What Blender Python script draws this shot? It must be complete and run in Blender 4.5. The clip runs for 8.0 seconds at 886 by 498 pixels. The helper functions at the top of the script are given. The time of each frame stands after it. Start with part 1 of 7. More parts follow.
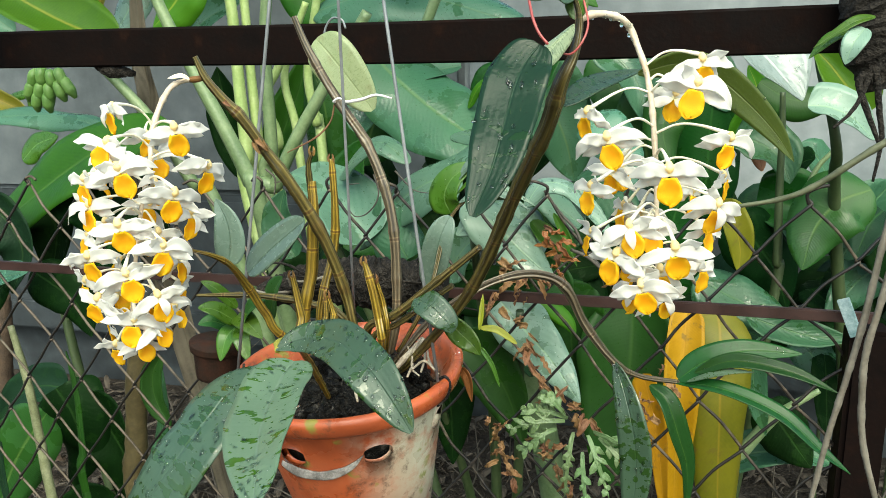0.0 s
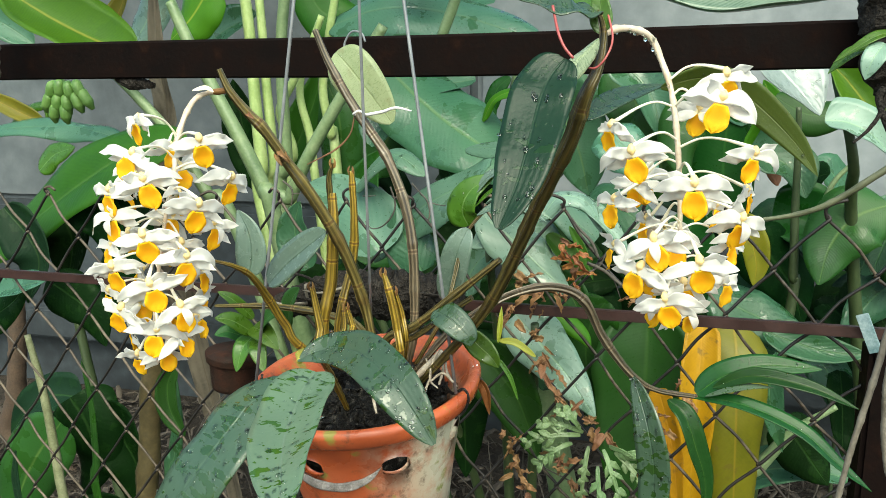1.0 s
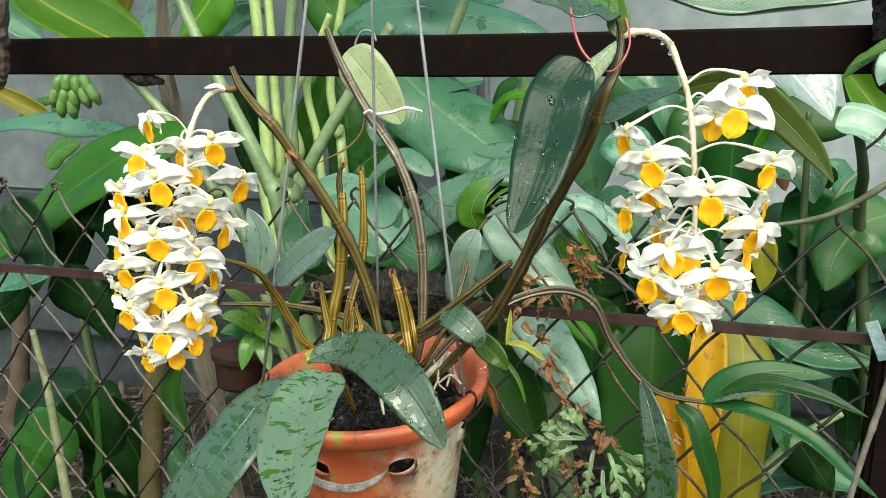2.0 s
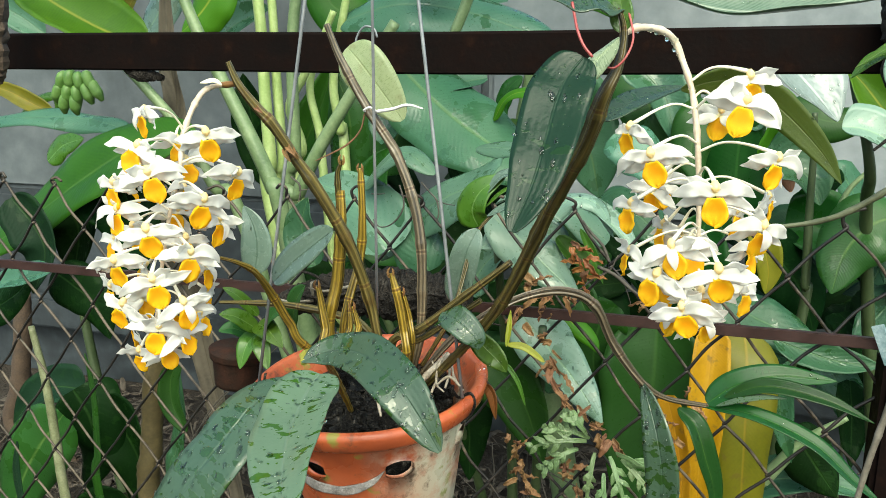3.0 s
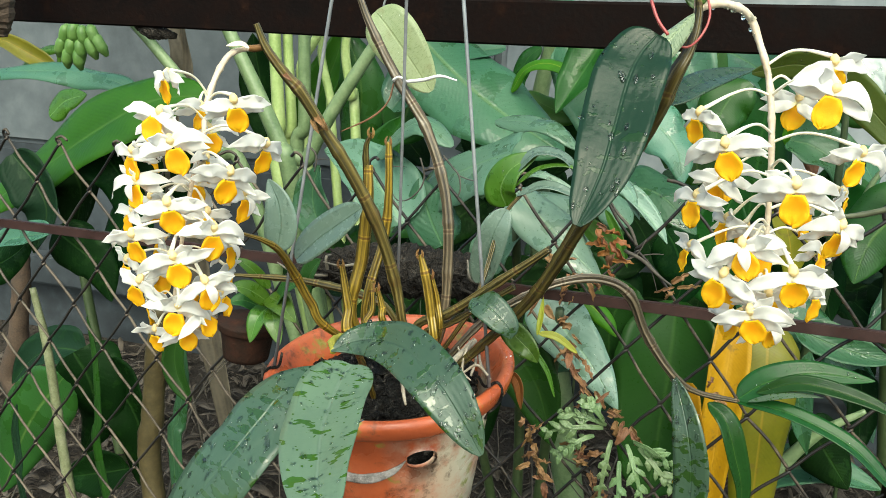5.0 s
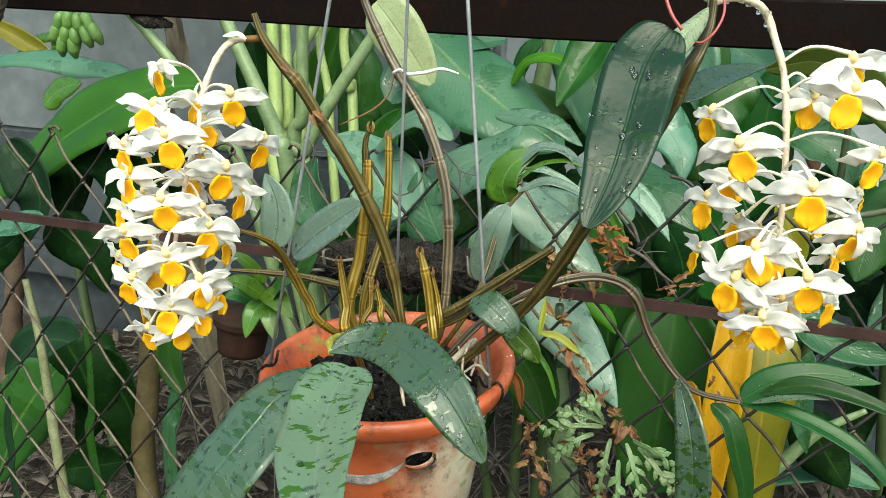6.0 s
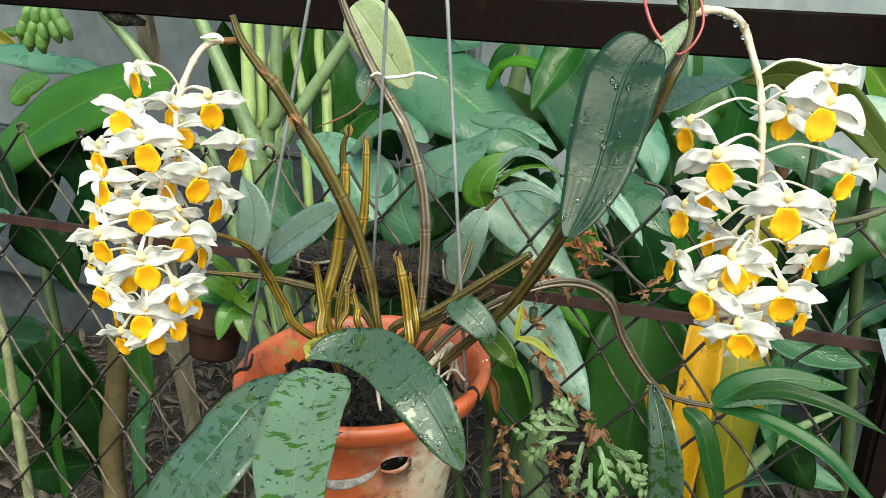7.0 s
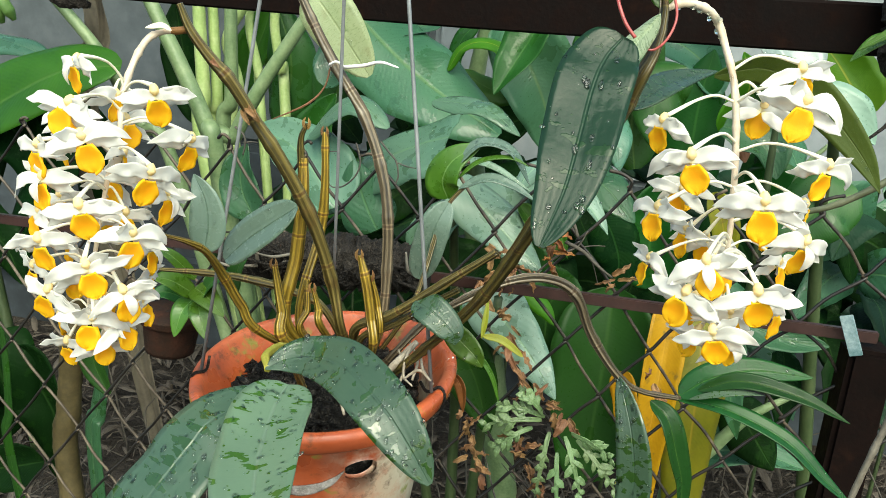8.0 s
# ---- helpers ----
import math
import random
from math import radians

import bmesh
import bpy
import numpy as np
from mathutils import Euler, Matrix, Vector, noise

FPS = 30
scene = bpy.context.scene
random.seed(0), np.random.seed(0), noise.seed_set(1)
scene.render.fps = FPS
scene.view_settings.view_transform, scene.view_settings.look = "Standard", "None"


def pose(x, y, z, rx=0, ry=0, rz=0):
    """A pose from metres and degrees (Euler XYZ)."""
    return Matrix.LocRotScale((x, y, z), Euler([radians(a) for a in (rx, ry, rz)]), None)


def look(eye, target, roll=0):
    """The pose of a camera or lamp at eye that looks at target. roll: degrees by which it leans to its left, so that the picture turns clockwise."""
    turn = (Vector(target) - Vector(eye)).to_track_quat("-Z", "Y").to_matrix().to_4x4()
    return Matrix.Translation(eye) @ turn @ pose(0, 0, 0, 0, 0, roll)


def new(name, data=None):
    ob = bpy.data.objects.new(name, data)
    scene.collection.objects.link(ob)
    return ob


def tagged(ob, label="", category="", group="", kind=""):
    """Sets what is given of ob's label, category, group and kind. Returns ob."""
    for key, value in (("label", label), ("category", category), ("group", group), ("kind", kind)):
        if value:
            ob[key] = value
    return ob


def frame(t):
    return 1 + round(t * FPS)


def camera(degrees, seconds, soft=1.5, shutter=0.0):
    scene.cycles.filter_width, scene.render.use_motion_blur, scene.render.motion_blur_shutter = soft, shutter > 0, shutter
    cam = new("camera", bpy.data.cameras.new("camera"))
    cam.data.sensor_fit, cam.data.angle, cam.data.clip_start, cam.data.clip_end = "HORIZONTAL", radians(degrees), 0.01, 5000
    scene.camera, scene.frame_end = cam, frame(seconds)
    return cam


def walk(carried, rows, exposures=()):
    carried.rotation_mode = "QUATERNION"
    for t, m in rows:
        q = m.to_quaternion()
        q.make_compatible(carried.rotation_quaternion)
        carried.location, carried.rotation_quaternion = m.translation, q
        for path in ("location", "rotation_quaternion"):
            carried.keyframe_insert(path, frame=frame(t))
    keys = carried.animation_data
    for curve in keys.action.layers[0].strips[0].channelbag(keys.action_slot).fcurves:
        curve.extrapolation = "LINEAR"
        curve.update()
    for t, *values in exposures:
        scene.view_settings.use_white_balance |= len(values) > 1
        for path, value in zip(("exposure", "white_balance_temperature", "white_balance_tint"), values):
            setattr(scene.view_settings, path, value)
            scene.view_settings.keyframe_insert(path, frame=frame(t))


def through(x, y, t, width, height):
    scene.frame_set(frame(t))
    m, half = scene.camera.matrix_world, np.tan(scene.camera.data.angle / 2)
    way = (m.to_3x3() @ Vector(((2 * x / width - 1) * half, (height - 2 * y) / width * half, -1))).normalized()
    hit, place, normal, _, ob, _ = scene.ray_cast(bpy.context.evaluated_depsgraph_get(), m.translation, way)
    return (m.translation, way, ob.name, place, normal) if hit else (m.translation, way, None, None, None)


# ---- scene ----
# camera: seconds, eye, target, roll
cam = camera(59.11, 8.0, soft=0.75)
PATH = [
    (0.0, (0.0000, 0.0000, 1.2500), (-0.1824, 0.6578, 1.0951), -0.87),
    (0.5, (0.0018, 0.0011, 1.2519), (-0.1870, 0.6590, 1.1053), -1.00),
    (1.0, (-0.0077, -0.0038, 1.2501), (-0.1988, 0.6541, 1.1064), -0.62),
    (1.5, (-0.0134, -0.0046, 1.2507), (-0.2056, 0.6533, 1.1084), -0.07),
    (1.7, (-0.0145, -0.0039, 1.2509), (-0.2070, 0.6537, 1.1077), 0.03),
    (2.8, (-0.0136, 0.0050, 1.2513), (-0.2100, 0.6610, 1.1061), 0.43),
    (3.0, (-0.0135, 0.0085, 1.2492), (-0.2103, 0.6645, 1.1043), 0.52),
    (3.5, (-0.0128, 0.0162, 1.2478), (-0.2099, 0.6711, 1.0984), 0.72),
    (4.0, (-0.0225, 0.0187, 1.2489), (-0.2216, 0.6711, 1.0915), 1.24),
    (4.5, (-0.0379, 0.0289, 1.2499), (-0.2374, 0.6783, 1.0812), 2.06),
    (4.7, (-0.0436, 0.0313, 1.2520), (-0.2393, 0.6814, 1.0814), 2.27),
    (5.8, (-0.0590, 0.0449, 1.2524), (-0.2462, 0.6951, 1.0730), 3.08),
    (6.0, (-0.0582, 0.0472, 1.2531), (-0.2456, 0.6971, 1.0728), 3.13),
    (6.5, (-0.0565, 0.0453, 1.2546), (-0.2409, 0.6966, 1.0763), 3.35),
    (7.0, (-0.0629, 0.0467, 1.2562), (-0.2259, 0.7036, 1.0777), 4.14),
    (7.3, (-0.0823, 0.0670, 1.2545), (-0.2222, 0.7268, 1.0669), 4.52),
    (7.5, (-0.0930, 0.0781, 1.2558), (-0.2197, 0.7402, 1.0672), 4.48),
    (7.8, (-0.0858, 0.0817, 1.2596), (-0.2091, 0.7434, 1.0672), 4.52),
    (8.0, (-0.0705, 0.0680, 1.2643), (-0.1979, 0.7283, 1.0700), 4.30),
]
EXPOSURES = [(0.0, 1.14, 6550, -6), (8.0, 1.14, 6550, -6)]  # seconds, stops, kelvin, tint
walk(cam, [(t, look(eye, target, roll)) for t, eye, target, roll in PATH], EXPOSURES)

# ---- world and light ----
world = bpy.data.worlds.new("world")
scene.world = world
world.use_nodes = True
wn = world.node_tree.nodes
sky = wn.new("ShaderNodeTexSky")
sky.sky_type, sky.sun_disc = "NISHITA", False
sky.sun_elevation, sky.sun_rotation = radians(50), radians(161.6)
sky.air_density, sky.dust_density, sky.ozone_density = 1.0, 4.0, 1.0
world.node_tree.links.new(sky.outputs[0], wn["Background"].inputs[0])
wn["Background"].inputs[1].default_value = 0.15
sun_data = bpy.data.lights.new("sun", "SUN")
sun_data.energy, sun_data.angle, sun_data.color = 1.8, radians(60), (1.0, 0.95, 0.86)
sun = new("sun", sun_data)
sun.matrix_world = look((0.8, -2.4, 3.0), (0, 0, 0))


# ---- materials ----
def shader(name):
    m = bpy.data.materials.new(name)
    m.use_nodes = True
    nt = m.node_tree
    return m, nt, nt.nodes["Principled BSDF"]


def node(nt, kind, links=(), **values):
    n = nt.nodes.new(kind)
    for key, value in values.items():
        n.inputs[key].default_value = value
    for key, sock in links:
        nt.links.new(sock, n.inputs[key])
    return n


def noise_tex(nt, scale, detail=4.0, vec=None, rough=0.55):
    n = node(nt, "ShaderNodeTexNoise", Scale=scale, Detail=detail, Roughness=rough)
    if vec is None:
        vec = nt.nodes.new("ShaderNodeTexCoord").outputs["Object"]
    nt.links.new(vec, n.inputs["Vector"])
    return n.outputs["Fac"]


def ramp(nt, fac, stops):
    n = nt.nodes.new("ShaderNodeValToRGB")
    nt.links.new(fac, n.inputs[0])
    el = n.color_ramp.elements
    while len(el) < len(stops):
        el.new(0.5)
    for e, (p, c) in zip(el, stops):
        e.position, e.color = p, (*c, 1) if len(c) == 3 else c
    return n.outputs[0]


def grey(nt, fac, a, b, x=0.35, y=0.65):
    return ramp(nt, fac, [(x, (a, a, a)), (y, (b, b, b))])


def mix(nt, fac, a, b, how="MIX"):
    n = nt.nodes.new("ShaderNodeMix")
    n.data_type, n.blend_type = "RGBA", how
    for key, v in ((0, fac), (6, a), (7, b)):
        if isinstance(v, bpy.types.NodeSocket):
            nt.links.new(v, n.inputs[key])
        elif key == 0:
            n.inputs[key].default_value = v
        else:
            n.inputs[key].default_value = (*v, 1)
    return n.outputs[2]


def math_node(nt, op, a, b=0.0, c=0.0):
    n = nt.nodes.new("ShaderNodeMath")
    n.operation = op
    for k, v in enumerate((a, b, c)):
        if isinstance(v, bpy.types.NodeSocket):
            nt.links.new(v, n.inputs[k])
        else:
            n.inputs[k].default_value = v
    return n.outputs[0]


def bump(nt, bsdf, height, strength, dist):
    b = node(nt, "ShaderNodeBump", Strength=strength, Distance=dist)
    nt.links.new(height, b.inputs["Height"])
    nt.links.new(b.outputs[0], bsdf.inputs["Normal"])


def plain(name, stops, scale, rough, bump_d=0.001, metal=0.0, bump_s=0.5, detail=5.0):
    m, nt, p = shader(name)
    f = noise_tex(nt, scale, detail)
    g = noise_tex(nt, scale * 7, 4)
    c = mix(nt, 0.35, ramp(nt, f, stops), ramp(nt, g, stops))
    nt.links.new(c, p.inputs["Base Color"])
    nt.links.new(grey(nt, f, rough * 0.8, min(1, rough * 1.2)), p.inputs["Roughness"])
    p.inputs["Metallic"].default_value = metal
    bump(nt, p, math_node(nt, "ADD", f, g), bump_s, bump_d)
    return m


def leaf_mat(name, dark, light, vein=0.5, veins=26, slant=0.35, gloss=0.3, wet=0.5, wet_scale=40.0, through=0.25, rib=(0.2, 0.32, 0.1), relief=0.0005, spots=0.0, halves=None, spec=0.5, along=0.0, wet_at=0.57, wet_col=(0.015, 0.06, 0.003), wet_mix=0.5):
    """A leaf: U along the blade, V across it (0.5 at the midrib). Wet patches lie on it as smooth darker films."""
    m, nt, p = shader(name)
    uv = nt.nodes.new("ShaderNodeUVMap")
    sep = nt.nodes.new("ShaderNodeSeparateXYZ")
    nt.links.new(uv.outputs[0], sep.inputs[0])
    u, v = sep.outputs[0], sep.outputs[1]
    obj = nt.nodes.new("ShaderNodeTexCoord").outputs["Object"]
    side = math_node(nt, "ABSOLUTE", math_node(nt, "SUBTRACT", v, 0.5))
    wob = math_node(nt, "MULTIPLY", noise_tex(nt, 20, 2, obj), 0.05)
    if along:
        lines = math_node(nt, "SINE", math_node(nt, "MULTIPLY", math_node(nt, "ADD", v, wob), along * 6.283))
    else:
        lines = math_node(nt, "SINE", math_node(nt, "MULTIPLY", math_node(nt, "SUBTRACT", math_node(nt, "ADD", u, wob), math_node(nt, "MULTIPLY", side, slant)), veins * 6.283))
    big, fine = noise_tex(nt, 11, 5, obj), noise_tex(nt, 160, 4, obj)
    info = nt.nodes.new("ShaderNodeObjectInfo")
    c = mix(nt, grey(nt, big, 0, 1, 0.3, 0.7), dark, light)
    c = mix(nt, grey(nt, fine, 0, 0.5, 0.4, 0.75), c, light)
    c = mix(nt, math_node(nt, "MULTIPLY", math_node(nt, "MULTIPLY_ADD", lines, 0.5, 0.5), vein), c, light)
    if halves:
        c = mix(nt, grey(nt, math_node(nt, "ADD", v, math_node(nt, "MULTIPLY_ADD", big, 0.3, -0.15)), 0, 1, 0.42, 0.6), mix(nt, 0.7, c, halves[0]), mix(nt, 0.7, c, halves[1]))
    midrib = grey(nt, side, 1, 0, 0.008, 0.03)
    c = mix(nt, math_node(nt, "MULTIPLY", midrib, 0.6), c, rib)
    c = node(nt, "ShaderNodeHueSaturation", [("Color", c), ("Value", math_node(nt, "MULTIPLY_ADD", info.outputs["Random"], 0.4, 0.8)), ("Hue", math_node(nt, "MULTIPLY_ADD", info.outputs["Random"], 0.03, 0.485))]).outputs[0]
    if spots:
        c = mix(nt, math_node(nt, "MULTIPLY", grey(nt, noise_tex(nt, 60, 5, obj), 0, 1, 0.6, 0.68), spots), c, (0.16, 0.1, 0.03))
    if along:
        st = node(nt, "ShaderNodeMapping", [("Vector", uv.outputs[0])])
        st.inputs["Scale"].default_value = (wet_scale * 1.9, wet_scale * 0.22, 1)
        shift = node(nt, "ShaderNodeVectorMath", [(0, st.outputs[0])])
        shift.operation = "ADD"
        nt.links.new(math_node(nt, "MULTIPLY", info.outputs["Random"], 40), shift.inputs[1])
        w = grey(nt, noise_tex(nt, 1.0, 3.5, shift.outputs[0], 0.55), 0, 1, wet_at, wet_at + 0.012)
    else:
        w = grey(nt, noise_tex(nt, wet_scale, 4, obj, 0.6), 0, 1, wet_at, wet_at + 0.015)
    drops = grey(nt, noise_tex(nt, 330, 2, obj, 0.3), 0, 1, 0.7, 0.72)
    w = math_node(nt, "MULTIPLY", math_node(nt, "MAXIMUM", w, drops), wet)
    c = mix(nt, w, c, mix(nt, wet_mix, c, wet_col))
    nt.links.new(c, p.inputs["Base Color"])
    rough = math_node(nt, "MULTIPLY_ADD", fine, 0.2, gloss - 0.1)
    rough = math_node(nt, "MULTIPLY_ADD", w, -(gloss - 0.1), rough)
    nt.links.new(rough, p.inputs["Roughness"])
    nt.links.new(math_node(nt, "MULTIPLY_ADD", w, 0.45 if spec > 0.3 else 0.1, spec), p.inputs["Specular IOR Level"])
    hgt = math_node(nt, "ADD", math_node(nt, "MULTIPLY", lines, 0.05 if along else 0.16), math_node(nt, "MULTIPLY", midrib, -1.5))
    hgt = math_node(nt, "ADD", hgt, math_node(nt, "MULTIPLY", fine, 0.9))
    hgt = math_node(nt, "ADD", hgt, math_node(nt, "MULTIPLY", noise_tex(nt, 35, 3, obj), 2.5))
    hgt = math_node(nt, "ADD", hgt, math_node(nt, "MULTIPLY", w, 0.45))
    bump(nt, p, hgt, 0.5, relief)
    t = node(nt, "ShaderNodeBsdfTranslucent")
    nt.links.new(mix(nt, 0.5, c, (0.25, 0.4, 0.03), "MIX"), t.inputs[0])
    out = nt.nodes["Material Output"]
    ms = node(nt, "ShaderNodeMixShader")
    ms.inputs[0].default_value = through
    nt.links.new(p.outputs[0], ms.inputs[1])
    nt.links.new(t.outputs[0], ms.inputs[2])
    nt.links.new(ms.outputs[0], out.inputs[0])
    return m


def petal_mat(name, base, deep, through, grain, heart, heart_to, rough=0.45):
    m, nt, p = shader(name)
    f = noise_tex(nt, grain, 3)
    info = nt.nodes.new("ShaderNodeObjectInfo")
    c = mix(nt, grey(nt, f, 0, 1, 0.35, 0.7), base, deep)
    uv = nt.nodes.new("ShaderNodeUVMap")
    sep = nt.nodes.new("ShaderNodeSeparateXYZ")
    nt.links.new(uv.outputs[0], sep.inputs[0])
    c = mix(nt, grey(nt, sep.outputs[0], 1, 0, 0.05, heart_to), c, heart)
    c = node(nt, "ShaderNodeHueSaturation", [("Color", c), ("Value", math_node(nt, "MULTIPLY_ADD", info.outputs["Random"], 0.12, 0.92))]).outputs[0]
    nt.links.new(c, p.inputs["Base Color"])
    p.inputs["Roughness"].default_value = rough
    bump(nt, p, noise_tex(nt, grain * 6, 3), 0.3, 0.0006)
    t = node(nt, "ShaderNodeBsdfTranslucent")
    nt.links.new(c, t.inputs[0])
    ms = node(nt, "ShaderNodeMixShader")
    ms.inputs[0].default_value = through
    nt.links.new(p.outputs[0], ms.inputs[1])
    nt.links.new(t.outputs[0], ms.inputs[2])
    nt.links.new(ms.outputs[0], nt.nodes["Material Output"].inputs[0])
    return m


def cane_mat(name, dark, light, node_col, spacing):
    """A ribbed cane: U runs along it in metres, V round it."""
    m, nt, p = shader(name)
    uv = nt.nodes.new("ShaderNodeUVMap")
    sep = nt.nodes.new("ShaderNodeSeparateXYZ")
    nt.links.new(uv.outputs[0], sep.inputs[0])
    u, v = sep.outputs[0], sep.outputs[1]
    f = noise_tex(nt, 60, 5)
    sway = math_node(nt, "MULTIPLY", noise_tex(nt, 14, 2), 0.2)
    ribs = math_node(nt, "MULTIPLY_ADD", math_node(nt, "SINE", math_node(nt, "MULTIPLY", math_node(nt, "ADD", v, sway), 6.283 * 6)), 0.5, 0.5)
    st = node(nt, "ShaderNodeMapping", [("Vector", uv.outputs[0])])
    st.inputs["Scale"].default_value = (9, 22, 1)
    streak = noise_tex(nt, 1.0, 4, st.outputs[0])
    c = mix(nt, grey(nt, math_node(nt, "ADD", math_node(nt, "MULTIPLY", ribs, 0.16), math_node(nt, "MULTIPLY", streak, 1.0)), 0, 1, 0.32, 0.74), dark, light)
    c = mix(nt, grey(nt, f, 0, 0.45, 0.52, 0.7), c, node_col)
    fr = math_node(nt, "ABSOLUTE", math_node(nt, "SUBTRACT", math_node(nt, "FRACT", math_node(nt, "DIVIDE", u, spacing)), 0.5))
    ring = grey(nt, fr, 1, 0, 0.012, 0.03)
    c = mix(nt, math_node(nt, "MULTIPLY", ring, 0.8), c, node_col)
    pale = math_node(nt, "SUBTRACT", grey(nt, fr, 1, 0, 0.03, 0.045), ring)
    c = mix(nt, math_node(nt, "MULTIPLY", pale, 0.75), c, tuple(min(0.6, 1.5 * q) for q in light))
    groove = grey(nt, ribs, 0.4, 0, 0.03, 0.26)
    c = mix(nt, groove, c, tuple(0.5 * q for q in dark))
    nt.links.new(c, p.inputs["Base Color"])
    p.inputs["Roughness"].default_value = 0.3
    bump(nt, p, math_node(nt, "ADD", ribs, math_node(nt, "MULTIPLY", f, 0.6)), 0.9, 0.0014)
    return m


M_ORCHID = leaf_mat("orchid_leaf", (0.024, 0.052, 0.031), (0.04, 0.072, 0.043), 0.2, 3, 0.0, 0.32, 1.0, 12, 0.05, (0.032, 0.062, 0.039), along=9, wet_at=0.56, wet_col=(0.014, 0.044, 0.003), wet_mix=0.9, spec=0.4)
M_DARKGLOSS = leaf_mat("dark_glossy_leaf", (0.007, 0.025, 0.015), (0.013, 0.036, 0.021), 0.2, 3, 0.0, 0.17, 0.8, 9, 0.04, (0.02, 0.05, 0.028), along=9, wet_at=0.6, wet_col=(0.008, 0.034, 0.004), wet_mix=0.7, spec=0.19, relief=0.0007)
M_SMALLLEAF = leaf_mat("small_orchid_leaf", (0.08, 0.13, 0.1), (0.13, 0.19, 0.15), 0.2, 3, 0.0, 0.26, 0.25, 12, 0.08, (0.06, 0.11, 0.07), along=9, wet_at=0.7, wet_col=(0.02, 0.06, 0.01), wet_mix=0.7, spec=0.5)
M_SHOOT = leaf_mat("shoot_leaf", (0.007, 0.034, 0.007), (0.016, 0.06, 0.012), 0.2, 3, 0.0, 0.2, 0.6, 12, 0.08, (0.05, 0.11, 0.02), along=9, wet_at=0.6, wet_col=(0.006, 0.03, 0.003), wet_mix=0.6, spec=0.2)
M_ORCHID_PALE = leaf_mat("orchid_leaf_pale", (0.06, 0.1, 0.062), (0.086, 0.13, 0.082), 0.2, 3, 0.0, 0.38, 1.0, 14, 0.06, (0.1, 0.145, 0.1), along=9, wet_at=0.6, wet_col=(0.026, 0.075, 0.003), wet_mix=0.95, spec=0.22)
M_SHEATH = leaf_mat("leaf_base", (0.17, 0.22, 0.12), (0.25, 0.3, 0.18), 0.2, 3, 0.0, 0.4, 0.5, 14, 0.1, (0.2, 0.26, 0.15), along=9)
M_YOUNG = leaf_mat("young_leaf", (0.034, 0.092, 0.008), (0.072, 0.16, 0.015), 0.2, 8, 0.3, 0.32, 0.4, 70, 0.25)
M_LEMON = leaf_mat("yellow_shoot_leaf", (0.24, 0.3, 0.012), (0.36, 0.38, 0.02), 0.2, 3, 0.0, 0.4, 0.2, 14, 0.25, (0.5, 0.46, 0.04), along=5)
M_OLIVE = leaf_mat("olive_leaf", (0.048, 0.088, 0.0096), (0.08, 0.128, 0.016), 0.2, 3, 0.0, 0.45, 0.3, 60, 0.3, (0.12, 0.17, 0.03), along=7)
M_OLDLEAF = leaf_mat("fading_leaf", (0.28, 0.36, 0.17), (0.42, 0.48, 0.27), 0.2, 6, 0.3, 0.3, 0.3, 60, 0.4, (0.3, 0.36, 0.16), spots=0.25, along=7)
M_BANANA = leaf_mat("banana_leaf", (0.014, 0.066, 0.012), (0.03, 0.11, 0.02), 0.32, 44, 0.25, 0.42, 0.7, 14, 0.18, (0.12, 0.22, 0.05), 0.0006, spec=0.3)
M_MIDLEAF = leaf_mat("wide_green_leaf", (0.04, 0.135, 0.075), (0.078, 0.2, 0.11), 0.3, 44, 0.25, 0.42, 0.6, 14, 0.22, (0.14, 0.27, 0.09), 0.0008, spec=0.35)
M_TAROMID = leaf_mat("wet_taro_leaf", (0.06, 0.145, 0.09), (0.12, 0.215, 0.14), 0.42, 9, 0.9, 0.36, 0.9, 22, 0.16, (0.15, 0.27, 0.13), 0.0006, spec=0.42)
# Brighter copy of banana_leaf: the light falling on it is put into its greens.
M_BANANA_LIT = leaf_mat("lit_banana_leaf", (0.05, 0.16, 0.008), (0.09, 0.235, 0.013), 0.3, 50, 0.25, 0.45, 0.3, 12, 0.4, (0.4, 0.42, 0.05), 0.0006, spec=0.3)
M_TARO = leaf_mat("taro_leaf", (0.02, 0.075, 0.036), (0.045, 0.12, 0.058), 0.42, 9, 0.9, 0.4, 0.9, 26, 0.12, (0.1, 0.2, 0.08), 0.0012, spec=0.35)
M_TARO_PALE = leaf_mat("pale_taro_leaf", (0.1, 0.185, 0.135), (0.18, 0.275, 0.205), 0.4, 9, 0.9, 0.32, 0.7, 26, 0.12, (0.24, 0.36, 0.2), 0.0004, spec=0.42)
# The pale silver base colour stands for bright reflection off a wet leaf.
M_SILVER = leaf_mat("sheen_coloured_wet_leaf", (0.15, 0.2, 0.185), (0.25, 0.3, 0.28), 0.15, 9, 0.9, 0.22, 0.3, 16, 0.12, (0.36, 0.43, 0.38), 0.0012, spec=0.6)
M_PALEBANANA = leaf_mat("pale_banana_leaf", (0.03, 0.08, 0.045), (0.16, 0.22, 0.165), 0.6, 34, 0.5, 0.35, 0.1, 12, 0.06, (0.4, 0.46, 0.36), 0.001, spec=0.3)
# Near-black greens: the shade among the low leaves is put into the colour.
M_DARKLEAF = leaf_mat("shade_coloured_leaf", (0.002, 0.011, 0.002), (0.005, 0.022, 0.004), 0.2, 22, 0.4, 0.6, 0.3, 35, 0.012, (0.02, 0.055, 0.012), 0.001, spec=0.05)
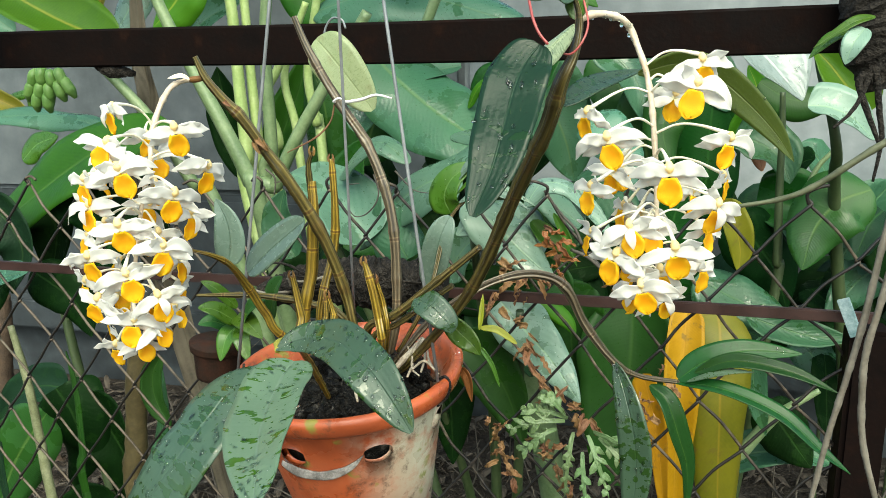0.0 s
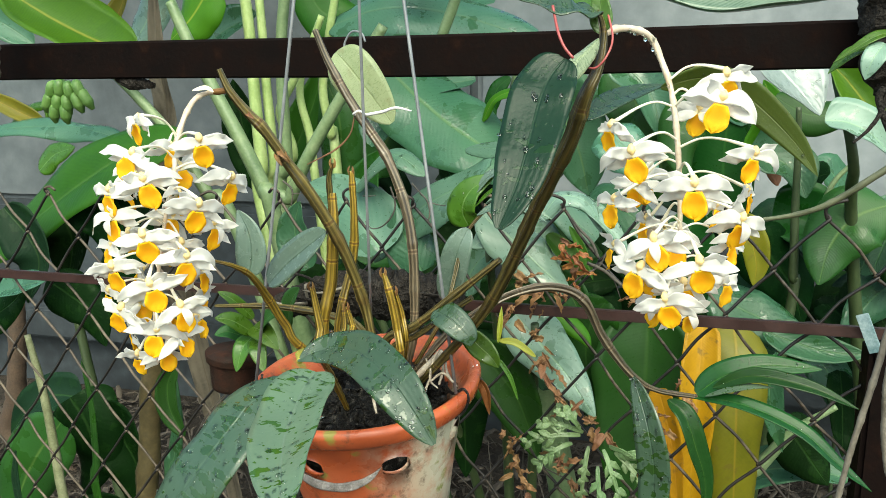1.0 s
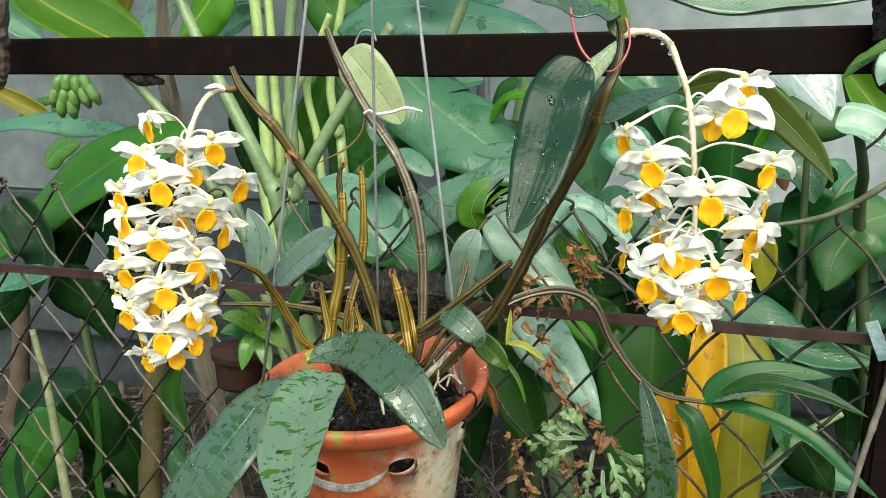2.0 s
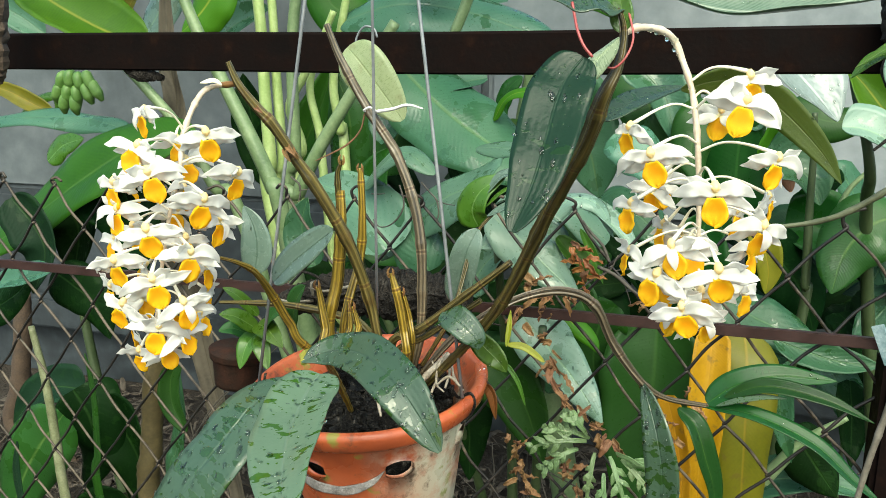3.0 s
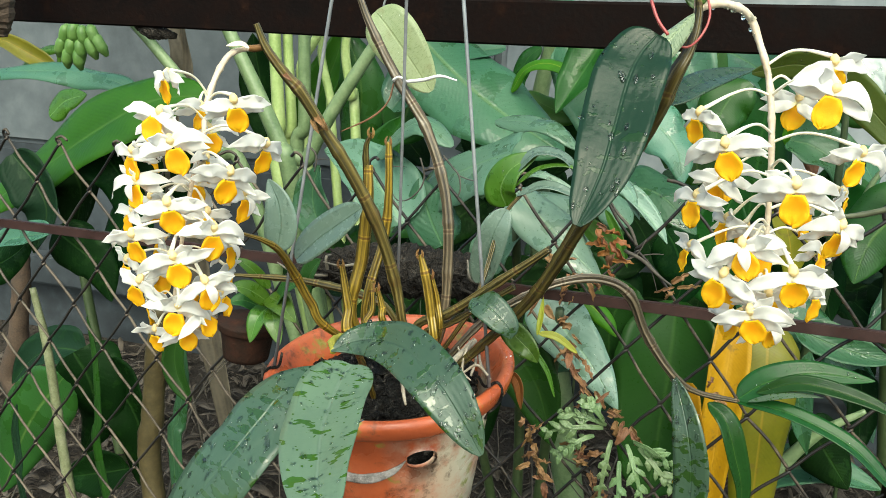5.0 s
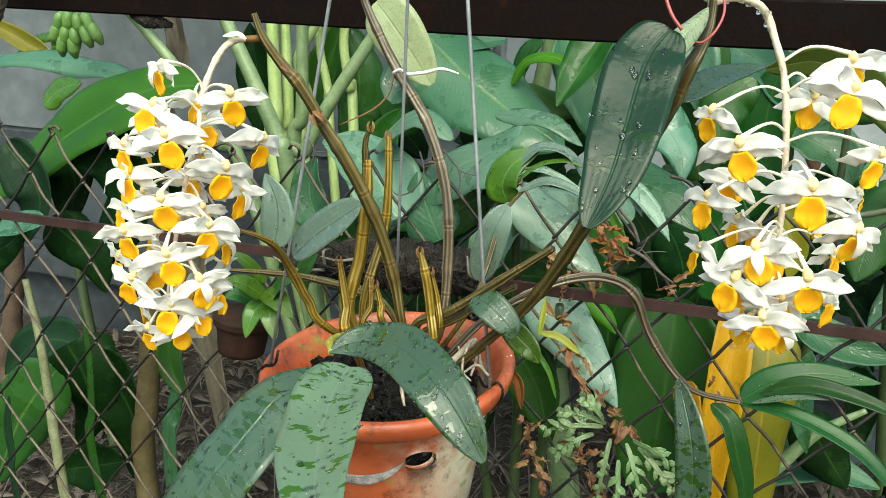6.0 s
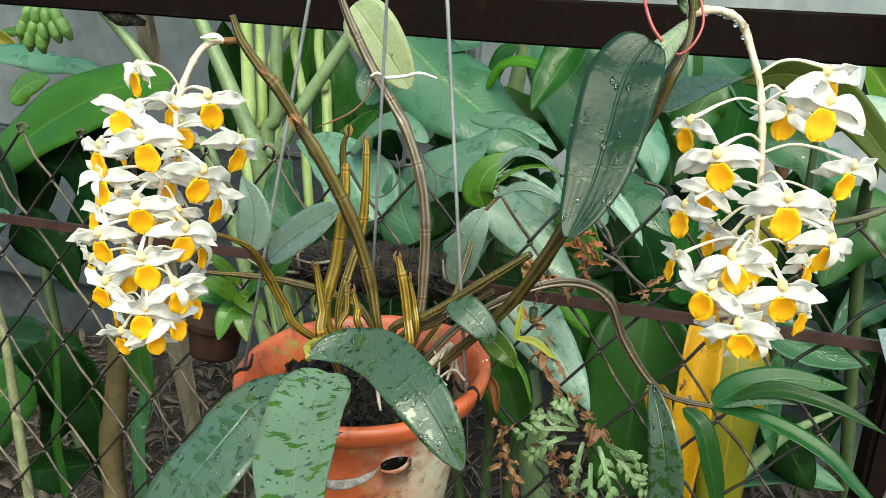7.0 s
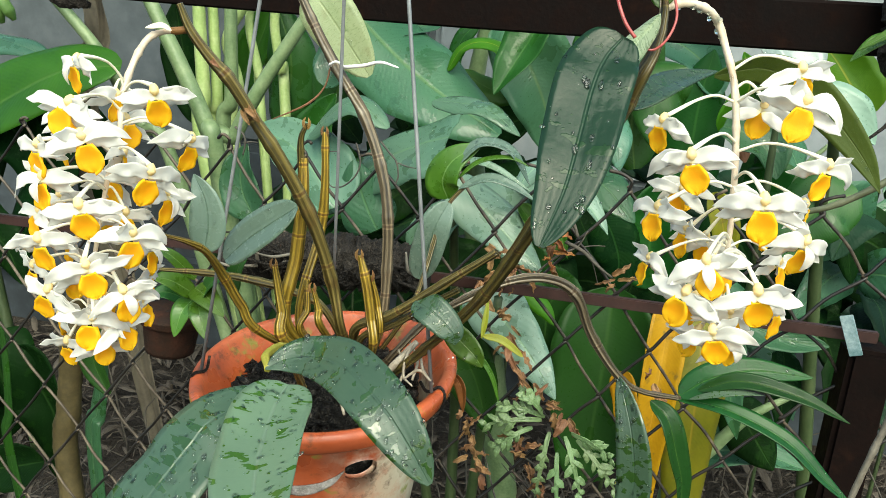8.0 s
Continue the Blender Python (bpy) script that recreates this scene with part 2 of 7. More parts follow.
M_YELLOW = leaf_mat("yellowed_leaf", (0.42, 0.22, 0.006), (0.6, 0.36, 0.012), 0.15, 50, 0.2, 0.5, 0.1, 9, 0.3, (0.58, 0.34, 0.03), 0.0006, spots=0.7, spec=0.3)
M_DRY = leaf_mat("dry_leaf", (0.08, 0.036, 0.014), (0.25, 0.125, 0.055), 0.5, 10, 0.4, 0.6, 0.0, 25, 0.2, (0.16, 0.07, 0.025), 0.001)
M_TORN = leaf_mat("torn_sheath", (0.12, 0.06, 0.015), (0.24, 0.13, 0.035), 0.4, 8, 0.2, 0.6, 0.0, 25, 0.1, (0.2, 0.1, 0.03), 0.001)
M_DRYORANGE = leaf_mat("orange_dry_leaf", (0.16, 0.055, 0.012), (0.3, 0.12, 0.03), 0.3, 8, 0.2, 0.5, 0.0, 25, 0.25, (0.5, 0.2, 0.04), 0.001)
M_LITTER = leaf_mat("litter_leaf", (0.014, 0.011, 0.0075), (0.105, 0.085, 0.062), 0.4, 10, 0.4, 0.7, 0.0, 25, 0.02, (0.06, 0.045, 0.025), 0.001)
M_FERN = leaf_mat("fern_leaf", (0.06, 0.13, 0.04), (0.19, 0.28, 0.125), 0.3, 8, 0.6, 0.35, 0.3, 60, 0.15, (0.25, 0.4, 0.22))
M_PETAL = petal_mat("white_petal", (0.84, 0.835, 0.8), (0.82, 0.808, 0.75), 0.5, 45, (0.9, 0.85, 0.56), 0.12, 0.5)
M_LIP = petal_mat("yellow_lip", (0.98, 0.66, 0.015), (0.97, 0.58, 0.01), 0.5, 260, (0.96, 0.5, 0.006), 0.75, 0.7)
M_CAP = petal_mat("cream_cap", (0.95, 0.62, 0.1), (0.95, 0.7, 0.2), 0.4, 150, (0.95, 0.78, 0.4), 0.003, 0.45)
M_STUB = plain("yellow_green_stub", [(0.3, (0.2, 0.2, 0.025)), (0.7, (0.36, 0.33, 0.05))], 60, 0.4, 0.0006)
M_RACHIS = plain("cream_stem", [(0.3, (0.4, 0.28, 0.17)), (0.5, (0.52, 0.43, 0.32)), (0.7, (0.61, 0.55, 0.45))], 60, 0.4, 0.0005)
M_PEDICEL = plain("white_flower_stalk", [(0.3, (0.7, 0.62, 0.4)), (0.5, (0.8, 0.76, 0.6)), (0.7, (0.86, 0.84, 0.74))], 90, 0.35, 0.0006)
M_CANE = cane_mat("ribbed_cane", (0.018, 0.014, 0.004), (0.18, 0.142, 0.044), (0.1, 0.05, 0.017), 0.065)
M_CANE_GREY = cane_mat("grey_brown_cane", (0.018, 0.013, 0.008), (0.195, 0.155, 0.098), (0.085, 0.05, 0.028), 0.06)
M_CANE_DARK = cane_mat("dark_cane", (0.012, 0.01, 0.003), (0.115, 0.092, 0.024), (0.07, 0.034, 0.012), 0.05)
M_CANE_GOLD = cane_mat("golden_cane", (0.045, 0.03, 0.004), (0.36, 0.245, 0.035), (0.13, 0.055, 0.014), 0.055)
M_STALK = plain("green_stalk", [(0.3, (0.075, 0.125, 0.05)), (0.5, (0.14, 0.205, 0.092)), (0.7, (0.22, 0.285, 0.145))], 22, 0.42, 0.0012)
# Lit copy of green_stalk, with the light put into the colour.
M_STALK_LIT = plain("lit_stalk", [(0.3, (0.22, 0.32, 0.095)), (0.5, (0.34, 0.45, 0.16)), (0.7, (0.47, 0.55, 0.26))], 22, 0.42, 0.0012)
M_DEADSTEM = plain("dry_stem", [(0.3, (0.07, 0.06, 0.042)), (0.7, (0.21, 0.19, 0.155))], 40, 0.7, 0.001)
M_PALESTEM = plain("pale_spotted_stem", [(0.3, (0.07, 0.075, 0.035)), (0.5, (0.16, 0.175, 0.085)), (0.7, (0.27, 0.28, 0.17))], 45, 0.6, 0.001)
M_TWIG = plain("dead_twig", [(0.3, (0.02, 0.017, 0.013)), (0.7, (0.1, 0.088, 0.07))], 40, 0.8, 0.001)
M_BAR = plain("brown_black_paint", [(0.35, (0.0025, 0.0016, 0.0014)), (0.62, (0.006, 0.003, 0.0024)), (0.8, (0.022, 0.01, 0.006))], 30, 0.75, 0.0008)
M_BAR.node_tree.nodes["Principled BSDF"].inputs["Specular IOR Level"].default_value = 0.06
M_RAIL = plain("red_oxide_paint", [(0.3, (0.012, 0.005, 0.004)), (0.7, (0.038, 0.0125, 0.0095))], 30, 0.5, 0.0006)
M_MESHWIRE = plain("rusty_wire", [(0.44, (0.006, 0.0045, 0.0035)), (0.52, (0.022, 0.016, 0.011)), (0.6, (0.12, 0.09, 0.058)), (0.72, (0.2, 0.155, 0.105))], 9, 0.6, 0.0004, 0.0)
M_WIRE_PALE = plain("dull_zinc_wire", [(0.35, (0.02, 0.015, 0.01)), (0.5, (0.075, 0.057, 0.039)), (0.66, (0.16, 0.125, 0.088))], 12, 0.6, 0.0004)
# Dark colour for wire on one slant, in place of its shading.
M_WIRE_DARK = plain("shaded_slant_wire", [(0.4, (0.004, 0.0035, 0.003)), (0.6, (0.012, 0.009, 0.007)), (0.75, (0.05, 0.038, 0.027))], 12, 0.5, 0.0004)
M_GALV = plain("galvanised_wire", [(0.3, (0.17, 0.18, 0.19)), (0.7, (0.31, 0.325, 0.335))], 40, 0.38, 0.0002, 0.35)
M_PLATE = plain("weathered_plate", [(0.3, (0.06, 0.13, 0.14)), (0.5, (0.16, 0.24, 0.25)), (0.7, (0.36, 0.44, 0.46))], 60, 0.4, 0.0004)
M_WOOD = plain("weathered_wood", [(0.3, (0.024, 0.016, 0.01)), (0.7, (0.1, 0.066, 0.042))], 25, 0.8, 0.003)
M_STAKE = plain("olive_bamboo", [(0.3, (0.026, 0.02, 0.008)), (0.5, (0.065, 0.05, 0.019)), (0.7, (0.12, 0.092, 0.036))], 18, 0.55, 0.001)
M_BARK = plain("dark_bark", [(0.3, (0.006, 0.0055, 0.005)), (0.58, (0.028, 0.024, 0.02)), (0.8, (0.12, 0.11, 0.095))], 40, 0.8, 0.006, bump_s=1.0)
# Lower wall grey, darker than the plaster above: plant shade is in the colour.
M_CONCRETE = plain("grey_concrete", [(0.3, (0.007, 0.0095, 0.012)), (0.5, (0.024, 0.031, 0.036)), (0.7, (0.065, 0.079, 0.09))], 2.6, 0.85, 0.004, detail=8.0)
M_PLASTER = plain("cement_plaster", [(0.3, (0.032, 0.039, 0.044)), (0.5, (0.072, 0.085, 0.092)), (0.7, (0.13, 0.148, 0.158))], 2.2, 0.85, 0.003, detail=8.0)
# Pale blue-grey that stands in for the brightness behind the plants.
M_WALL_END = plain("pale_wall_end", [(0.3, (0.1, 0.12, 0.13)), (0.5, (0.18, 0.205, 0.215)), (0.7, (0.28, 0.305, 0.31))], 2.2, 0.85, 0.003, detail=8.0)

M_SOIL = plain("dark_soil", [(0.3, (0.018, 0.015, 0.012)), (0.7, (0.06, 0.05, 0.04))], 9, 0.9, 0.02, bump_s=1.0)
M_CLAY = plain("mossy_dark_clay", [(0.3, (0.008, 0.007, 0.005)), (0.55, (0.03, 0.013, 0.008)), (0.8, (0.065, 0.024, 0.014))], 40, 0.8, 0.002)
M_CHAR = plain("black_charcoal", [(0.36, (0.002, 0.002, 0.002)), (0.5, (0.006, 0.0055, 0.005)), (0.6, (0.03, 0.028, 0.024)), (0.7, (0.17, 0.155, 0.135))], 120, 0.4, 0.003, bump_s=1.0)
M_WATER, water_nt, water_p = shader("water")
for key, value in (("Base Color", (0.9, 0.95, 0.92, 1)), ("Roughness", 0.03), ("IOR", 1.33), ("Transmission Weight", 1.0)):
    water_p.inputs[key].default_value = value
M_TEAL = leaf_mat("teal_green_leaf", (0.034, 0.11, 0.066), (0.068, 0.165, 0.1), 0.3, 40, 0.25, 0.4, 0.8, 16, 0.1, (0.09, 0.17, 0.085), 0.0008, spec=0.42)
M_ROOT = plain("dry_root", [(0.3, (0.12, 0.09, 0.06)), (0.5, (0.28, 0.24, 0.18)), (0.7, (0.46, 0.42, 0.35))], 60, 0.6, 0.001)
M_STRIP = plain("grey_fibre", [(0.35, (0.1, 0.09, 0.08)), (0.5, (0.22, 0.2, 0.185)), (0.65, (0.42, 0.39, 0.36))], 90, 0.5, 0.001)
M_PAINT = plain("white_paint", [(0.3, (0.75, 0.75, 0.72)), (0.7, (0.82, 0.82, 0.8))], 60, 0.4, 0.0002)
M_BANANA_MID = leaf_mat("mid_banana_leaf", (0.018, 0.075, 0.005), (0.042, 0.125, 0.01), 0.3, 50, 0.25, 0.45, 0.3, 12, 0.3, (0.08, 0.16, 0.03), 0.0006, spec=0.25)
M_YELLOWGREEN = leaf_mat("half_yellow_leaf", (0.11, 0.125, 0.006), (0.24, 0.22, 0.01), 0.15, 60, 0.2, 0.5, 0.1, 9, 0.35, (0.4, 0.28, 0.025), 0.0006, spots=0.5)
for dull in (M_CHAR, M_SOIL, M_BARK, M_CLAY, M_LITTER):
    dull.node_tree.nodes["Principled BSDF"].inputs["Specular IOR Level"].default_value = 0.15
M_WHITE_TIE = plain("white_plastic", [(0.3, (0.75, 0.75, 0.72)), (0.7, (0.82, 0.82, 0.8))], 40, 0.35, 0.0002)
M_RED_WIRE = plain("red_plastic_wire", [(0.3, (0.22, 0.03, 0.03)), (0.7, (0.4, 0.09, 0.08))], 40, 0.35, 0.0002)
M_FRUIT = plain("green_banana_skin", [(0.3, (0.07, 0.16, 0.03)), (0.7, (0.15, 0.27, 0.06))], 30, 0.5, 0.0005)


def terracotta():
    m, nt, p = shader("terracotta")
    f = noise_tex(nt, 18, 6)
    c = ramp(nt, f, [(0.25, (0.2, 0.04, 0.016)), (0.5, (0.4, 0.085, 0.027)), (0.75, (0.5, 0.135, 0.053))])
    obj = nt.nodes.new("ShaderNodeTexCoord").outputs["Object"]
    lime = grey(nt, noise_tex(nt, 16, 6, obj, 0.7), 0, 1, 0.33, 0.52)
    sep = nt.nodes.new("ShaderNodeSeparateXYZ")
    nt.links.new(obj, sep.inputs[0])
    low = grey(nt, math_node(nt, "MULTIPLY_ADD", sep.outputs[2], -10, 0.0), 0, 1, 0.12, 0.3)
    worn = math_node(nt, "MULTIPLY", grey(nt, math_node(nt, "ADD", sep.outputs[0], 0.5), 0, 1, 0.52, 0.57), low)
    c = mix(nt, math_node(nt, "MULTIPLY", lime, worn), c, (0.5, 0.47, 0.35))
    flat = node(nt, "ShaderNodeCombineXYZ", [("X", sep.outputs[0]), ("Y", sep.outputs[1])])
    reach = node(nt, "ShaderNodeVectorMath", [(0, flat.outputs[0])])
    reach.operation = "LENGTH"
    inside = math_node(nt, "MULTIPLY", grey(nt, reach.outputs["Value"], 1, 0, 0.0915, 0.095), grey(nt, sep.outputs[2], 0, 1, -0.045, -0.035))
    bloom = math_node(nt, "MULTIPLY", inside, grey(nt, noise_tex(nt, 24, 6, obj, 0.7), 0.85, 0.2, 0.45, 0.62))
    c = mix(nt, bloom, c, (0.52, 0.27, 0.19))
    moss = grey(nt, noise_tex(nt, 38, 5), 0, 0.85, 0.6, 0.66)
    c = mix(nt, moss, c, (0.2, 0.23, 0.04))
    nt.links.new(c, p.inputs["Base Color"])
    nt.links.new(grey(nt, noise_tex(nt, 22, 4, obj), 0.22, 0.6, 0.42, 0.6), p.inputs["Roughness"])
    grime = grey(nt, noise_tex(nt, 50, 7, obj, 0.75), 0, 0.8, 0.53, 0.66)
    c = mix(nt, grime, c, (0.07, 0.035, 0.02))
    nt.links.new(c, p.inputs["Base Color"])
    bump(nt, p, math_node(nt, "ADD", f, noise_tex(nt, 150, 4)), 0.4, 0.001)
    return m


M_POT = terracotta()
M_GREENSTEM = plain("dark_green_stem", [(0.3, (0.02, 0.04, 0.012)), (0.7, (0.06, 0.085, 0.03))], 20, 0.5, 0.001)
M_GREYCANE = plain("grey_green_cane", [(0.3, (0.04, 0.046, 0.022)), (0.7, (0.13, 0.14, 0.08))], 30, 0.5, 0.001)
M_DEEP = leaf_mat("deep_green_leaf", (0.008, 0.045, 0.006), (0.018, 0.07, 0.011), 0.32, 36, 0.2, 0.45, 0.6, 14, 0.06, (0.04, 0.11, 0.02), 0.0003, spec=0.2)
# A second dim green with shade in its colour, a little lighter.
M_GLOOM = leaf_mat("half_shade_coloured_leaf", (0.006, 0.019, 0.009), (0.012, 0.034, 0.017), 0.15, 22, 0.4, 0.5, 0.3, 35, 0.02, (0.03, 0.07, 0.02), 0.001, spec=0.08)


# ---- mesh helpers ----
def spline(pts, n):
    """n places on a smooth curve through the points."""
    p = [Vector(q) for q in pts]
    if len(p) == 2:
        return [p[0].lerp(p[1], k / (n - 1)) for k in range(n)]
    p = [p[0] * 2 - p[1]] + p + [p[-1] * 2 - p[-2]]
    out, spans = [], len(p) - 3
    for k in range(n):
        x = k / (n - 1) * spans
        i = min(int(x), spans - 1)
        t = x - i
        a, b, c, d = p[i : i + 4]
        out.append(0.5 * (2 * b + (c - a) * t + (2 * a - 5 * b + 4 * c - d) * t * t + (3 * b - a - 3 * c + d) * t ** 3))
    return out


SHAPES = {"oblong": (0.4, 0.45), "lance": (0.6, 0.9), "ovate": (0.4, 0.75), "heart": (0.22, 0.75), "strap": (0.15, 0.5), "petal": (0.5, 0.95), "tepal": (0.72, 0.98), "shoulder": (0.33, 0.5), "broad": (0.46, 0.56), "spoon": (1.1, 0.5), "round": (0.5, 0.5), "late": (0.85, 0.62), "taper": (0.34, 0.66)}


def blade(pts, half, face, shape="lance", fold=0.2, wave=0.0, twist=0.0, nl=20, nw=6, thick=0.0007, seed=0, ripples=3.0, rag=0.0, cup=0.0):
    """A leaf blade along a curve: its upper side looks towards face. Gives verts, faces, uvs per vertex."""
    rnd = random.Random(seed)
    ph, ph2 = rnd.uniform(0, 6), rnd.uniform(0, 6)
    a, b = SHAPES[shape]
    top = (a / (a + b)) ** a * (b / (a + b)) ** b
    cs = spline(pts, nl + 1)
    up = Vector(face).normalized()
    verts, uvs, faces = [], [], []
    for k, c in enumerate(cs):
        s = k / nl
        t = (cs[min(k + 1, nl)] - cs[max(k - 1, 0)]).normalized()
        side = t.cross(up).normalized()
        nor = side.cross(t)
        if twist:
            q = Matrix.Rotation(twist * s, 3, t)
            side, nor = q @ side, q @ nor
        e = min(max(s, 0.004), 0.996)
        w = half * e ** a * (1 - e) ** b / top
        if rag:
            w *= 1 + rag * math.sin(17 * s + ph) * math.sin(7 * s + ph2)
        for j in range(nw + 1):
            u = 2 * j / nw - 1
            lift = abs(u) * w * math.sin(fold) + wave * abs(u) * math.sin(ripples * 6.28 * s + (ph if u > 0 else ph2)) * (w / half) + cup * w * u * u
            place = c + side * (u * w * math.cos(fold)) + nor * lift
            verts.append(place + nor * thick / 2)
            verts.append(place - nor * thick / 2)
            uvs += [(s, u / 2 + 0.5)] * 2
    row = 2 * (nw + 1)
    for k in range(nl):
        for j in range(nw):
            i = k * row + 2 * j
            faces.append((i, i + 2, i + row + 2, i + row))
            faces.append((i + 1, i + row + 1, i + row + 3, i + 3))
        i, e = k * row, k * row + 2 * nw
        faces.append((i, i + row, i + row + 1, i + 1))
        faces.append((e, e + 1, e + row + 1, e + row))
    return verts, faces, uvs


def tube(pts, radii, sides=8, n=None, ridge=0.0, ridges=5, nodes=0.0, bulge=0.12, jitter=0.0, seed=0):
    """A round or ribbed stem along a curve, closed at both ends; nodes: metres between its swollen joints."""
    rnd = random.Random(seed)
    n = n or max(6, 6 * (len(pts) - 1))
    cs = spline(pts, n + 1)
    radii = radii if isinstance(radii, (list, tuple)) else [radii, radii]
    verts, uvs, faces = [], [], []
    t0 = (cs[1] - cs[0]).normalized()
    side = t0.orthogonal().normalized()
    run = 0.0
    for k, c in enumerate(cs):
        t = (cs[min(k + 1, n)] - cs[max(k - 1, 0)]).normalized()
        side = (side - t * side.dot(t)).normalized()
        other = t.cross(side)
        x = k / n * (len(radii) - 1)
        i = min(int(x), len(radii) - 2)
        r = radii[i] + (radii[i + 1] - radii[i]) * (x - i)
        if k:
            run += (c - cs[k - 1]).length
        if nodes:
            f = abs((run / nodes) % 1 - 0.5)
            r *= 1 + bulge * math.exp(-((f / 0.07) ** 2)) - 0.03 * math.cos(6.283 * (run / nodes))
        for j in range(sides):
            a = 6.2832 * j / sides
            rr = r * (1 + ridge * math.cos(ridges * a)) * (1 + rnd.uniform(-jitter, jitter))
            verts.append(c + side * (rr * math.cos(a)) + other * (rr * math.sin(a)))
            uvs.append((run, j / sides))
    for k in range(n):
        for j in range(sides):
            i, i2 = k * sides + j, k * sides + (j + 1) % sides
            faces.append((i, i2, i2 + sides, i + sides))
    faces.append(tuple(range(sides - 1, -1, -1)))
    faces.append(tuple(range(n * sides, (n + 1) * sides)))
    return verts, faces, uvs


def join(*geos):
    verts, faces, uvs = [], [], []
    for v, f, u in geos:
        o = len(verts)
        verts += v
        uvs += u
        faces += [tuple(i + o for i in q) for q in f]
    return verts, faces, uvs


def ball(centre, r, sx=1.0, sy=1.0, sz=1.0, rings=6, sides=9, rough=0.0, seed=0):
    rnd = random.Random(seed)
    c = Vector(centre)
    verts, uvs, faces = [], [], []
    for k in range(rings + 1):
        a = math.pi * k / rings
        for j in range(sides):
            b = 6.2832 * j / sides
            q = r * (1 + rnd.uniform(-rough, rough))
            verts.append(c + Vector((q * sx * math.sin(a) * math.cos(b), q * sy * math.sin(a) * math.sin(b), q * sz * math.cos(a))))
            uvs.append((k / rings, j / sides))
    for k in range(rings):
        for j in range(sides):
            i, i2 = k * sides + j, k * sides + (j + 1) % sides
            faces.append((i, i + sides, i2 + sides, i2))
    return verts, faces, uvs


def box(lo, hi):
    bm = bmesh.new()
    bmesh.ops.create_cube(bm, size=1)
    lo, hi = Vector(lo), Vector(hi)
    for v in bm.verts:
        v.co = Vector([(lo[k] + hi[k]) / 2 + v.co[k] * (hi[k] - lo[k]) for k in range(3)])
    bmesh.ops.bevel(bm, geom=bm.edges[:], offset=min(hi[k] - lo[k] for k in range(3)) * 0.12, segments=2, affect="EDGES")
    bm.verts.index_update()
    out = [v.co.copy() for v in bm.verts], [tuple(v.index for v in f.verts) for f in bm.faces], [(v.co.x, v.co.z) for v in bm.verts]
    bm.free()
    return out


def mesh_of(name, geo, mat, smooth=True):
    verts, faces, uvs = geo
    me = bpy.data.meshes.new(name)
    me.from_pydata([tuple(v) for v in verts], [], faces)
    layer = me.uv_layers.new(name="UVMap")
    idx = np.empty(len(me.loops), dtype=np.int32)
    me.loops.foreach_get("vertex_index", idx)
    layer.data.foreach_set("uv", np.array(uvs, dtype=np.float32)[idx].ravel())
    if smooth:
        me.polygons.foreach_set("use_smooth", np.ones(len(me.polygons), dtype=bool))
    me.materials.append(mat)
    me.update()
    return me


def part(name, geo, mat, parent=None, label="", smooth=True):
    ob = new(name, mesh_of(name, geo, mat, smooth))
    if parent is not None:
        ob.parent = parent
    if label:
        ob["label"] = label
    return ob


def thing(name, place, label, category, group="", kind=""):
    ob = new(name)
    ob.location = place
    ob.empty_display_size = 0.05
    bpy.context.view_layer.update()
    return tagged(ob, label, category, group, kind)


def fit_part(name, geo, mat, parent, label="", smooth=True):
    """A part given in world places under a thing that stands anywhere without a turn."""
    o = Vector(parent.location)
    up = parent.parent
    while up is not None:
        o = o + Vector(up.location)
        up = up.parent
    verts, faces, uvs = geo
    return part(name, ([v - o for v in verts], faces, uvs), mat, parent, label, smooth)


# ---- ground and wall ----
BANK = [(-200, 0), (0.98, 0), (1.06, 0.005), (1.22, 0.02), (1.45, 0.035), (2.45, 0.06), (2.75, 0.06), (200, 0.06)]  # y, height: a soil bank rises behind the fence


def soil_at(y):
    return float(np.interp(y, [q[0] for q in BANK], [q[1] for q in BANK]))


ground_geo = [Vector((x, y, z)) for y, z in BANK for x in (-200, 200)], [(2 * k, 2 * k + 1, 2 * k + 3, 2 * k + 2) for k in range(len(BANK) - 1)], [(x, y) for y, z in BANK for x in (-200, 200)]
ground = part("ground", ground_geo, M_SOIL)
tagged(ground, "dark damp garden soil with a low bank behind the fence", "ground", kind="structure")
wall = thing("wall_north", (0, 2.5, 0), "grey weathered concrete garden wall with stepped ledges", "wall", kind="structure")
fit_part("wall_body", box((-6, 2.5, -0.2), (6, 2.7, 0.82)), M_CONCRETE, wall, "lower concrete wall, shade put into its dark grey", smooth=False)
fit_part("wall_top", box((-6, 2.515, 0.82), (-0.62, 2.7, 1.62)), M_PLASTER, wall, "pale blue-grey cement plaster", smooth=False)
# Added stretch of wall, in place of a bright background.
fit_part("wall_end", box((-0.62, 2.51, 0.82), (6, 2.7, 1.62)), M_WALL_END, wall, "pale end of the wall, put in for the bright background", smooth=False)
fit_part("ledge", box((-6, 2.42, 0.28), (6, 2.497, 0.4)), M_CONCRETE, wall, smooth=False)

# ---- fence ----
fence = thing("fence", (-0.25, 0.945, 0), "chain-link fence of rusty wire on dark brown steel bars", "fence")
FX, FZ, HW, HH = 0.013, 0.915, 0.0478, 0.0615


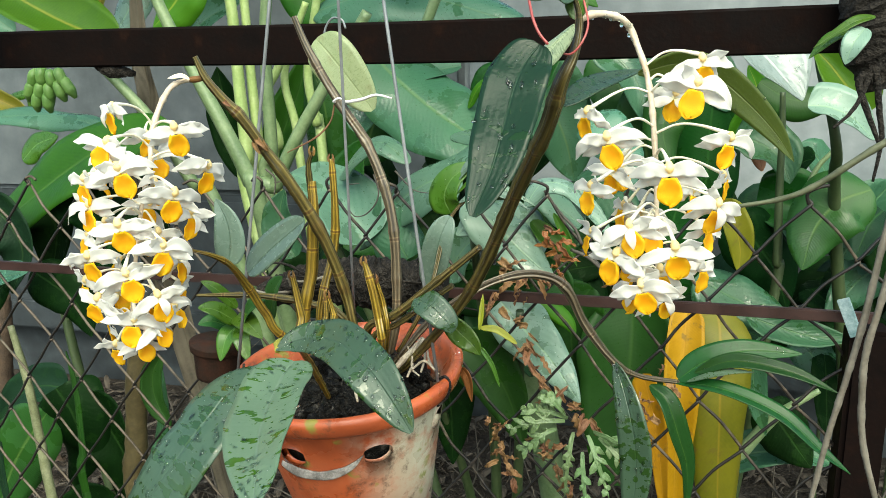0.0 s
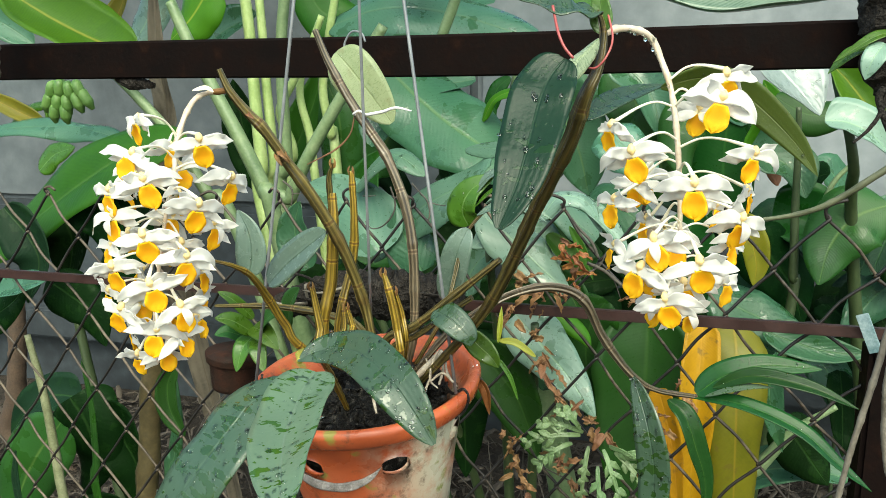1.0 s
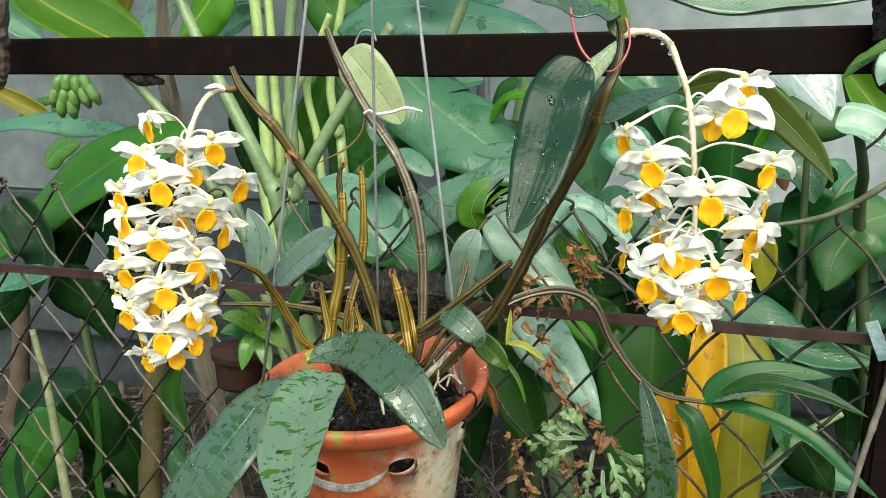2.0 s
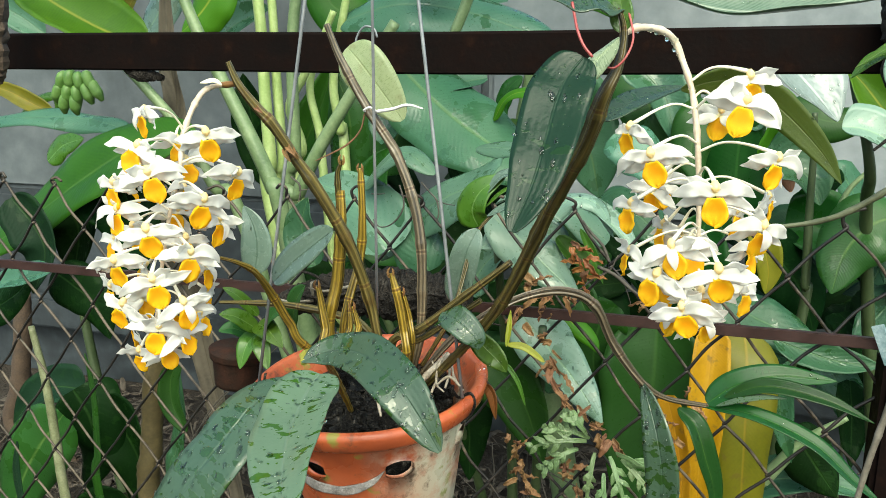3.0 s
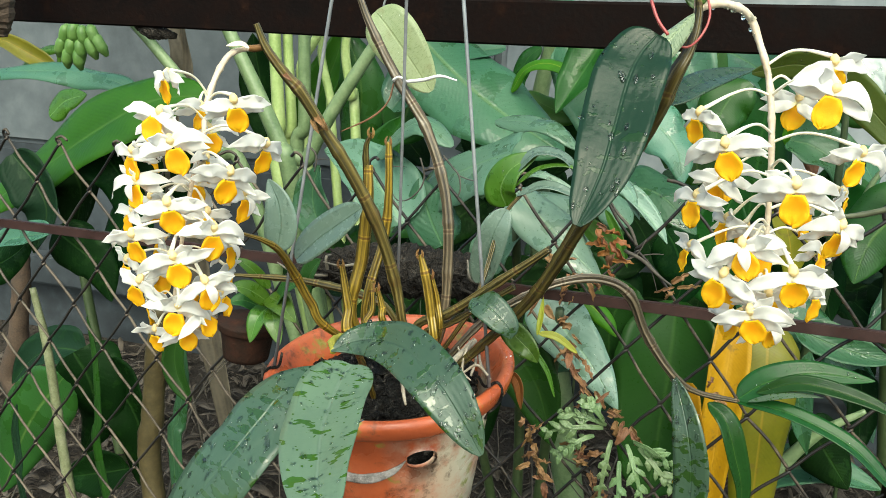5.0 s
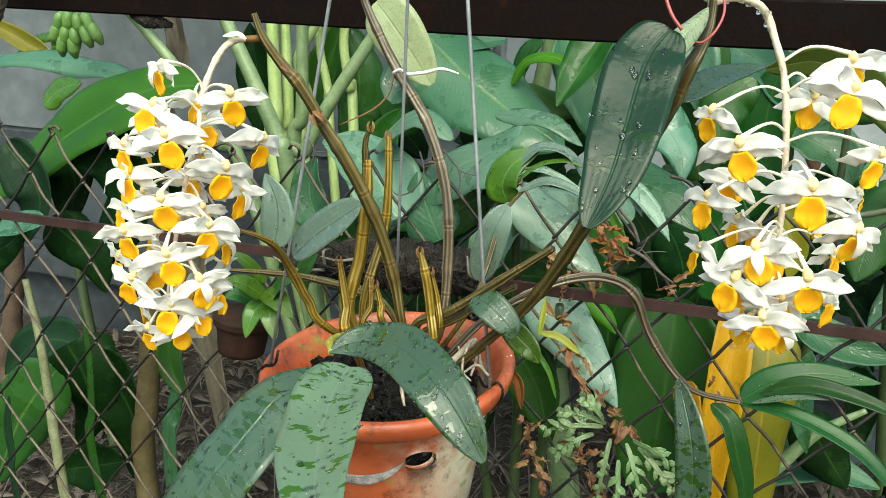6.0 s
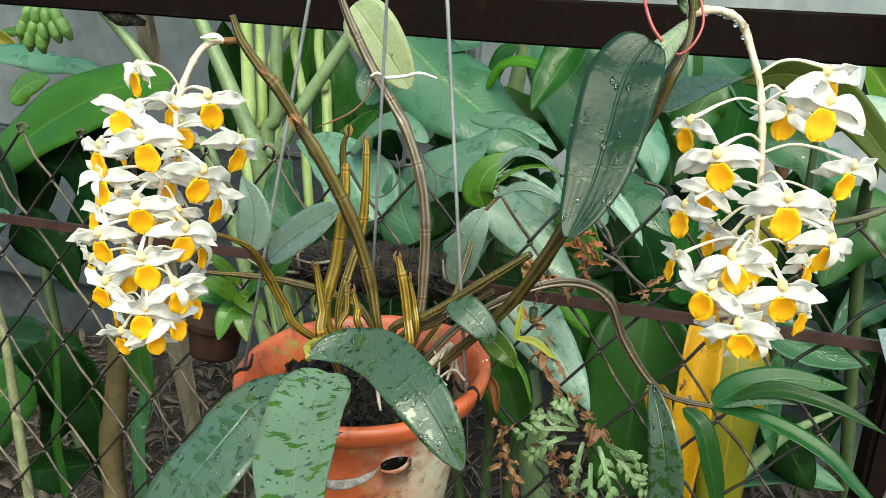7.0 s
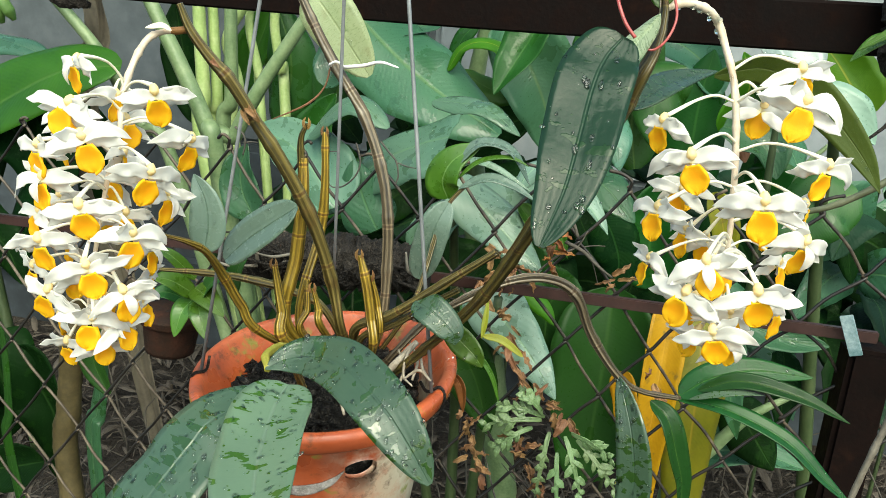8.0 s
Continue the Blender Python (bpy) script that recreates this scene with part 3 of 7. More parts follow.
def bar_geo():
    """An angle iron: an upright leg and a top flange, very slightly bowed."""
    v, f, u = [], [], []
    prof = [(-0.004, 1.266), (0.0, 1.264), (0.002, 1.266), (0.002, 1.309), (0.036, 1.309), (0.036, 1.313), (-0.003, 1.314), (-0.005, 1.311)]
    n = 24
    for k in range(n + 1):
        x = -2.4 + 3.6 * k / n
        sag = -0.004 * math.exp(-(((x + 0.25) / 0.35) ** 2))
        for y, z in prof:
            v.append(Vector((x, 0.937 + y, z + sag)))
            u.append((x, z))
    for k in range(n):
        for j in range(8):
            i, i2 = k * 8 + j, k * 8 + (j + 1) % 8
            f.append((i, i + 8, i2 + 8, i2))
    f.append(tuple(range(7, -1, -1)))
    f.append(tuple(range(n * 8, n * 8 + 8)))
    return v, f, u


fit_part("top_bar", bar_geo(), M_BAR, fence, "dark brown painted angle iron", False)
fit_part("lower_rail", box((-2.4, 0.932, 0.966), (0.245, 0.94, 0.979)), M_RAIL, fence, "thin red-oxide painted flat rail", False)
post = fit_part("post", box((0.216, 0.915, 0.0), (0.262, 0.96, 0.962)), M_BAR, fence, "dark brown square steel post", False)
bent = box((-0.0065, -0.002, -0.022), (0.0065, 0.002, 0.022))
turn = Euler((0, radians(-24), radians(-28))).to_matrix()
fit_part("plate", ([turn @ v + Vector((0.213, 0.918, 0.977)) for v in bent[0]], bent[1], bent[2]), M_PLATE, fence, "pale weathered metal plate", False)


def knot_x(n):
    """Where the n-th column of knots stands: the netting is pulled a little wider near the post."""
    return FX + HW * n + 0.0012 * max(0, n) ** 2


def mesh_wire(i):
    """One zigzag wire of the netting; it hooks into its neighbours at every bend."""
    rnd = random.Random(i + 50)
    pts = []
    for j in range(-10, 4):
        out = 1 if (i + 1 + j) % 2 == 0 else -1
        x = knot_x(i + 1) if out > 0 else knot_x(i)
        col = i + (out > 0)
        sag = 0.0045 * math.sin(0.9 * col + j) + 0.0025 * math.sin(2.3 * col - 1.7 * j)
        z = FZ + j * HH + 0.6 * sag
        x += sag * 0.5 + rnd.uniform(-0.0006, 0.0006)
        b = 0.005
        pts.append((x - out * b * 0.62, 0.945 - 0.002 * out, z - b))
        pts.append((x + out * 0.0016, 0.945, z))
        pts.append((x - out * b * 0.62, 0.945 + 0.002 * out, z + b))
        pts.append((x - out * (HW * 0.5 + rnd.uniform(-0.0022, 0.0022)), 0.945, z + HH * 0.5 + rnd.uniform(-0.0022, 0.0022)))
    pts.pop()
    x, y, z = pts[-2]
    if (i + 4) % 2:
        a, b, turned = rnd.uniform(0.4, 1.2), rnd.uniform(0.5, 1.3), rnd.choice((1, 1, -1))
        pts[-2:] = [(x, y, z), (x - 0.002 * turned, y - 0.002, z + 0.01 * b), (x + 0.008 * a * turned, y - 0.006 * rnd.random(), z + 0.016 * b), (x + 0.02 * a * turned, y - 0.004, z + rnd.uniform(0.004, 0.02) * b)]
    return tube(pts, 0.002, 6, n=len(pts) * 4)


for i in range(-26, 5):
    geo = mesh_wire(i)
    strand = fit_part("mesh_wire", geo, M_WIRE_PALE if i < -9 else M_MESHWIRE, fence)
    # Faces on one slant take the dark slot: how light falls, as colour.
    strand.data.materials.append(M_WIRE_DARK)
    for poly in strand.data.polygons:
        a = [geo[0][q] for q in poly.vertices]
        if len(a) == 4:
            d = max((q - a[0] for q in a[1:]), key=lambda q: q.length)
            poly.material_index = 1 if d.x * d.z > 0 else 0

# ---- hanging pot ----
POT = Vector((-0.273, 0.638, 0.982))
pot = thing("flower_pot", POT, "hanging orange terracotta flower pot, worn and limescaled, filled with charcoal", "flower pot")
pot.rotation_euler, pot.scale = (radians(5.6), radians(-4), 0), (1.052, 1.052, 1.052)


def pot_geo():
    """A turned pot: thick rolled rim, tapering wall, a row of lens-shaped slots through the side."""
    prof = [(0.0, -0.145), (0.056, -0.145), (0.060, -0.141), (0.0745, -0.072), (0, 0), (0, 0), (0.0862, -0.024), (0.0875, -0.0195), (0.0895, -0.0165), (0.0985, -0.0145), (0.1015, -0.0115), (0.104, -0.003), (0.1035, 0.001), (0.099, 0.003), (0.0945, 0.001), (0.0925, -0.005), (0.083, -0.018), (0.0795, -0.03), (0, 0), (0, 0), (0.0685, -0.072), (0.054, -0.138), (0.0, -0.138)]
    sides, verts, uvs, faces = 192, [], [], []
    SLOT_Z, SLOT_H, PHASE = -0.0435, 0.0085, radians(-54)

    def slot(j):
        d = (6.28319 * j / sides - PHASE) % (math.tau / 7)
        d = d if d < math.pi / 7 else d - math.tau / 7
        return d / 0.165

    for k, (r, z) in enumerate(prof):
        for j in range(sides):
            a = 6.28319 * j / sides
            if k in (4, 5, 18, 19):
                q = slot(j)
                lens = SLOT_H * math.sqrt(1 - q * q) if abs(q) < 1 else 0.0
                z = SLOT_Z + (-1 if k in (4, 19) else 1) * (lens + 0.0004)
                r = 0.0862 - 0.0117 * (-0.024 - z) / 0.048 - (0.006 if k > 9 else 0)
            wob = 1 + 0.006 * math.sin(2 * a + 1) + 0.003 * math.sin(5 * a)
            verts.append(Vector((r * wob * math.cos(a), r * wob * math.sin(a), z + 0.0012 * math.sin(3 * a))))
            uvs.append((j / sides, z))
    for k in range(len(prof) - 1):
        for j in range(sides):
            j2 = (j + 1) % sides
            inside = abs(slot(j)) < 1 and abs(slot(j2)) < 1
            if k in (4, 18) and inside:
                continue
            i, i2 = k * sides + j, k * sides + j2
            faces.append((i, i2, i2 + sides, i + sides))
    for j in range(sides):
        j2 = (j + 1) % sides
        if abs(slot(j)) < 1 and abs(slot(j2)) < 1:
            faces.append((4 * sides + j, 19 * sides + j, 19 * sides + j2, 4 * sides + j2))
            faces.append((5 * sides + j, 5 * sides + j2, 18 * sides + j2, 18 * sides + j))
    return verts, faces, uvs


pot_body = part("pot_body", pot_geo(), M_POT, pot)


def charcoal():
    rnd = random.Random(5)
    geos = [tube([(0, 0, -0.1), (0, 0, -0.034)], [0.056, 0.072], 24)]
    for k in range(1500):
        a, r = rnd.uniform(0, 6.28), 0.072 * math.sqrt(rnd.random())
        s = rnd.uniform(0.0022, 0.0092) * (0.6 if r > 0.062 else 1.0)
        geos.append(ball((r * math.cos(a), r * math.sin(a), -0.022 + rnd.uniform(-0.008, 0.011)), s, rnd.uniform(0.4, 1.5), rnd.uniform(0.4, 1.5), rnd.uniform(0.3, 1.0), 4, 6, 0.45, k))
    return join(*geos)


tagged(part("growing_medium", charcoal(), M_CHAR, pot, "black charcoal chips", False), kind="stuff")


def on_pot(angle, z, out=0.0015):
    """A place on the pot's tapering wall, in the pot's own frame."""
    a = radians(angle)
    r = 0.0862 - 0.0117 * (-0.024 - z) / 0.048 + out
    return Vector((r * math.cos(a), r * math.sin(a), z))


part("grey_strip", blade([on_pot(-118, -0.054), on_pot(-104, -0.058), on_pot(-90, -0.059), on_pot(-76, -0.0545), on_pot(-68, -0.048), on_pot(-62.5, -0.041, 0.0005)], 0.0042, (math.cos(radians(-85)), math.sin(radians(-85)), 0.1), "heart", fold=-0.1, wave=0.0006, nl=30, nw=6, thick=0.0012, rag=0.12), M_STRIP, pot, "grey fibrous strip threaded between two slots")
part("paint_spot", ball((0.0965, 0.026, 0.0022), 0.0035, 0.8, 1.3, 0.35, 6, 10, 0.1), M_PAINT, pot, "fleck of white paint")

# hanger
hanger = thing("wire_hanger", (-0.261, 0.620, 1.651), "galvanised steel wire hanger holding the hanging pot", "hanger")


def rim(angle, r, z=0.003):
    """A place on the pot's rim."""
    a = radians(angle)
    return pot.matrix_world @ Vector((r * math.cos(a), r * math.sin(a), z))


bpy.context.view_layer.update()
for angle in (196, 106, 344):
    top = Vector(hanger.location)
    fit_part("wire", tube([top, rim(angle, 0.0965, 0.0025)], 0.0015, 8), M_GALV, hanger)
    loop = tube([rim(angle - 3, 0.09, 0.012), rim(angle, 0.093, 0.002), rim(angle + 4, 0.1, 0.0038), rim(angle + 3, 0.1048, -0.003), rim(angle, 0.103, -0.012), rim(angle - 3, 0.0965, -0.018)], 0.0013, 6)
    fit_part("wire_loop", loop, M_CHAR, hanger, "dark wire end bent over the rim")
fit_part("wire_loop", tube([(-0.350, 0.800, 1.286), (-0.348, 0.800, 1.297), (-0.340, 0.800, 1.307), (-0.329, 0.800, 1.305), (-0.325, 0.800, 1.296)], 0.0012, 6), M_GALV, hanger)
fit_part("wire_hook", tube([Vector(hanger.location) + Vector(q) for q in ((0, 0, -0.01), (0.012, 0, 0.02), (0, 0, 0.045), (-0.014, 0, 0.03))], 0.0015, 6), M_GALV, hanger)

# ---- orchid ----
orchid = thing("orchid_plant", (-0.25, 0.622, 0.965), "flowering orchid with ribbed canes and two white-yellow flower clusters", "orchid")


def cane(pts, radii, mat=None, nodes=0.06, label=""):
    a = Vector(pts[0])
    if (a - POT).xy.length < 0.1 and a.z < POT.z + 0.07:
        middle = Vector((POT.x + 0.01, POT.y + 0.07, a.z))
        root = a.lerp(middle, 0.9)
        pts = [Vector((root.x, root.y, 0.95)), *pts]
        radii = [radii[0] * 0.8, *radii]
    radii = [0.88 * r for r in radii]
    return fit_part("cane", tube(pts, radii, 24, n=26 * (len(pts) - 1), ridge=0.085, ridges=6, nodes=nodes, bulge=0.12, jitter=0.02, seed=len(bpy.data.objects)), mat or M_CANE, orchid, label)


def drops_on(geo, nl, nw, face, count, seed, size=0.0009):
    """Flattened water drops scattered over the upper side of a blade."""
    rnd = random.Random(seed)
    verts, row, geos = geo[0], 2 * (nw + 1), []
    for _ in range(count):
        k, j = int(nl * rnd.uniform(0.08, 0.95)), rnd.randrange(nw)
        a, b, c = verts[k * row + 2 * j], verts[k * row + 2 * j + 2], verts[min(k + 1, nl) * row + 2 * j]
        s, t = rnd.random(), rnd.random()
        n = (b - a).cross(c - a)
        if n.length < 1e-12:
            continue
        n.normalize()
        n = n if n.dot(Vector(face)) > 0 else -n
        q = n.to_track_quat("Z", "Y")
        r = size * rnd.uniform(0.35, 1.0) ** 2 * 1.5
        v, f, u = ball((0, 0, 0), r, rnd.uniform(0.8, 1.4), rnd.uniform(0.8, 2.4), 0.22, 5, 8)
        o = a + (b - a) * s + (c - a) * t
        geos.append(([o + q @ p for p in v], f, u))
    return join(*geos)


def leaf(pts, half, face, mat, shape="oblong", owner=None, name="leaf", label="", drops=0, drop_size=0.0009, **kw):
    kw.setdefault("seed", len(bpy.data.objects))
    kw.setdefault("nl", 26)
    kw.setdefault("nw", 8)
    geo = blade(pts, half, face, shape, **kw)
    ob = fit_part(name, geo, mat, owner or orchid, label)
    if owner is None and half > 0.007 and name == "leaf":
        drops = drops or int(half * 850)
    if drops:
        wet = part("rain_water", drops_on(geo, kw["nl"], kw["nw"], face, drops, kw["seed"], drop_size), M_WATER, ob, "clear drops of rain water")
        wet.location = -Vector(ob.location) - Vector((owner or orchid).location)
        tagged(wet, kind="stuff")
    return ob


# canes
cane([(-0.257, 0.630, 1.019), (-0.263, 0.622, 1.059), (-0.273, 0.605, 1.111), (-0.289, 0.585, 1.157), (-0.309, 0.568, 1.197)], [0.0042, 0.0055, 0.0058, 0.0056, 0.0048])
cane([(-0.307, 0.567, 1.196), (-0.317, 0.556, 1.218), (-0.325, 0.550, 1.229), (-0.336, 0.542, 1.247), (-0.342, 0.538, 1.264)], [0.0046, 0.0046, 0.0042, 0.0034, 0.0022], label="leafless cane tip")
cane([(-0.241, 0.690, 1.006), (-0.239, 0.692, 1.064), (-0.245, 0.697, 1.123), (-0.267, 0.703, 1.181), (-0.297, 0.707, 1.223), (-0.325, 0.708, 1.269), (-0.340, 0.708, 1.303)], [0.005, 0.0056, 0.0056, 0.0055, 0.0052, 0.0045, 0.003], M_CANE_GREY, 0.045, "bare grey-brown cane")
cane([(-0.299, 0.620, 1.020), (-0.292, 0.618, 1.084), (-0.288, 0.618, 1.130), (-0.289, 0.620, 1.159)], [0.005, 0.0062, 0.005, 0.0038], M_CANE_GOLD)
cane([(-0.289, 0.620, 1.120), (-0.291, 0.620, 1.155), (-0.291, 0.619, 1.174), (-0.286, 0.618, 1.185)], [0.0035, 0.0032, 0.0026, 0.0018], M_CANE_DARK, 0.03)
cane([(-0.297, 0.640, 1.013), (-0.289, 0.660, 1.090), (-0.286, 0.660, 1.128), (-0.287, 0.660, 1.174)], [0.0036, 0.0048, 0.0042, 0.003], M_CANE_GOLD, 0.055)
cane([(-0.289, 0.595, 1.018), (-0.294, 0.595, 1.044), (-0.298, 0.596, 1.064), (-0.301, 0.596, 1.080)], [0.0046, 0.0042, 0.0034, 0.0022], M_CANE_GOLD, 0.055)
cane([(-0.222, 0.600, 1.022), (-0.224, 0.598, 1.048), (-0.229, 0.596, 1.078), (-0.234, 0.596, 1.096)], [0.0036, 0.0046, 0.004, 0.0026], M_CANE_GOLD, 0.055)
cane([(-0.219, 0.605, 1.031), (-0.221, 0.603, 1.057), (-0.226, 0.600, 1.080)], [0.0028, 0.0034, 0.002], M_CANE_GOLD, 0.055)
cane([(-0.267, 0.610, 1.028), (-0.270, 0.610, 1.043), (-0.275, 0.610, 1.060)], [0.0032, 0.003, 0.0018], M_CANE_GOLD, 0.055)
cane([(-0.291, 0.630, 1.011), (-0.289, 0.635, 1.032), (-0.292, 0.640, 1.055)], [0.003, 0.0032, 0.002], M_CANE_GOLD, 0.055)
cane([(-0.231, 0.458, 1.070), (-0.239, 0.490, 1.048), (-0.250, 0.530, 1.016), (-0.257, 0.562, 0.986)], [0.0016, 0.0026, 0.003, 0.0022], M_CANE_GOLD, 0.02, "short ochre cane stub")
cane([(-0.254, 0.580, 1.011), (-0.262, 0.530, 1.045), (-0.250, 0.470, 1.067), (-0.237, 0.442, 1.072)], [0.003, 0.0032, 0.0028, 0.0022], M_STUB, 0.02, "yellow-green leaf base")
# the thick dark cane that carries the second flower cluster
cane([(-0.216, 0.630, 0.988), (-0.177, 0.610, 1.031), (-0.136, 0.585, 1.086), (-0.100, 0.545, 1.158), (-0.070, 0.498, 1.212), (-0.058, 0.477, 1.242), (-0.051, 0.480, 1.259), (-0.049, 0.488, 1.279), (-0.054, 0.492, 1.296)], [0.0038, 0.0046, 0.0055, 0.0058, 0.006, 0.0052, 0.0035, 0.0028, 0.002], M_CANE_DARK, 0.04, "thick dark brown-green cane")
cane([(-0.243, 0.620, 1.026), (-0.212, 0.610, 1.047), (-0.173, 0.598, 1.080), (-0.132, 0.585, 1.115)], [0.0042, 0.0042, 0.004, 0.003], M_CANE, 0.06, "cut cane stub")
cane([(-0.238, 0.620, 1.019), (-0.212, 0.615, 1.037), (-0.182, 0.610, 1.060), (-0.160, 0.605, 1.077)], [0.003, 0.0032, 0.003, 0.0024], M_CANE, 0.06)
cane([(-0.311, 0.600, 1.020), (-0.323, 0.585, 1.048), (-0.329, 0.570, 1.074), (-0.326, 0.540, 1.101), (-0.327, 0.516, 1.115), (-0.337, 0.505, 1.121)], [0.0036, 0.0044, 0.004, 0.003, 0.002, 0.0014], M_CANE_GOLD, 0.055)
cane([(-0.290, 0.680, 1.015), (-0.324, 0.690, 1.024), (-0.372, 0.700, 1.026), (-0.421, 0.705, 1.024), (-0.472, 0.710, 1.019)], [0.0036, 0.0042, 0.0042, 0.0036, 0.002], M_CANE, 0.06)
# the arching cane with the young shoot
cane([(-0.224, 0.640, 0.991), (-0.193, 0.645, 1.030), (-0.158, 0.655, 1.056), (-0.130, 0.668, 1.068), (-0.101, 0.682, 1.070), (-0.077, 0.694, 1.056), (-0.059, 0.705, 1.018), (-0.032, 0.715, 0.980), (-0.009, 0.737, 0.959), (0.029, 0.762, 0.946)], [0.0035, 0.0036, 0.0038, 0.0042, 0.0046, 0.0048, 0.0044, 0.0038, 0.003, 0.0028], M_CANE_GREY, 0.05, "arching bare cane")

# dry sheaths at the joints
for a, b, w in (((-0.308, 0.564, 1.200), (-0.297, 0.555, 1.194), 0.003), ((-0.312, 0.566, 1.198), (-0.304, 0.560, 1.188), 0.0025), ((-0.305, 0.566, 1.198), (-0.300, 0.566, 1.190), 0.003), ((-0.325, 0.548, 1.230), (-0.317, 0.543, 1.226), 0.0025)):
    a, b = Vector(a), Vector(b)
    leaf([a, a.lerp(b, 0.5) + Vector((0, -0.003, 0.001)), b], w, (0.2, -0.9, 0.3), M_DRY, "ovate", name="bract", fold=0.7, nl=8, nw=4, label="dry papery sheath")

for tip in ((-0.234, 0.596, 1.096), (-0.226, 0.600, 1.080), (-0.301, 0.596, 1.080), (-0.275, 0.610, 1.060), (-0.286, 0.618, 1.185), (-0.287, 0.660, 1.174)):
    tip = Vector(tip)
    for side in (-1, 1):
        leaf([tip + Vector((0.001 * side, -0.001, -0.004)), tip + Vector((0.0022 * side, -0.0015, 0.001)), tip + Vector((0.001 * side, -0.001, 0.005))], 0.0013, (0.3 * side, -0.9, 0.2), M_TORN, "ovate", name="bract", fold=0.5, nl=8, nw=4, label="torn brown sheath")
# large leaves round the pot
CAMWARD = (0.1, -0.75, 0.6)
leaf([(-0.221, 0.433, 1.069), (-0.221, 0.418, 1.066), (-0.217, 0.396, 1.062), (-0.208, 0.365, 1.060), (-0.196, 0.336, 1.058), (-0.184, 0.312, 1.056), (-0.175, 0.292, 1.052)], 0.0216, (0.05, -0.6, 0.8), M_ORCHID_PALE, "taper", fold=0.2, wave=0.0013, nl=44, nw=10, drops=150, drop_size=0.001, label="broad pale green leaf with wet patches")
leaf([(-0.228, 0.436, 1.060), (-0.248, 0.405, 1.059), (-0.255, 0.388, 1.049), (-0.263, 0.371, 1.035), (-0.280, 0.360, 1.010), (-0.300, 0.352, 0.981), (-0.316, 0.347, 0.956)], 0.0232, (-0.2, -0.75, 0.6), M_ORCHID, "shoulder", fold=-0.12, wave=0.0016, nl=40, nw=10, drops=150, drop_size=0.001)
leaf([(-0.238, 0.441, 1.072), (-0.228, 0.447, 1.077), (-0.212, 0.448, 1.081), (-0.190, 0.436, 1.083), (-0.164, 0.416, 1.076), (-0.147, 0.407, 1.062), (-0.133, 0.404, 1.043)], 0.0156, (0.1, -0.6, 0.8), M_ORCHID, "late", twist=0.35, fold=0.1, wave=0.0011, nl=40, nw=10, drops=150, drop_size=0.001)
leaf([(-0.067, 0.452, 1.264), (-0.074, 0.445, 1.254), (-0.078, 0.434, 1.241), (-0.081, 0.415, 1.218), (-0.084, 0.400, 1.199), (-0.091, 0.386, 1.177)], 0.0180, (0.0, -0.83, 0.57), M_DARKGLOSS, "shoulder", fold=0.1, wave=0.001, nl=44, nw=12, drops=40, drop_size=0.0011, label="large hanging dark glossy leaf")
leaf([(-0.065, 0.447, 1.257), (-0.060, 0.457, 1.264), (-0.055, 0.468, 1.270), (-0.051, 0.478, 1.276)], 0.0085, (0.0, -0.95, 0.3), M_SHEATH, "strap", fold=-0.75, nl=16, label="pale rolled leaf base")
leaf([(-0.052, 0.488, 1.291), (-0.062, 0.475, 1.292), (-0.077, 0.465, 1.294), (-0.100, 0.455, 1.300)], 0.0115, (0, -0.6, 0.8), M_ORCHID, "lance", wave=0.002)
leaf([(-0.051, 0.488, 1.279), (-0.051, 0.490, 1.291), (-0.054, 0.490, 1.310)], 0.007, (0, -1, 0.2), M_YOUNG, "lance")
leaf([(-0.057, 0.490, 1.228), (-0.045, 0.510, 1.238), (-0.031, 0.530, 1.244), (-0.012, 0.545, 1.249)], 0.0095, (0.1, -0.45, 0.85), M_ORCHID, "lance", fold=0.2)
leaf([(-0.015, 0.530, 1.247), (0.010, 0.535, 1.253), (0.032, 0.535, 1.245), (0.051, 0.535, 1.230), (0.070, 0.535, 1.210), (0.083, 0.535, 1.191)], 0.0115, (0.3, -0.8, -0.45), M_OLIVE, "lance", fold=0.15, nl=34)
# small leaves of the other shoots
leaf([(-0.328, 0.540, 1.102), (-0.325, 0.540, 1.120), (-0.327, 0.540, 1.138), (-0.335, 0.540, 1.155)], 0.0125, (0.3, -0.9, 0.2), M_SMALLLEAF, "ovate")
leaf([(-0.328, 0.570, 1.087), (-0.311, 0.570, 1.104), (-0.289, 0.565, 1.121), (-0.269, 0.560, 1.136)], 0.0155, (-0.2, -0.85, 0.5), M_SMALLLEAF, "oblong")
leaf([(-0.206, 0.775, 1.106), (-0.211, 0.770, 1.124), (-0.202, 0.770, 1.144), (-0.178, 0.775, 1.160)], 0.0172, (-0.2, -0.9, 0.3), M_YOUNG, "ovate", label="bright green young leaf")
leaf([(-0.203, 0.770, 1.136), (-0.179, 0.770, 1.161), (-0.150, 0.770, 1.157), (-0.130, 0.770, 1.128)], 0.0079, (0.2, -0.4, 0.9), M_SMALLLEAF, "lance", drops=24, drop_size=0.0013)
leaf([(-0.196, 0.765, 1.128), (-0.176, 0.765, 1.145), (-0.151, 0.765, 1.151), (-0.132, 0.765, 1.146)], 0.0047, (0.2, -0.3, 0.9), M_YOUNG, "lance", fold=0.4)
leaf([(-0.193, 0.760, 1.120), (-0.169, 0.760, 1.132), (-0.145, 0.760, 1.128), (-0.121, 0.760, 1.115)], 0.0063, (0.1, -0.5, 0.85), M_SMALLLEAF, "lance")
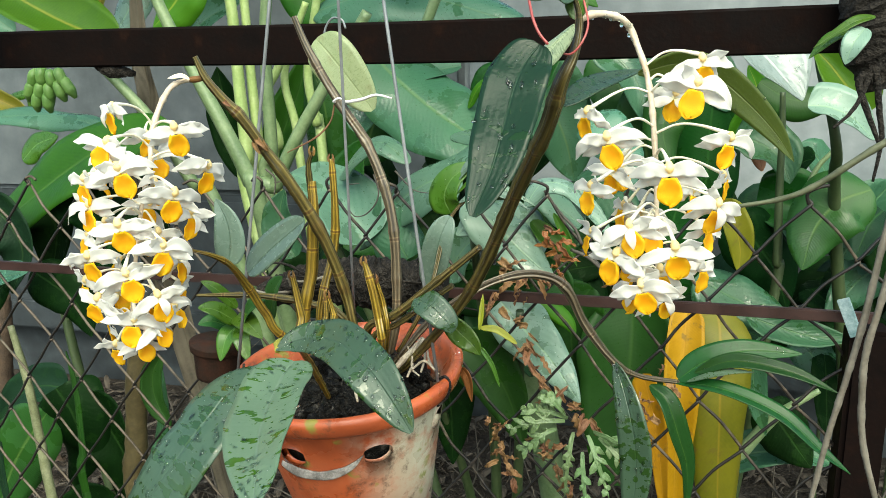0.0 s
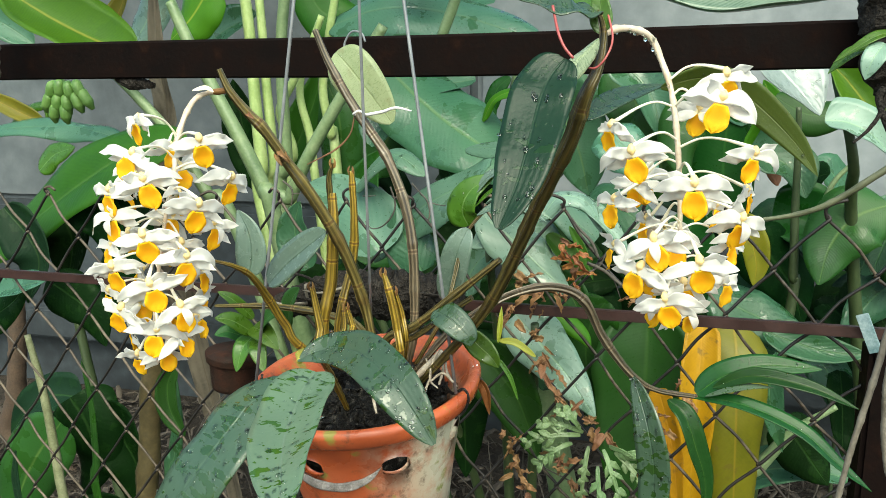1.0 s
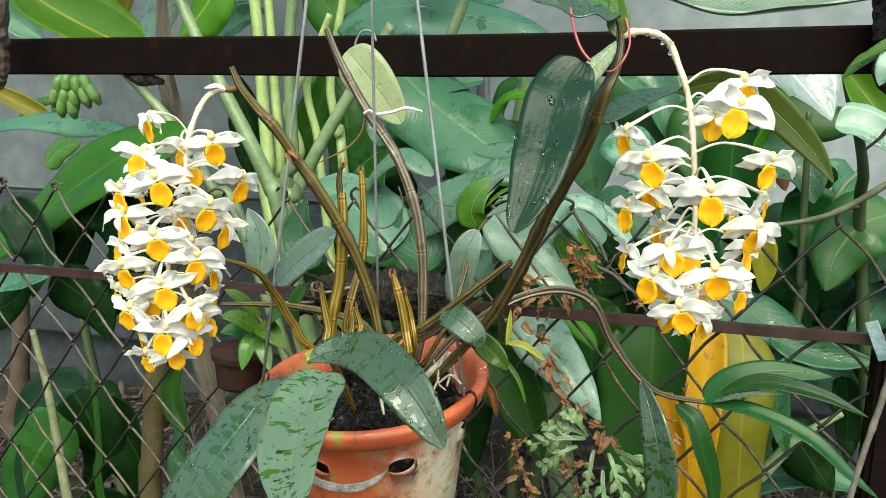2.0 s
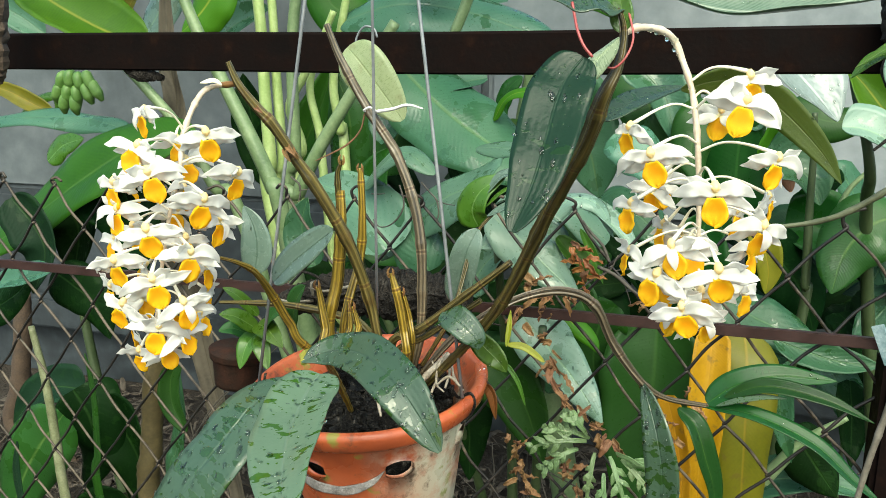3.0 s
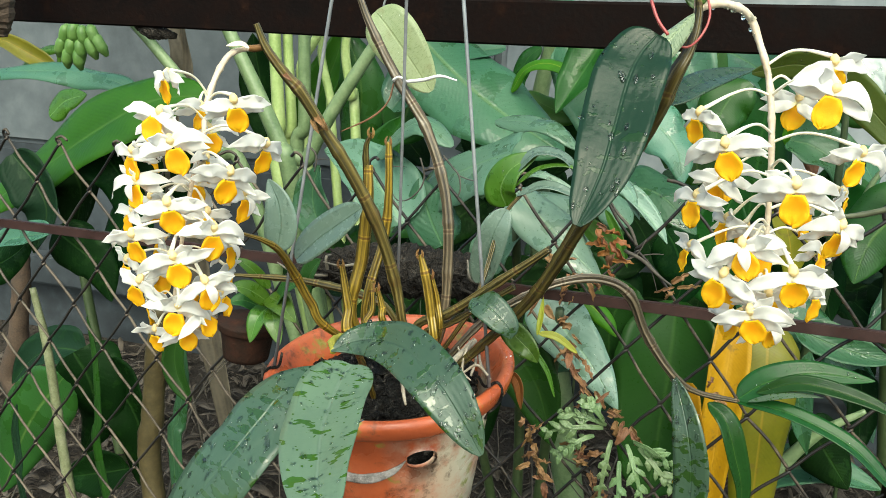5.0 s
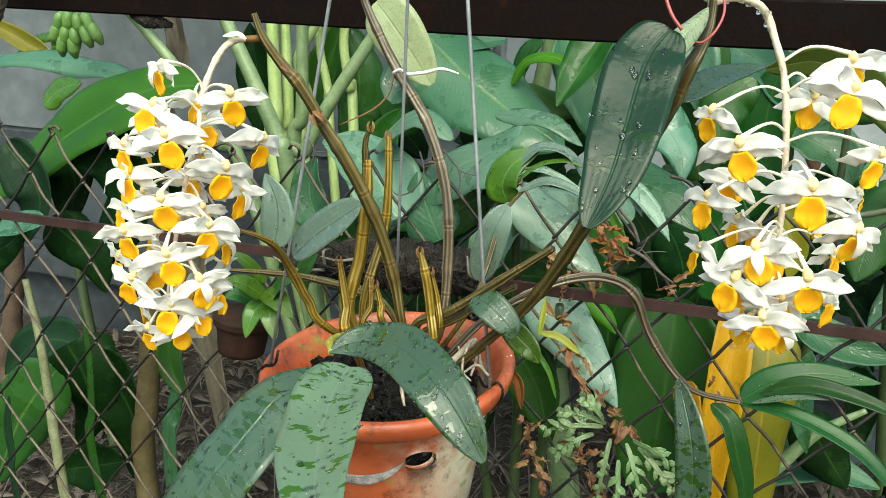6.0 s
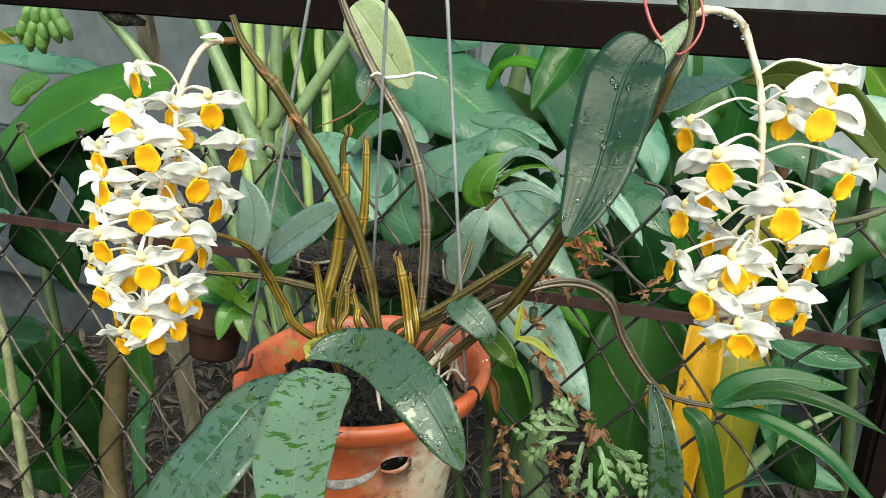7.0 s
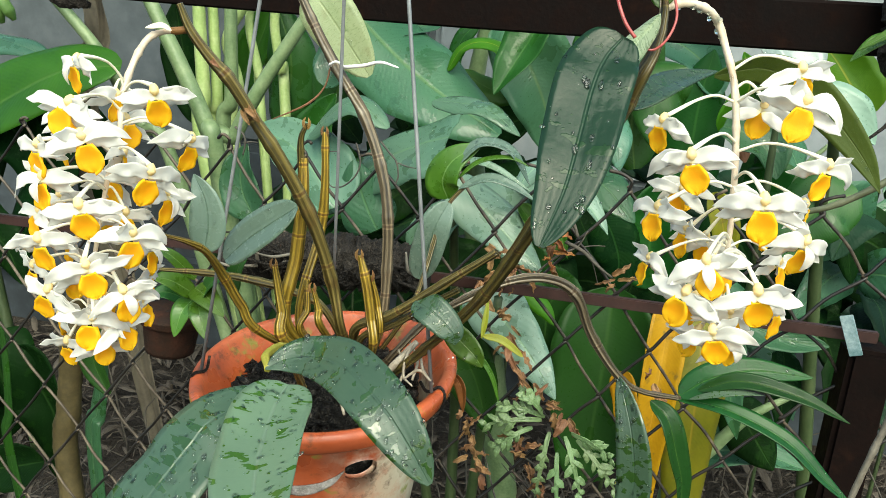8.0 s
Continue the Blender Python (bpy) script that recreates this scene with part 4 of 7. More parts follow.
leaf([(-0.225, 0.755, 1.030), (-0.218, 0.750, 1.056), (-0.209, 0.745, 1.087), (-0.200, 0.750, 1.108)], 0.0155, (0.1, -0.95, 0.2), M_SMALLLEAF, "oblong")
cane([(-0.220, 0.700, 1.016), (-0.214, 0.730, 1.043), (-0.205, 0.755, 1.097), (-0.184, 0.765, 1.128)], [0.0028, 0.0026, 0.0022, 0.0018], M_CANE, 0.06)
leaf([(-0.191, 0.600, 1.065), (-0.176, 0.590, 1.063), (-0.160, 0.585, 1.052), (-0.156, 0.585, 1.042)], 0.0125, (0.2, -0.8, 0.5), M_ORCHID, "ovate")
leaf([(-0.170, 0.620, 1.042), (-0.156, 0.615, 1.032), (-0.145, 0.610, 1.025), (-0.138, 0.610, 1.016)], 0.0105, (-0.2, -0.85, 0.4), M_YOUNG, "ovate")
leaf([(-0.142, 0.630, 1.033), (-0.127, 0.630, 1.032), (-0.110, 0.630, 1.021)], 0.0032, (0, -0.8, 0.5), M_LEMON, "oblong")
leaf([(-0.143, 0.630, 1.031), (-0.142, 0.635, 1.047), (-0.142, 0.640, 1.061)], 0.0024, (0, -1, 0.1), M_LEMON, "lance")
leaf([(-0.142, 0.630, 1.015), (-0.132, 0.630, 1.000), (-0.125, 0.630, 0.980)], 0.0022, (0, -0.8, 0.5), M_YOUNG, "strap")
leaf([(-0.348, 0.775, 1.285), (-0.334, 0.770, 1.272), (-0.315, 0.770, 1.249), (-0.288, 0.775, 1.212)], 0.025, (0.1, -0.98, 0.2), M_OLDLEAF, "round", fold=0.1, label="fading translucent yellow-green leaf")
# shoot at the end of the arching cane
SHOOT = "dark glossy leaf of the young shoot"
leaf([(0.023, 0.762, 0.946), (0.070, 0.750, 0.947), (0.120, 0.735, 0.933), (0.154, 0.725, 0.907), (0.181, 0.720, 0.888)], 0.0095, (0.2, -0.55, 0.8), M_SHOOT, "lance", fold=0.35, label=SHOOT)
leaf([(0.029, 0.762, 0.949), (0.054, 0.765, 0.969), (0.091, 0.770, 0.981), (0.142, 0.775, 0.980)], 0.0148, (0.0, -0.8, 0.6), M_SHOOT, "ovate", fold=0.15, label=SHOOT)
leaf([(0.044, 0.760, 0.958), (0.079, 0.755, 0.975), (0.128, 0.745, 0.972), (0.169, 0.740, 0.957)], 0.0085, (0.2, -0.7, 0.6), M_SHOOT, "lance", fold=0.35, label=SHOOT)
leaf([(0.037, 0.755, 0.950), (0.059, 0.750, 0.961), (0.079, 0.748, 0.967), (0.097, 0.747, 0.968)], 0.0045, (0.1, -0.3, 0.95), M_ORCHID_PALE, "lance", fold=0.1, label=SHOOT)
leaf([(-0.033, 0.715, 0.983), (-0.025, 0.705, 0.967), (-0.014, 0.690, 0.936), (-0.007, 0.685, 0.893), (-0.009, 0.680, 0.835)], 0.0155, (-0.25, -0.95, 0.2), M_ORCHID, "spoon", fold=0.12, drops=70, drop_size=0.0013, label=SHOOT)
leaf([(0.002, 0.745, 0.947), (0.018, 0.735, 0.936), (0.030, 0.730, 0.905), (0.040, 0.730, 0.870), (0.041, 0.730, 0.815)], 0.012, (0.5, -0.8, 0.3), M_SHOOT, "lance", fold=0.4, label=SHOOT)


# flowers
def petal(angle, length, half, tilt, droop, seed, wave=0.0012):
    """A petal in the flower's own frame: the flower looks along -y; angle: degrees from up, clockwise."""
    a = radians(angle)
    d = Vector((math.sin(a), 0, math.cos(a)))
    pts = [d * (length * k) + Vector((0, tilt * length * k * (1.2 - k) - droop * length * k * k, 0)) + Vector((0, 0, -abs(droop) * 0.35 * length * k * k)) for k in (0.02, 0.35, 0.7, 1.0)]
    return blade(pts, half, (0, -1, 0.15), "tepal", fold=0.12, wave=wave, nl=14, nw=6, thick=0.0003, seed=seed, ripples=2.0, rag=0.1)


def tepals(seed, spread):
    """Two broad side petals that droop like a hood, two narrower sepals behind them and a top sepal laid to one side."""
    r = random.Random(seed)
    j = lambda s: r.uniform(-s, s)
    side = 1 if seed % 2 else -1

    def wing(s, length, half, rise, fall, out, sd):
        """A petal running to one side: it lifts a little, then droops; out: how far it comes forwards."""
        pts = [Vector((-s * 0.002, -0.0015, 0.0012)), Vector((s * length * 0.34, -0.0032 + out * 0.5, 0.0012 + rise)), Vector((s * length * 0.7, -0.003 + out, rise * 0.9 - fall * 0.35)), Vector((s * length, -0.001 + out * 1.4, -fall))]
        return blade(pts, half, (s * 0.15, -0.85, 0.5 + j(0.25)), "tepal", fold=0.14 + j(0.16), wave=0.0011, nl=16, nw=8, thick=0.0003, seed=sd, ripples=1.4 + r.random(), rag=0.1, twist=j(0.6))

    hood = [blade([(0, -0.003, 0.003), (0.0005, -0.0092, 0.0006), (0.0008, -0.0112, -0.0045), (0.0004, -0.0108, -0.0098)], 0.0036, (0, -0.85, 0.5), "tepal", fold=0.15, nl=12, nw=6, thick=0.0003, seed=seed)] if seed % 5 == 3 else []
    return join(
        *hood,
        wing(1, 0.0252 + j(0.003), 0.0047, 0.003 + j(0.002), 0.002 + j(0.005), j(0.004), seed),
        wing(-1, 0.0252 + j(0.003), 0.0047, 0.003 + j(0.002), 0.002 + j(0.005), j(0.004), seed + 1),
        petal(112 * spread + j(14), 0.0225, 0.004, 0.25, 0.05 + j(0.35), seed + 3, 0.0014),
        petal(-112 * spread + j(14), 0.0225, 0.004, 0.25, 0.05 + j(0.35), seed + 4, 0.0014),
        petal(side * (50 + j(20)), 0.0205, 0.0046, 0.1 + j(0.3), 0.3 + j(0.35), seed + 2, 0.0014),
    )


def lip_geo(seed, fold_lip):
    """The lip: a broad, cupped tongue with a frilled rim that hangs under the petals."""
    r = random.Random(seed)
    p1, p2, lean = r.uniform(0, 6), r.uniform(0, 6), r.uniform(-0.0008, 0.0008)
    nu, nv = 14, 12
    verts, uvs, faces = [], [], []
    for layer in (0, 1):
        for k in range(nv + 1):
            v = k / nv
            w = 0.0078 * (0.5 + 0.5 * math.sin(min(1.0, v / 0.55) * 1.5708)) * (1.0 if v < 0.5 else max(0.0, 1 - ((v - 0.5) / 0.5) ** 1.9) ** 0.56)
            for i in range(nu + 1):
                u = i / nu * 2 - 1
                edge = max(abs(u) ** 3, max(0.0, (v - 0.55) / 0.45) ** 3)
                x = u * w * (1 + 0.04 * math.sin(7 * v + p1)) + lean * v
                y = -0.0052 - 0.0028 * math.sin(v * 2.2) + 0.0026 * (1 - u * u) * max(0.0, math.sin(3.1416 * min(1.0, v * 1.05))) ** 0.8
                y += edge * (0.0007 * math.sin(9 * u + p2) + 0.0006 * math.sin(14 * v + p1) + 0.0008)
                if fold_lip:
                    y -= 0.0022 * math.exp(-(((u - 0.75) / 0.3) ** 2)) * v
                z = 0.0005 - 0.0172 * v + 0.0008 * edge * math.sin(11 * u + p1)
                verts.append(Vector((x, y + 0.0006 * layer, z)))
                uvs.append((1 - (1 - u * u) * math.sin(3.1416 * min(1.0, 0.12 + v)) ** 2 if v < 0.88 else 1.0, v))
    n = (nu + 1) * (nv + 1)
    for k in range(nv):
        for i in range(nu):
            a = k * (nu + 1) + i
            faces.append((a, a + nu + 1, a + nu + 2, a + 1))
            faces.append((n + a, n + a + 1, n + a + nu + 2, n + a + nu + 1))
        a = k * (nu + 1)
        faces.append((a, n + a, n + a + nu + 1, a + nu + 1))
        a += nu
        faces.append((a, a + nu + 1, n + a + nu + 1, n + a))
    for i in range(nu):
        faces.append((i, i + 1, n + i + 1, n + i))
    return verts, faces, uvs


TEPALS = [mesh_of("flower", tepals(11 * k + 3, 1.0 + 0.08 * (k % 3 - 1)), M_PETAL) for k in range(9)]
LIPS = [mesh_of("lip", lip_geo(k, k % 2), M_LIP) for k in range(5)]
CAP = mesh_of("column_cap", tube([(0, 0.0022, 0.0085), (0, 0.0008, 0.0066), (0, -0.001, 0.0044), (0, -0.002, 0.0026)], [0.0012, 0.0027, 0.0029, 0.001], 14, 14), M_CAP)
flower_count = 0


def flower(place, yaw, axis, size=1.0, nod=18, roll=0.0):
    """A flower with its lip, cap and stalk; place is the centre of its lip, yaw its turn about the upright."""
    global flower_count
    rnd = random.Random(flower_count)
    m = Euler((radians(nod), radians(roll), radians(yaw))).to_matrix()
    centre = Vector(place) - m @ Vector((0, -0.006, -0.0095)) * size
    fl = new("flower", TEPALS[flower_count * 4 % 9])
    fl.parent = orchid
    fl.location = centre - Vector(orchid.location)
    fl.rotation_euler, fl.scale = m.to_euler(), (size, size, size)
    for name, me in (("lip", LIPS[flower_count % 5]), ("column_cap", CAP)):
        sub = new(name, me)
        sub.parent = fl
    inv = m.inverted() * (1 / size)
    a, b = inv @ (axis - centre), Vector((0, 0.0035, 0.0062))
    bend = a.lerp(b, 0.6) + inv @ Vector((0, 0, 0.005))
    part("flower_stalk", tube([a, a.lerp(bend, 0.5) + inv @ Vector((0, 0, 0.003)), bend, b], [0.001, 0.0009, 0.001, 0.0016], 8, 18), M_PEDICEL, fl)
    flower_count += 1
    return fl


def raceme(stem, radii, flowers, size, nod, turn):
    """A hanging flower cluster: its stem and the flowers round it."""
    fit_part("cluster_stem", tube(stem, radii, 14, n=70, nodes=0.017, bulge=0.22, jitter=0.07), M_RACHIS, orchid)
    line = spline(stem, 60)
    for k, (place, yaw, q) in enumerate(flowers):
        p = Vector(place)
        near = min((c for c in line[16:]), key=lambda c: (c - p - Vector((0, 0, 0.021))).length)
        flower(p, yaw + turn, near, size * q, nod + 12 * math.sin(2.1 * k), 17 * math.sin(3.7 * k))


FIRST_TIER_A = [
    ((-0.365, 0.465, 1.217), -62, 0.9), ((-0.318, 0.472, 1.202), 6, 1.0), ((-0.367, 0.452, 1.194), -35, 1.0), ((-0.347, 0.450, 1.176), -3, 1.05),
    ((-0.313, 0.492, 1.173), 40, 1.0), ((-0.357, 0.505, 1.181), 28, 0.9), ((-0.385, 0.455, 1.167), -50, 1.0), ((-0.322, 0.462, 1.157), 20, 1.05),
    ((-0.379, 0.450, 1.150), -42, 1.0), ((-0.322, 0.482, 1.141), 48, 1.0), ((-0.349, 0.445, 1.138), -6, 1.05), ((-0.395, 0.460, 1.128), -60, 0.9),
]
FIRST_TIER_B = [
    ((-0.328, 0.455, 1.121), 18, 1.05), ((-0.376, 0.445, 1.115), -35, 1.0), ((-0.366, 0.495, 1.145), 15, 0.9), ((-0.342, 0.440, 1.105), 3, 1.05),
    ((-0.397, 0.460, 1.094), -60, 0.9), ((-0.330, 0.480, 1.109), 60, 0.9), ((-0.331, 0.455, 1.087), 25, 1.0), ((-0.379, 0.445, 1.085), -38, 1.0),
    ((-0.336, 0.462, 1.065), 42, 0.95), ((-0.352, 0.445, 1.070), -4, 1.0), ((-0.380, 0.465, 1.045), -48, 0.85), ((-0.336, 0.482, 1.073), 62, 0.85),
]
FIRST_TIER_C = [
    ((-0.358, 0.490, 1.198), 40, 0.8), ((-0.393, 0.488, 1.167), -75, 0.85), ((-0.350, 0.488, 1.164), 60, 0.85), ((-0.394, 0.485, 1.133), -30, 0.85), ((-0.351, 0.485, 1.127), 30, 0.85),
    ((-0.389, 0.482, 1.105), -70, 0.85), ((-0.361, 0.480, 1.074), 50, 0.85), ((-0.395, 0.478, 1.059), -80, 0.8), ((-0.351, 0.460, 1.053), 15, 0.85), ((-0.339, 0.490, 1.088), 70, 0.8),
    ((-0.411, 0.520, 1.177), 200, 0.9), ((-0.382, 0.515, 1.118), 170, 0.9), ((-0.407, 0.510, 1.072), 190, 0.9),
]
raceme(
    [(-0.340, 0.547, 1.249), (-0.346, 0.542, 1.247), (-0.351, 0.534, 1.246), (-0.355, 0.524, 1.242), (-0.357, 0.514, 1.232), (-0.358, 0.504, 1.218), (-0.358, 0.496, 1.204), (-0.355, 0.490, 1.190), (-0.358, 0.482, 1.165), (-0.361, 0.474, 1.132), (-0.366, 0.470, 1.096), (-0.371, 0.468, 1.059)],
    [0.0019, 0.0019, 0.0018, 0.0021, 0.0021, 0.0021, 0.002, 0.0018, 0.0016, 0.0014, 0.0012, 0.0008],
    [*FIRST_TIER_A, *FIRST_TIER_B, *FIRST_TIER_C],
    0.93, 16, 34,
)
fit_part("stem_joint", tube([(-0.339, 0.549, 1.250), (-0.342, 0.545, 1.248), (-0.346, 0.541, 1.247), (-0.348, 0.537, 1.247)], [0.0016, 0.0024, 0.0026, 0.002], 12, n=20, jitter=0.06), M_TORN, orchid, "ochre-brown joint of the flower stem")
leaf([(-0.345, 0.533, 1.247), (-0.349, 0.529, 1.249), (-0.353, 0.524, 1.248), (-0.355, 0.520, 1.248)], 0.0026, (0.1, -0.8, 0.5), M_PEDICEL, "lance", name="bract", fold=0.7, nl=12, nw=4, label="whitish bract on the flower stem")
SECOND_TIER_A = [
    ((-0.043, 0.478, 1.214), -48, 0.9), ((0.024, 0.500, 1.243), 22, 0.95), ((0.016, 0.458, 1.229), 5, 1.08), ((-0.025, 0.452, 1.200), -12, 1.0),
    ((0.037, 0.482, 1.198), 38, 0.95), ((-0.040, 0.472, 1.170), -45, 0.95), ((0.007, 0.445, 1.182), 2, 1.08), ((0.032, 0.475, 1.160), 30, 1.0),
    ((-0.011, 0.446, 1.151), -8, 1.0), ((-0.025, 0.452, 1.133), -22, 1.02), ((0.014, 0.450, 1.138), 4, 1.05), ((-0.041, 0.485, 1.141), -65, 0.85),
    ((0.028, 0.478, 1.123), 50, 0.9), ((-0.003, 0.446, 1.117), -6, 0.98), ((0.032, 0.500, 1.143), 55, 0.85),
]
SECOND_TIER_B = [
    ((0.041, 0.510, 1.174), 70, 0.9), ((-0.022, 0.515, 1.179), 200, 0.95), ((-0.008, 0.505, 1.151), 165, 0.95),
    ((0.007, 0.505, 1.223), 160, 0.95), ((-0.028, 0.500, 1.178), -25, 0.85),
    ((0.000, 0.480, 1.144), 25, 0.95), ((-0.015, 0.480, 1.124), -40, 0.9), ((0.005, 0.470, 1.121), 12, 0.95), ((-0.022, 0.500, 1.155), -60, 0.9), ((0.021, 0.500, 1.165), 60, 0.9), ((0.009, 0.470, 1.107), 30, 0.85), ((-0.013, 0.475, 1.108), -35, 0.85),
]
raceme(
    [(-0.049, 0.488, 1.279), (-0.042, 0.493, 1.282), (-0.032, 0.500, 1.282), (-0.022, 0.507, 1.277), (-0.015, 0.505, 1.263), (-0.009, 0.500, 1.247), (-0.005, 0.495, 1.227), (-0.002, 0.490, 1.201), (0.000, 0.487, 1.175), (0.001, 0.485, 1.148), (0.003, 0.484, 1.119)],
    [0.0022, 0.0022, 0.0021, 0.0021, 0.0019, 0.0018, 0.0018, 0.0017, 0.0015, 0.0013, 0.001],
    [*SECOND_TIER_A, *SECOND_TIER_B],
    0.86, 16, 0,
)
dew = random.Random(31)
dew_line = spline([(-0.042, 0.493, 1.282), (-0.032, 0.500, 1.282), (-0.022, 0.507, 1.277), (-0.015, 0.505, 1.263), (-0.009, 0.500, 1.247)], 40)
dew_drops = []
for _ in range(22):
    at = dew_line[dew.randrange(40)] + Vector((dew.uniform(-0.0022, 0.0022), -0.0016, dew.uniform(-0.0026, -0.0008)))
    dew_drops.append(ball(at, dew.uniform(0.0007, 0.0013), 1, 1, 1.15, 6, 8))
tagged(fit_part("rain_water", join(*dew_drops), M_WATER, orchid, "clear drops of rain water"), kind="stuff")
# ties on the canes
tie = thing("cane_tie", (-0.294, 0.700, 1.223), "white plastic tie twisted round a bare cane", "tie")
fit_part("loop", tube([(-0.300, 0.700, 1.224), (-0.293, 0.698, 1.227), (-0.287, 0.700, 1.223), (-0.297, 0.712, 1.220), (-0.300, 0.700, 1.224)], 0.0011, 6), M_WHITE_TIE, tie)
fit_part("tail", tube([(-0.288, 0.700, 1.223), (-0.269, 0.695, 1.226), (-0.253, 0.690, 1.230), (-0.238, 0.690, 1.227)], [0.0016, 0.0016, 0.0013, 0.0007], 6), M_WHITE_TIE, tie)
twig = thing("dry_tendril", (-0.302, 0.705, 1.218), "thin reddish-brown dry tendril hanging from a cane", "tendril")
fit_part("stem", tube([(-0.301, 0.705, 1.221), (-0.304, 0.700, 1.205), (-0.315, 0.690, 1.191), (-0.341, 0.680, 1.177)], [0.0009, 0.0008, 0.001, 0.0005], 6), M_DRY, twig)
red = thing("red_wire", (-0.044, 0.450, 1.269), "red plastic wire tying the dark cane to the bar", "wire")
fit_part("loop", tube([(-0.059, 0.472, 1.260), (-0.052, 0.473, 1.259), (-0.046, 0.474, 1.265), (-0.043, 0.480, 1.276), (-0.047, 0.490, 1.291)], 0.0007, 6), M_RED_WIRE, red)
fit_part("tail", tube([(-0.062, 0.448, 1.264), (-0.067, 0.449, 1.270), (-0.071, 0.452, 1.278), (-0.074, 0.458, 1.287), (-0.076, 0.462, 1.294)], 0.0009, 6), M_RED_WIRE, red)

# ---- plants behind the fence ----
def plant(name, base, label, category, group=""):
    return thing(name, base, label, category, group)


def bgleaf(owner, pts, half, face, mat, shape="oblong", **kw):
    kw.setdefault("thick", 0.0012)
    kw.setdefault("wave", half * 0.07)
    kw.setdefault("rag", 0.035)
    kw.setdefault("ripples", 1.7)
    kw.setdefault("cup", (-0.45, 0.3, -0.3, 0.4)[len(bpy.data.objects) % 4])
    return leaf(pts, half, face, mat, shape, owner=owner, **kw)


def stalk(owner, pts, radii, mat=None, name="stalk"):
    return fit_part(name, tube(pts, radii, 12, n=10 * (len(pts) - 1), ridge=0.04, ridges=3), mat or M_STALK, owner)


FRONT = (0.1, -0.9, 0.4)
# banana clump with bright upright stems; the brightest carry light in their colour
banana = plant("banana_plant", (-0.75, 1.6, 0), "young banana clump with pale green upright leaf stalks", "banana plant")
stalk(banana, [(-0.62, 1.5, 0.0), (-0.733, 1.350, 0.954), (-0.761, 1.350, 1.053), (-0.806, 1.350, 1.149), (-0.845, 1.350, 1.223), (-0.878, 1.350, 1.286), (-0.911, 1.350, 1.349), (-0.938, 1.350, 1.411)], [0.0182, 0.0165, 0.0156, 0.0145, 0.0130, 0.0122, 0.0115, 0.0107], M_STALK)
stalk(banana, [(-0.62, 1.5, 0.0), (-0.907, 1.500, 0.915), (-0.986, 1.500, 1.024), (-1.064, 1.500, 1.145), (-1.142, 1.500, 1.229), (-1.206, 1.500, 1.290), (-1.295, 1.500, 1.375)], [0.0164, 0.0149, 0.0139, 0.0122, 0.0112, 0.0110, 0.0100], M_STALK)
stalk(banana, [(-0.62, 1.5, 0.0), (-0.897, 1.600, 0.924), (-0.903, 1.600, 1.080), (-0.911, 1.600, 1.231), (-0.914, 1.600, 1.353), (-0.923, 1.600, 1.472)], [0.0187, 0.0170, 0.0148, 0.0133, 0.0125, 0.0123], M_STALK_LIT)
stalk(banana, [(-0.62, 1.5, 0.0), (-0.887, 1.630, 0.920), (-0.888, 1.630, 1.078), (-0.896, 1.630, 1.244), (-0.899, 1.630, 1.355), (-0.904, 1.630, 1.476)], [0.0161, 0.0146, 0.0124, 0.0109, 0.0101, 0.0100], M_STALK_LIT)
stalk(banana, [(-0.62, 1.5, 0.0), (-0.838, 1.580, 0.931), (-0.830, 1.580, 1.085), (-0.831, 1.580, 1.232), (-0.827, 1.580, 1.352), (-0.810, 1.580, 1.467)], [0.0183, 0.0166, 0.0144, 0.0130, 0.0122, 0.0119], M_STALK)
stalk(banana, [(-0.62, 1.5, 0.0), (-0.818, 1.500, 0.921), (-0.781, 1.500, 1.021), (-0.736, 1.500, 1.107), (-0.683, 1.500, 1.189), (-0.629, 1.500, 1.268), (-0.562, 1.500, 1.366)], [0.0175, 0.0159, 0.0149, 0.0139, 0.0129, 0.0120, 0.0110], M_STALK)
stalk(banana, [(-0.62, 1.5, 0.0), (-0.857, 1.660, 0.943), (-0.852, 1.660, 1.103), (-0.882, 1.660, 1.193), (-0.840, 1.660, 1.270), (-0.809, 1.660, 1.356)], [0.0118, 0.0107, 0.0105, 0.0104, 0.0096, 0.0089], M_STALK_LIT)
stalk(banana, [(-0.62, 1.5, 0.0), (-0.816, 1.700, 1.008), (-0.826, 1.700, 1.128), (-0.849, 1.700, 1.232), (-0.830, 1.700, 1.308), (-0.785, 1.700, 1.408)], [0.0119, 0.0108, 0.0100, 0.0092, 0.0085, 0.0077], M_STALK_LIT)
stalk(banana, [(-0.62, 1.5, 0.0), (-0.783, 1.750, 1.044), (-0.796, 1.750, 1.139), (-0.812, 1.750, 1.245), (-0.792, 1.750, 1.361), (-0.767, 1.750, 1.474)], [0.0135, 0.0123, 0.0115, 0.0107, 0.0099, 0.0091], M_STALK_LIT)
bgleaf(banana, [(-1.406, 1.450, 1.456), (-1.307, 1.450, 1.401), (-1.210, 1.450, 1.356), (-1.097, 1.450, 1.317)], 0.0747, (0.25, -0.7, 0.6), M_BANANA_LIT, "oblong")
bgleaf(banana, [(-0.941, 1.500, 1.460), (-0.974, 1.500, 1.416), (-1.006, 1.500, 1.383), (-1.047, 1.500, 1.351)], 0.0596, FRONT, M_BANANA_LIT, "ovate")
bgleaf(banana, [(-1.778, 1.900, 1.379), (-1.891, 1.900, 1.444), (-2.050, 1.900, 1.494)], 0.0490, FRONT, M_TEAL, "oblong")
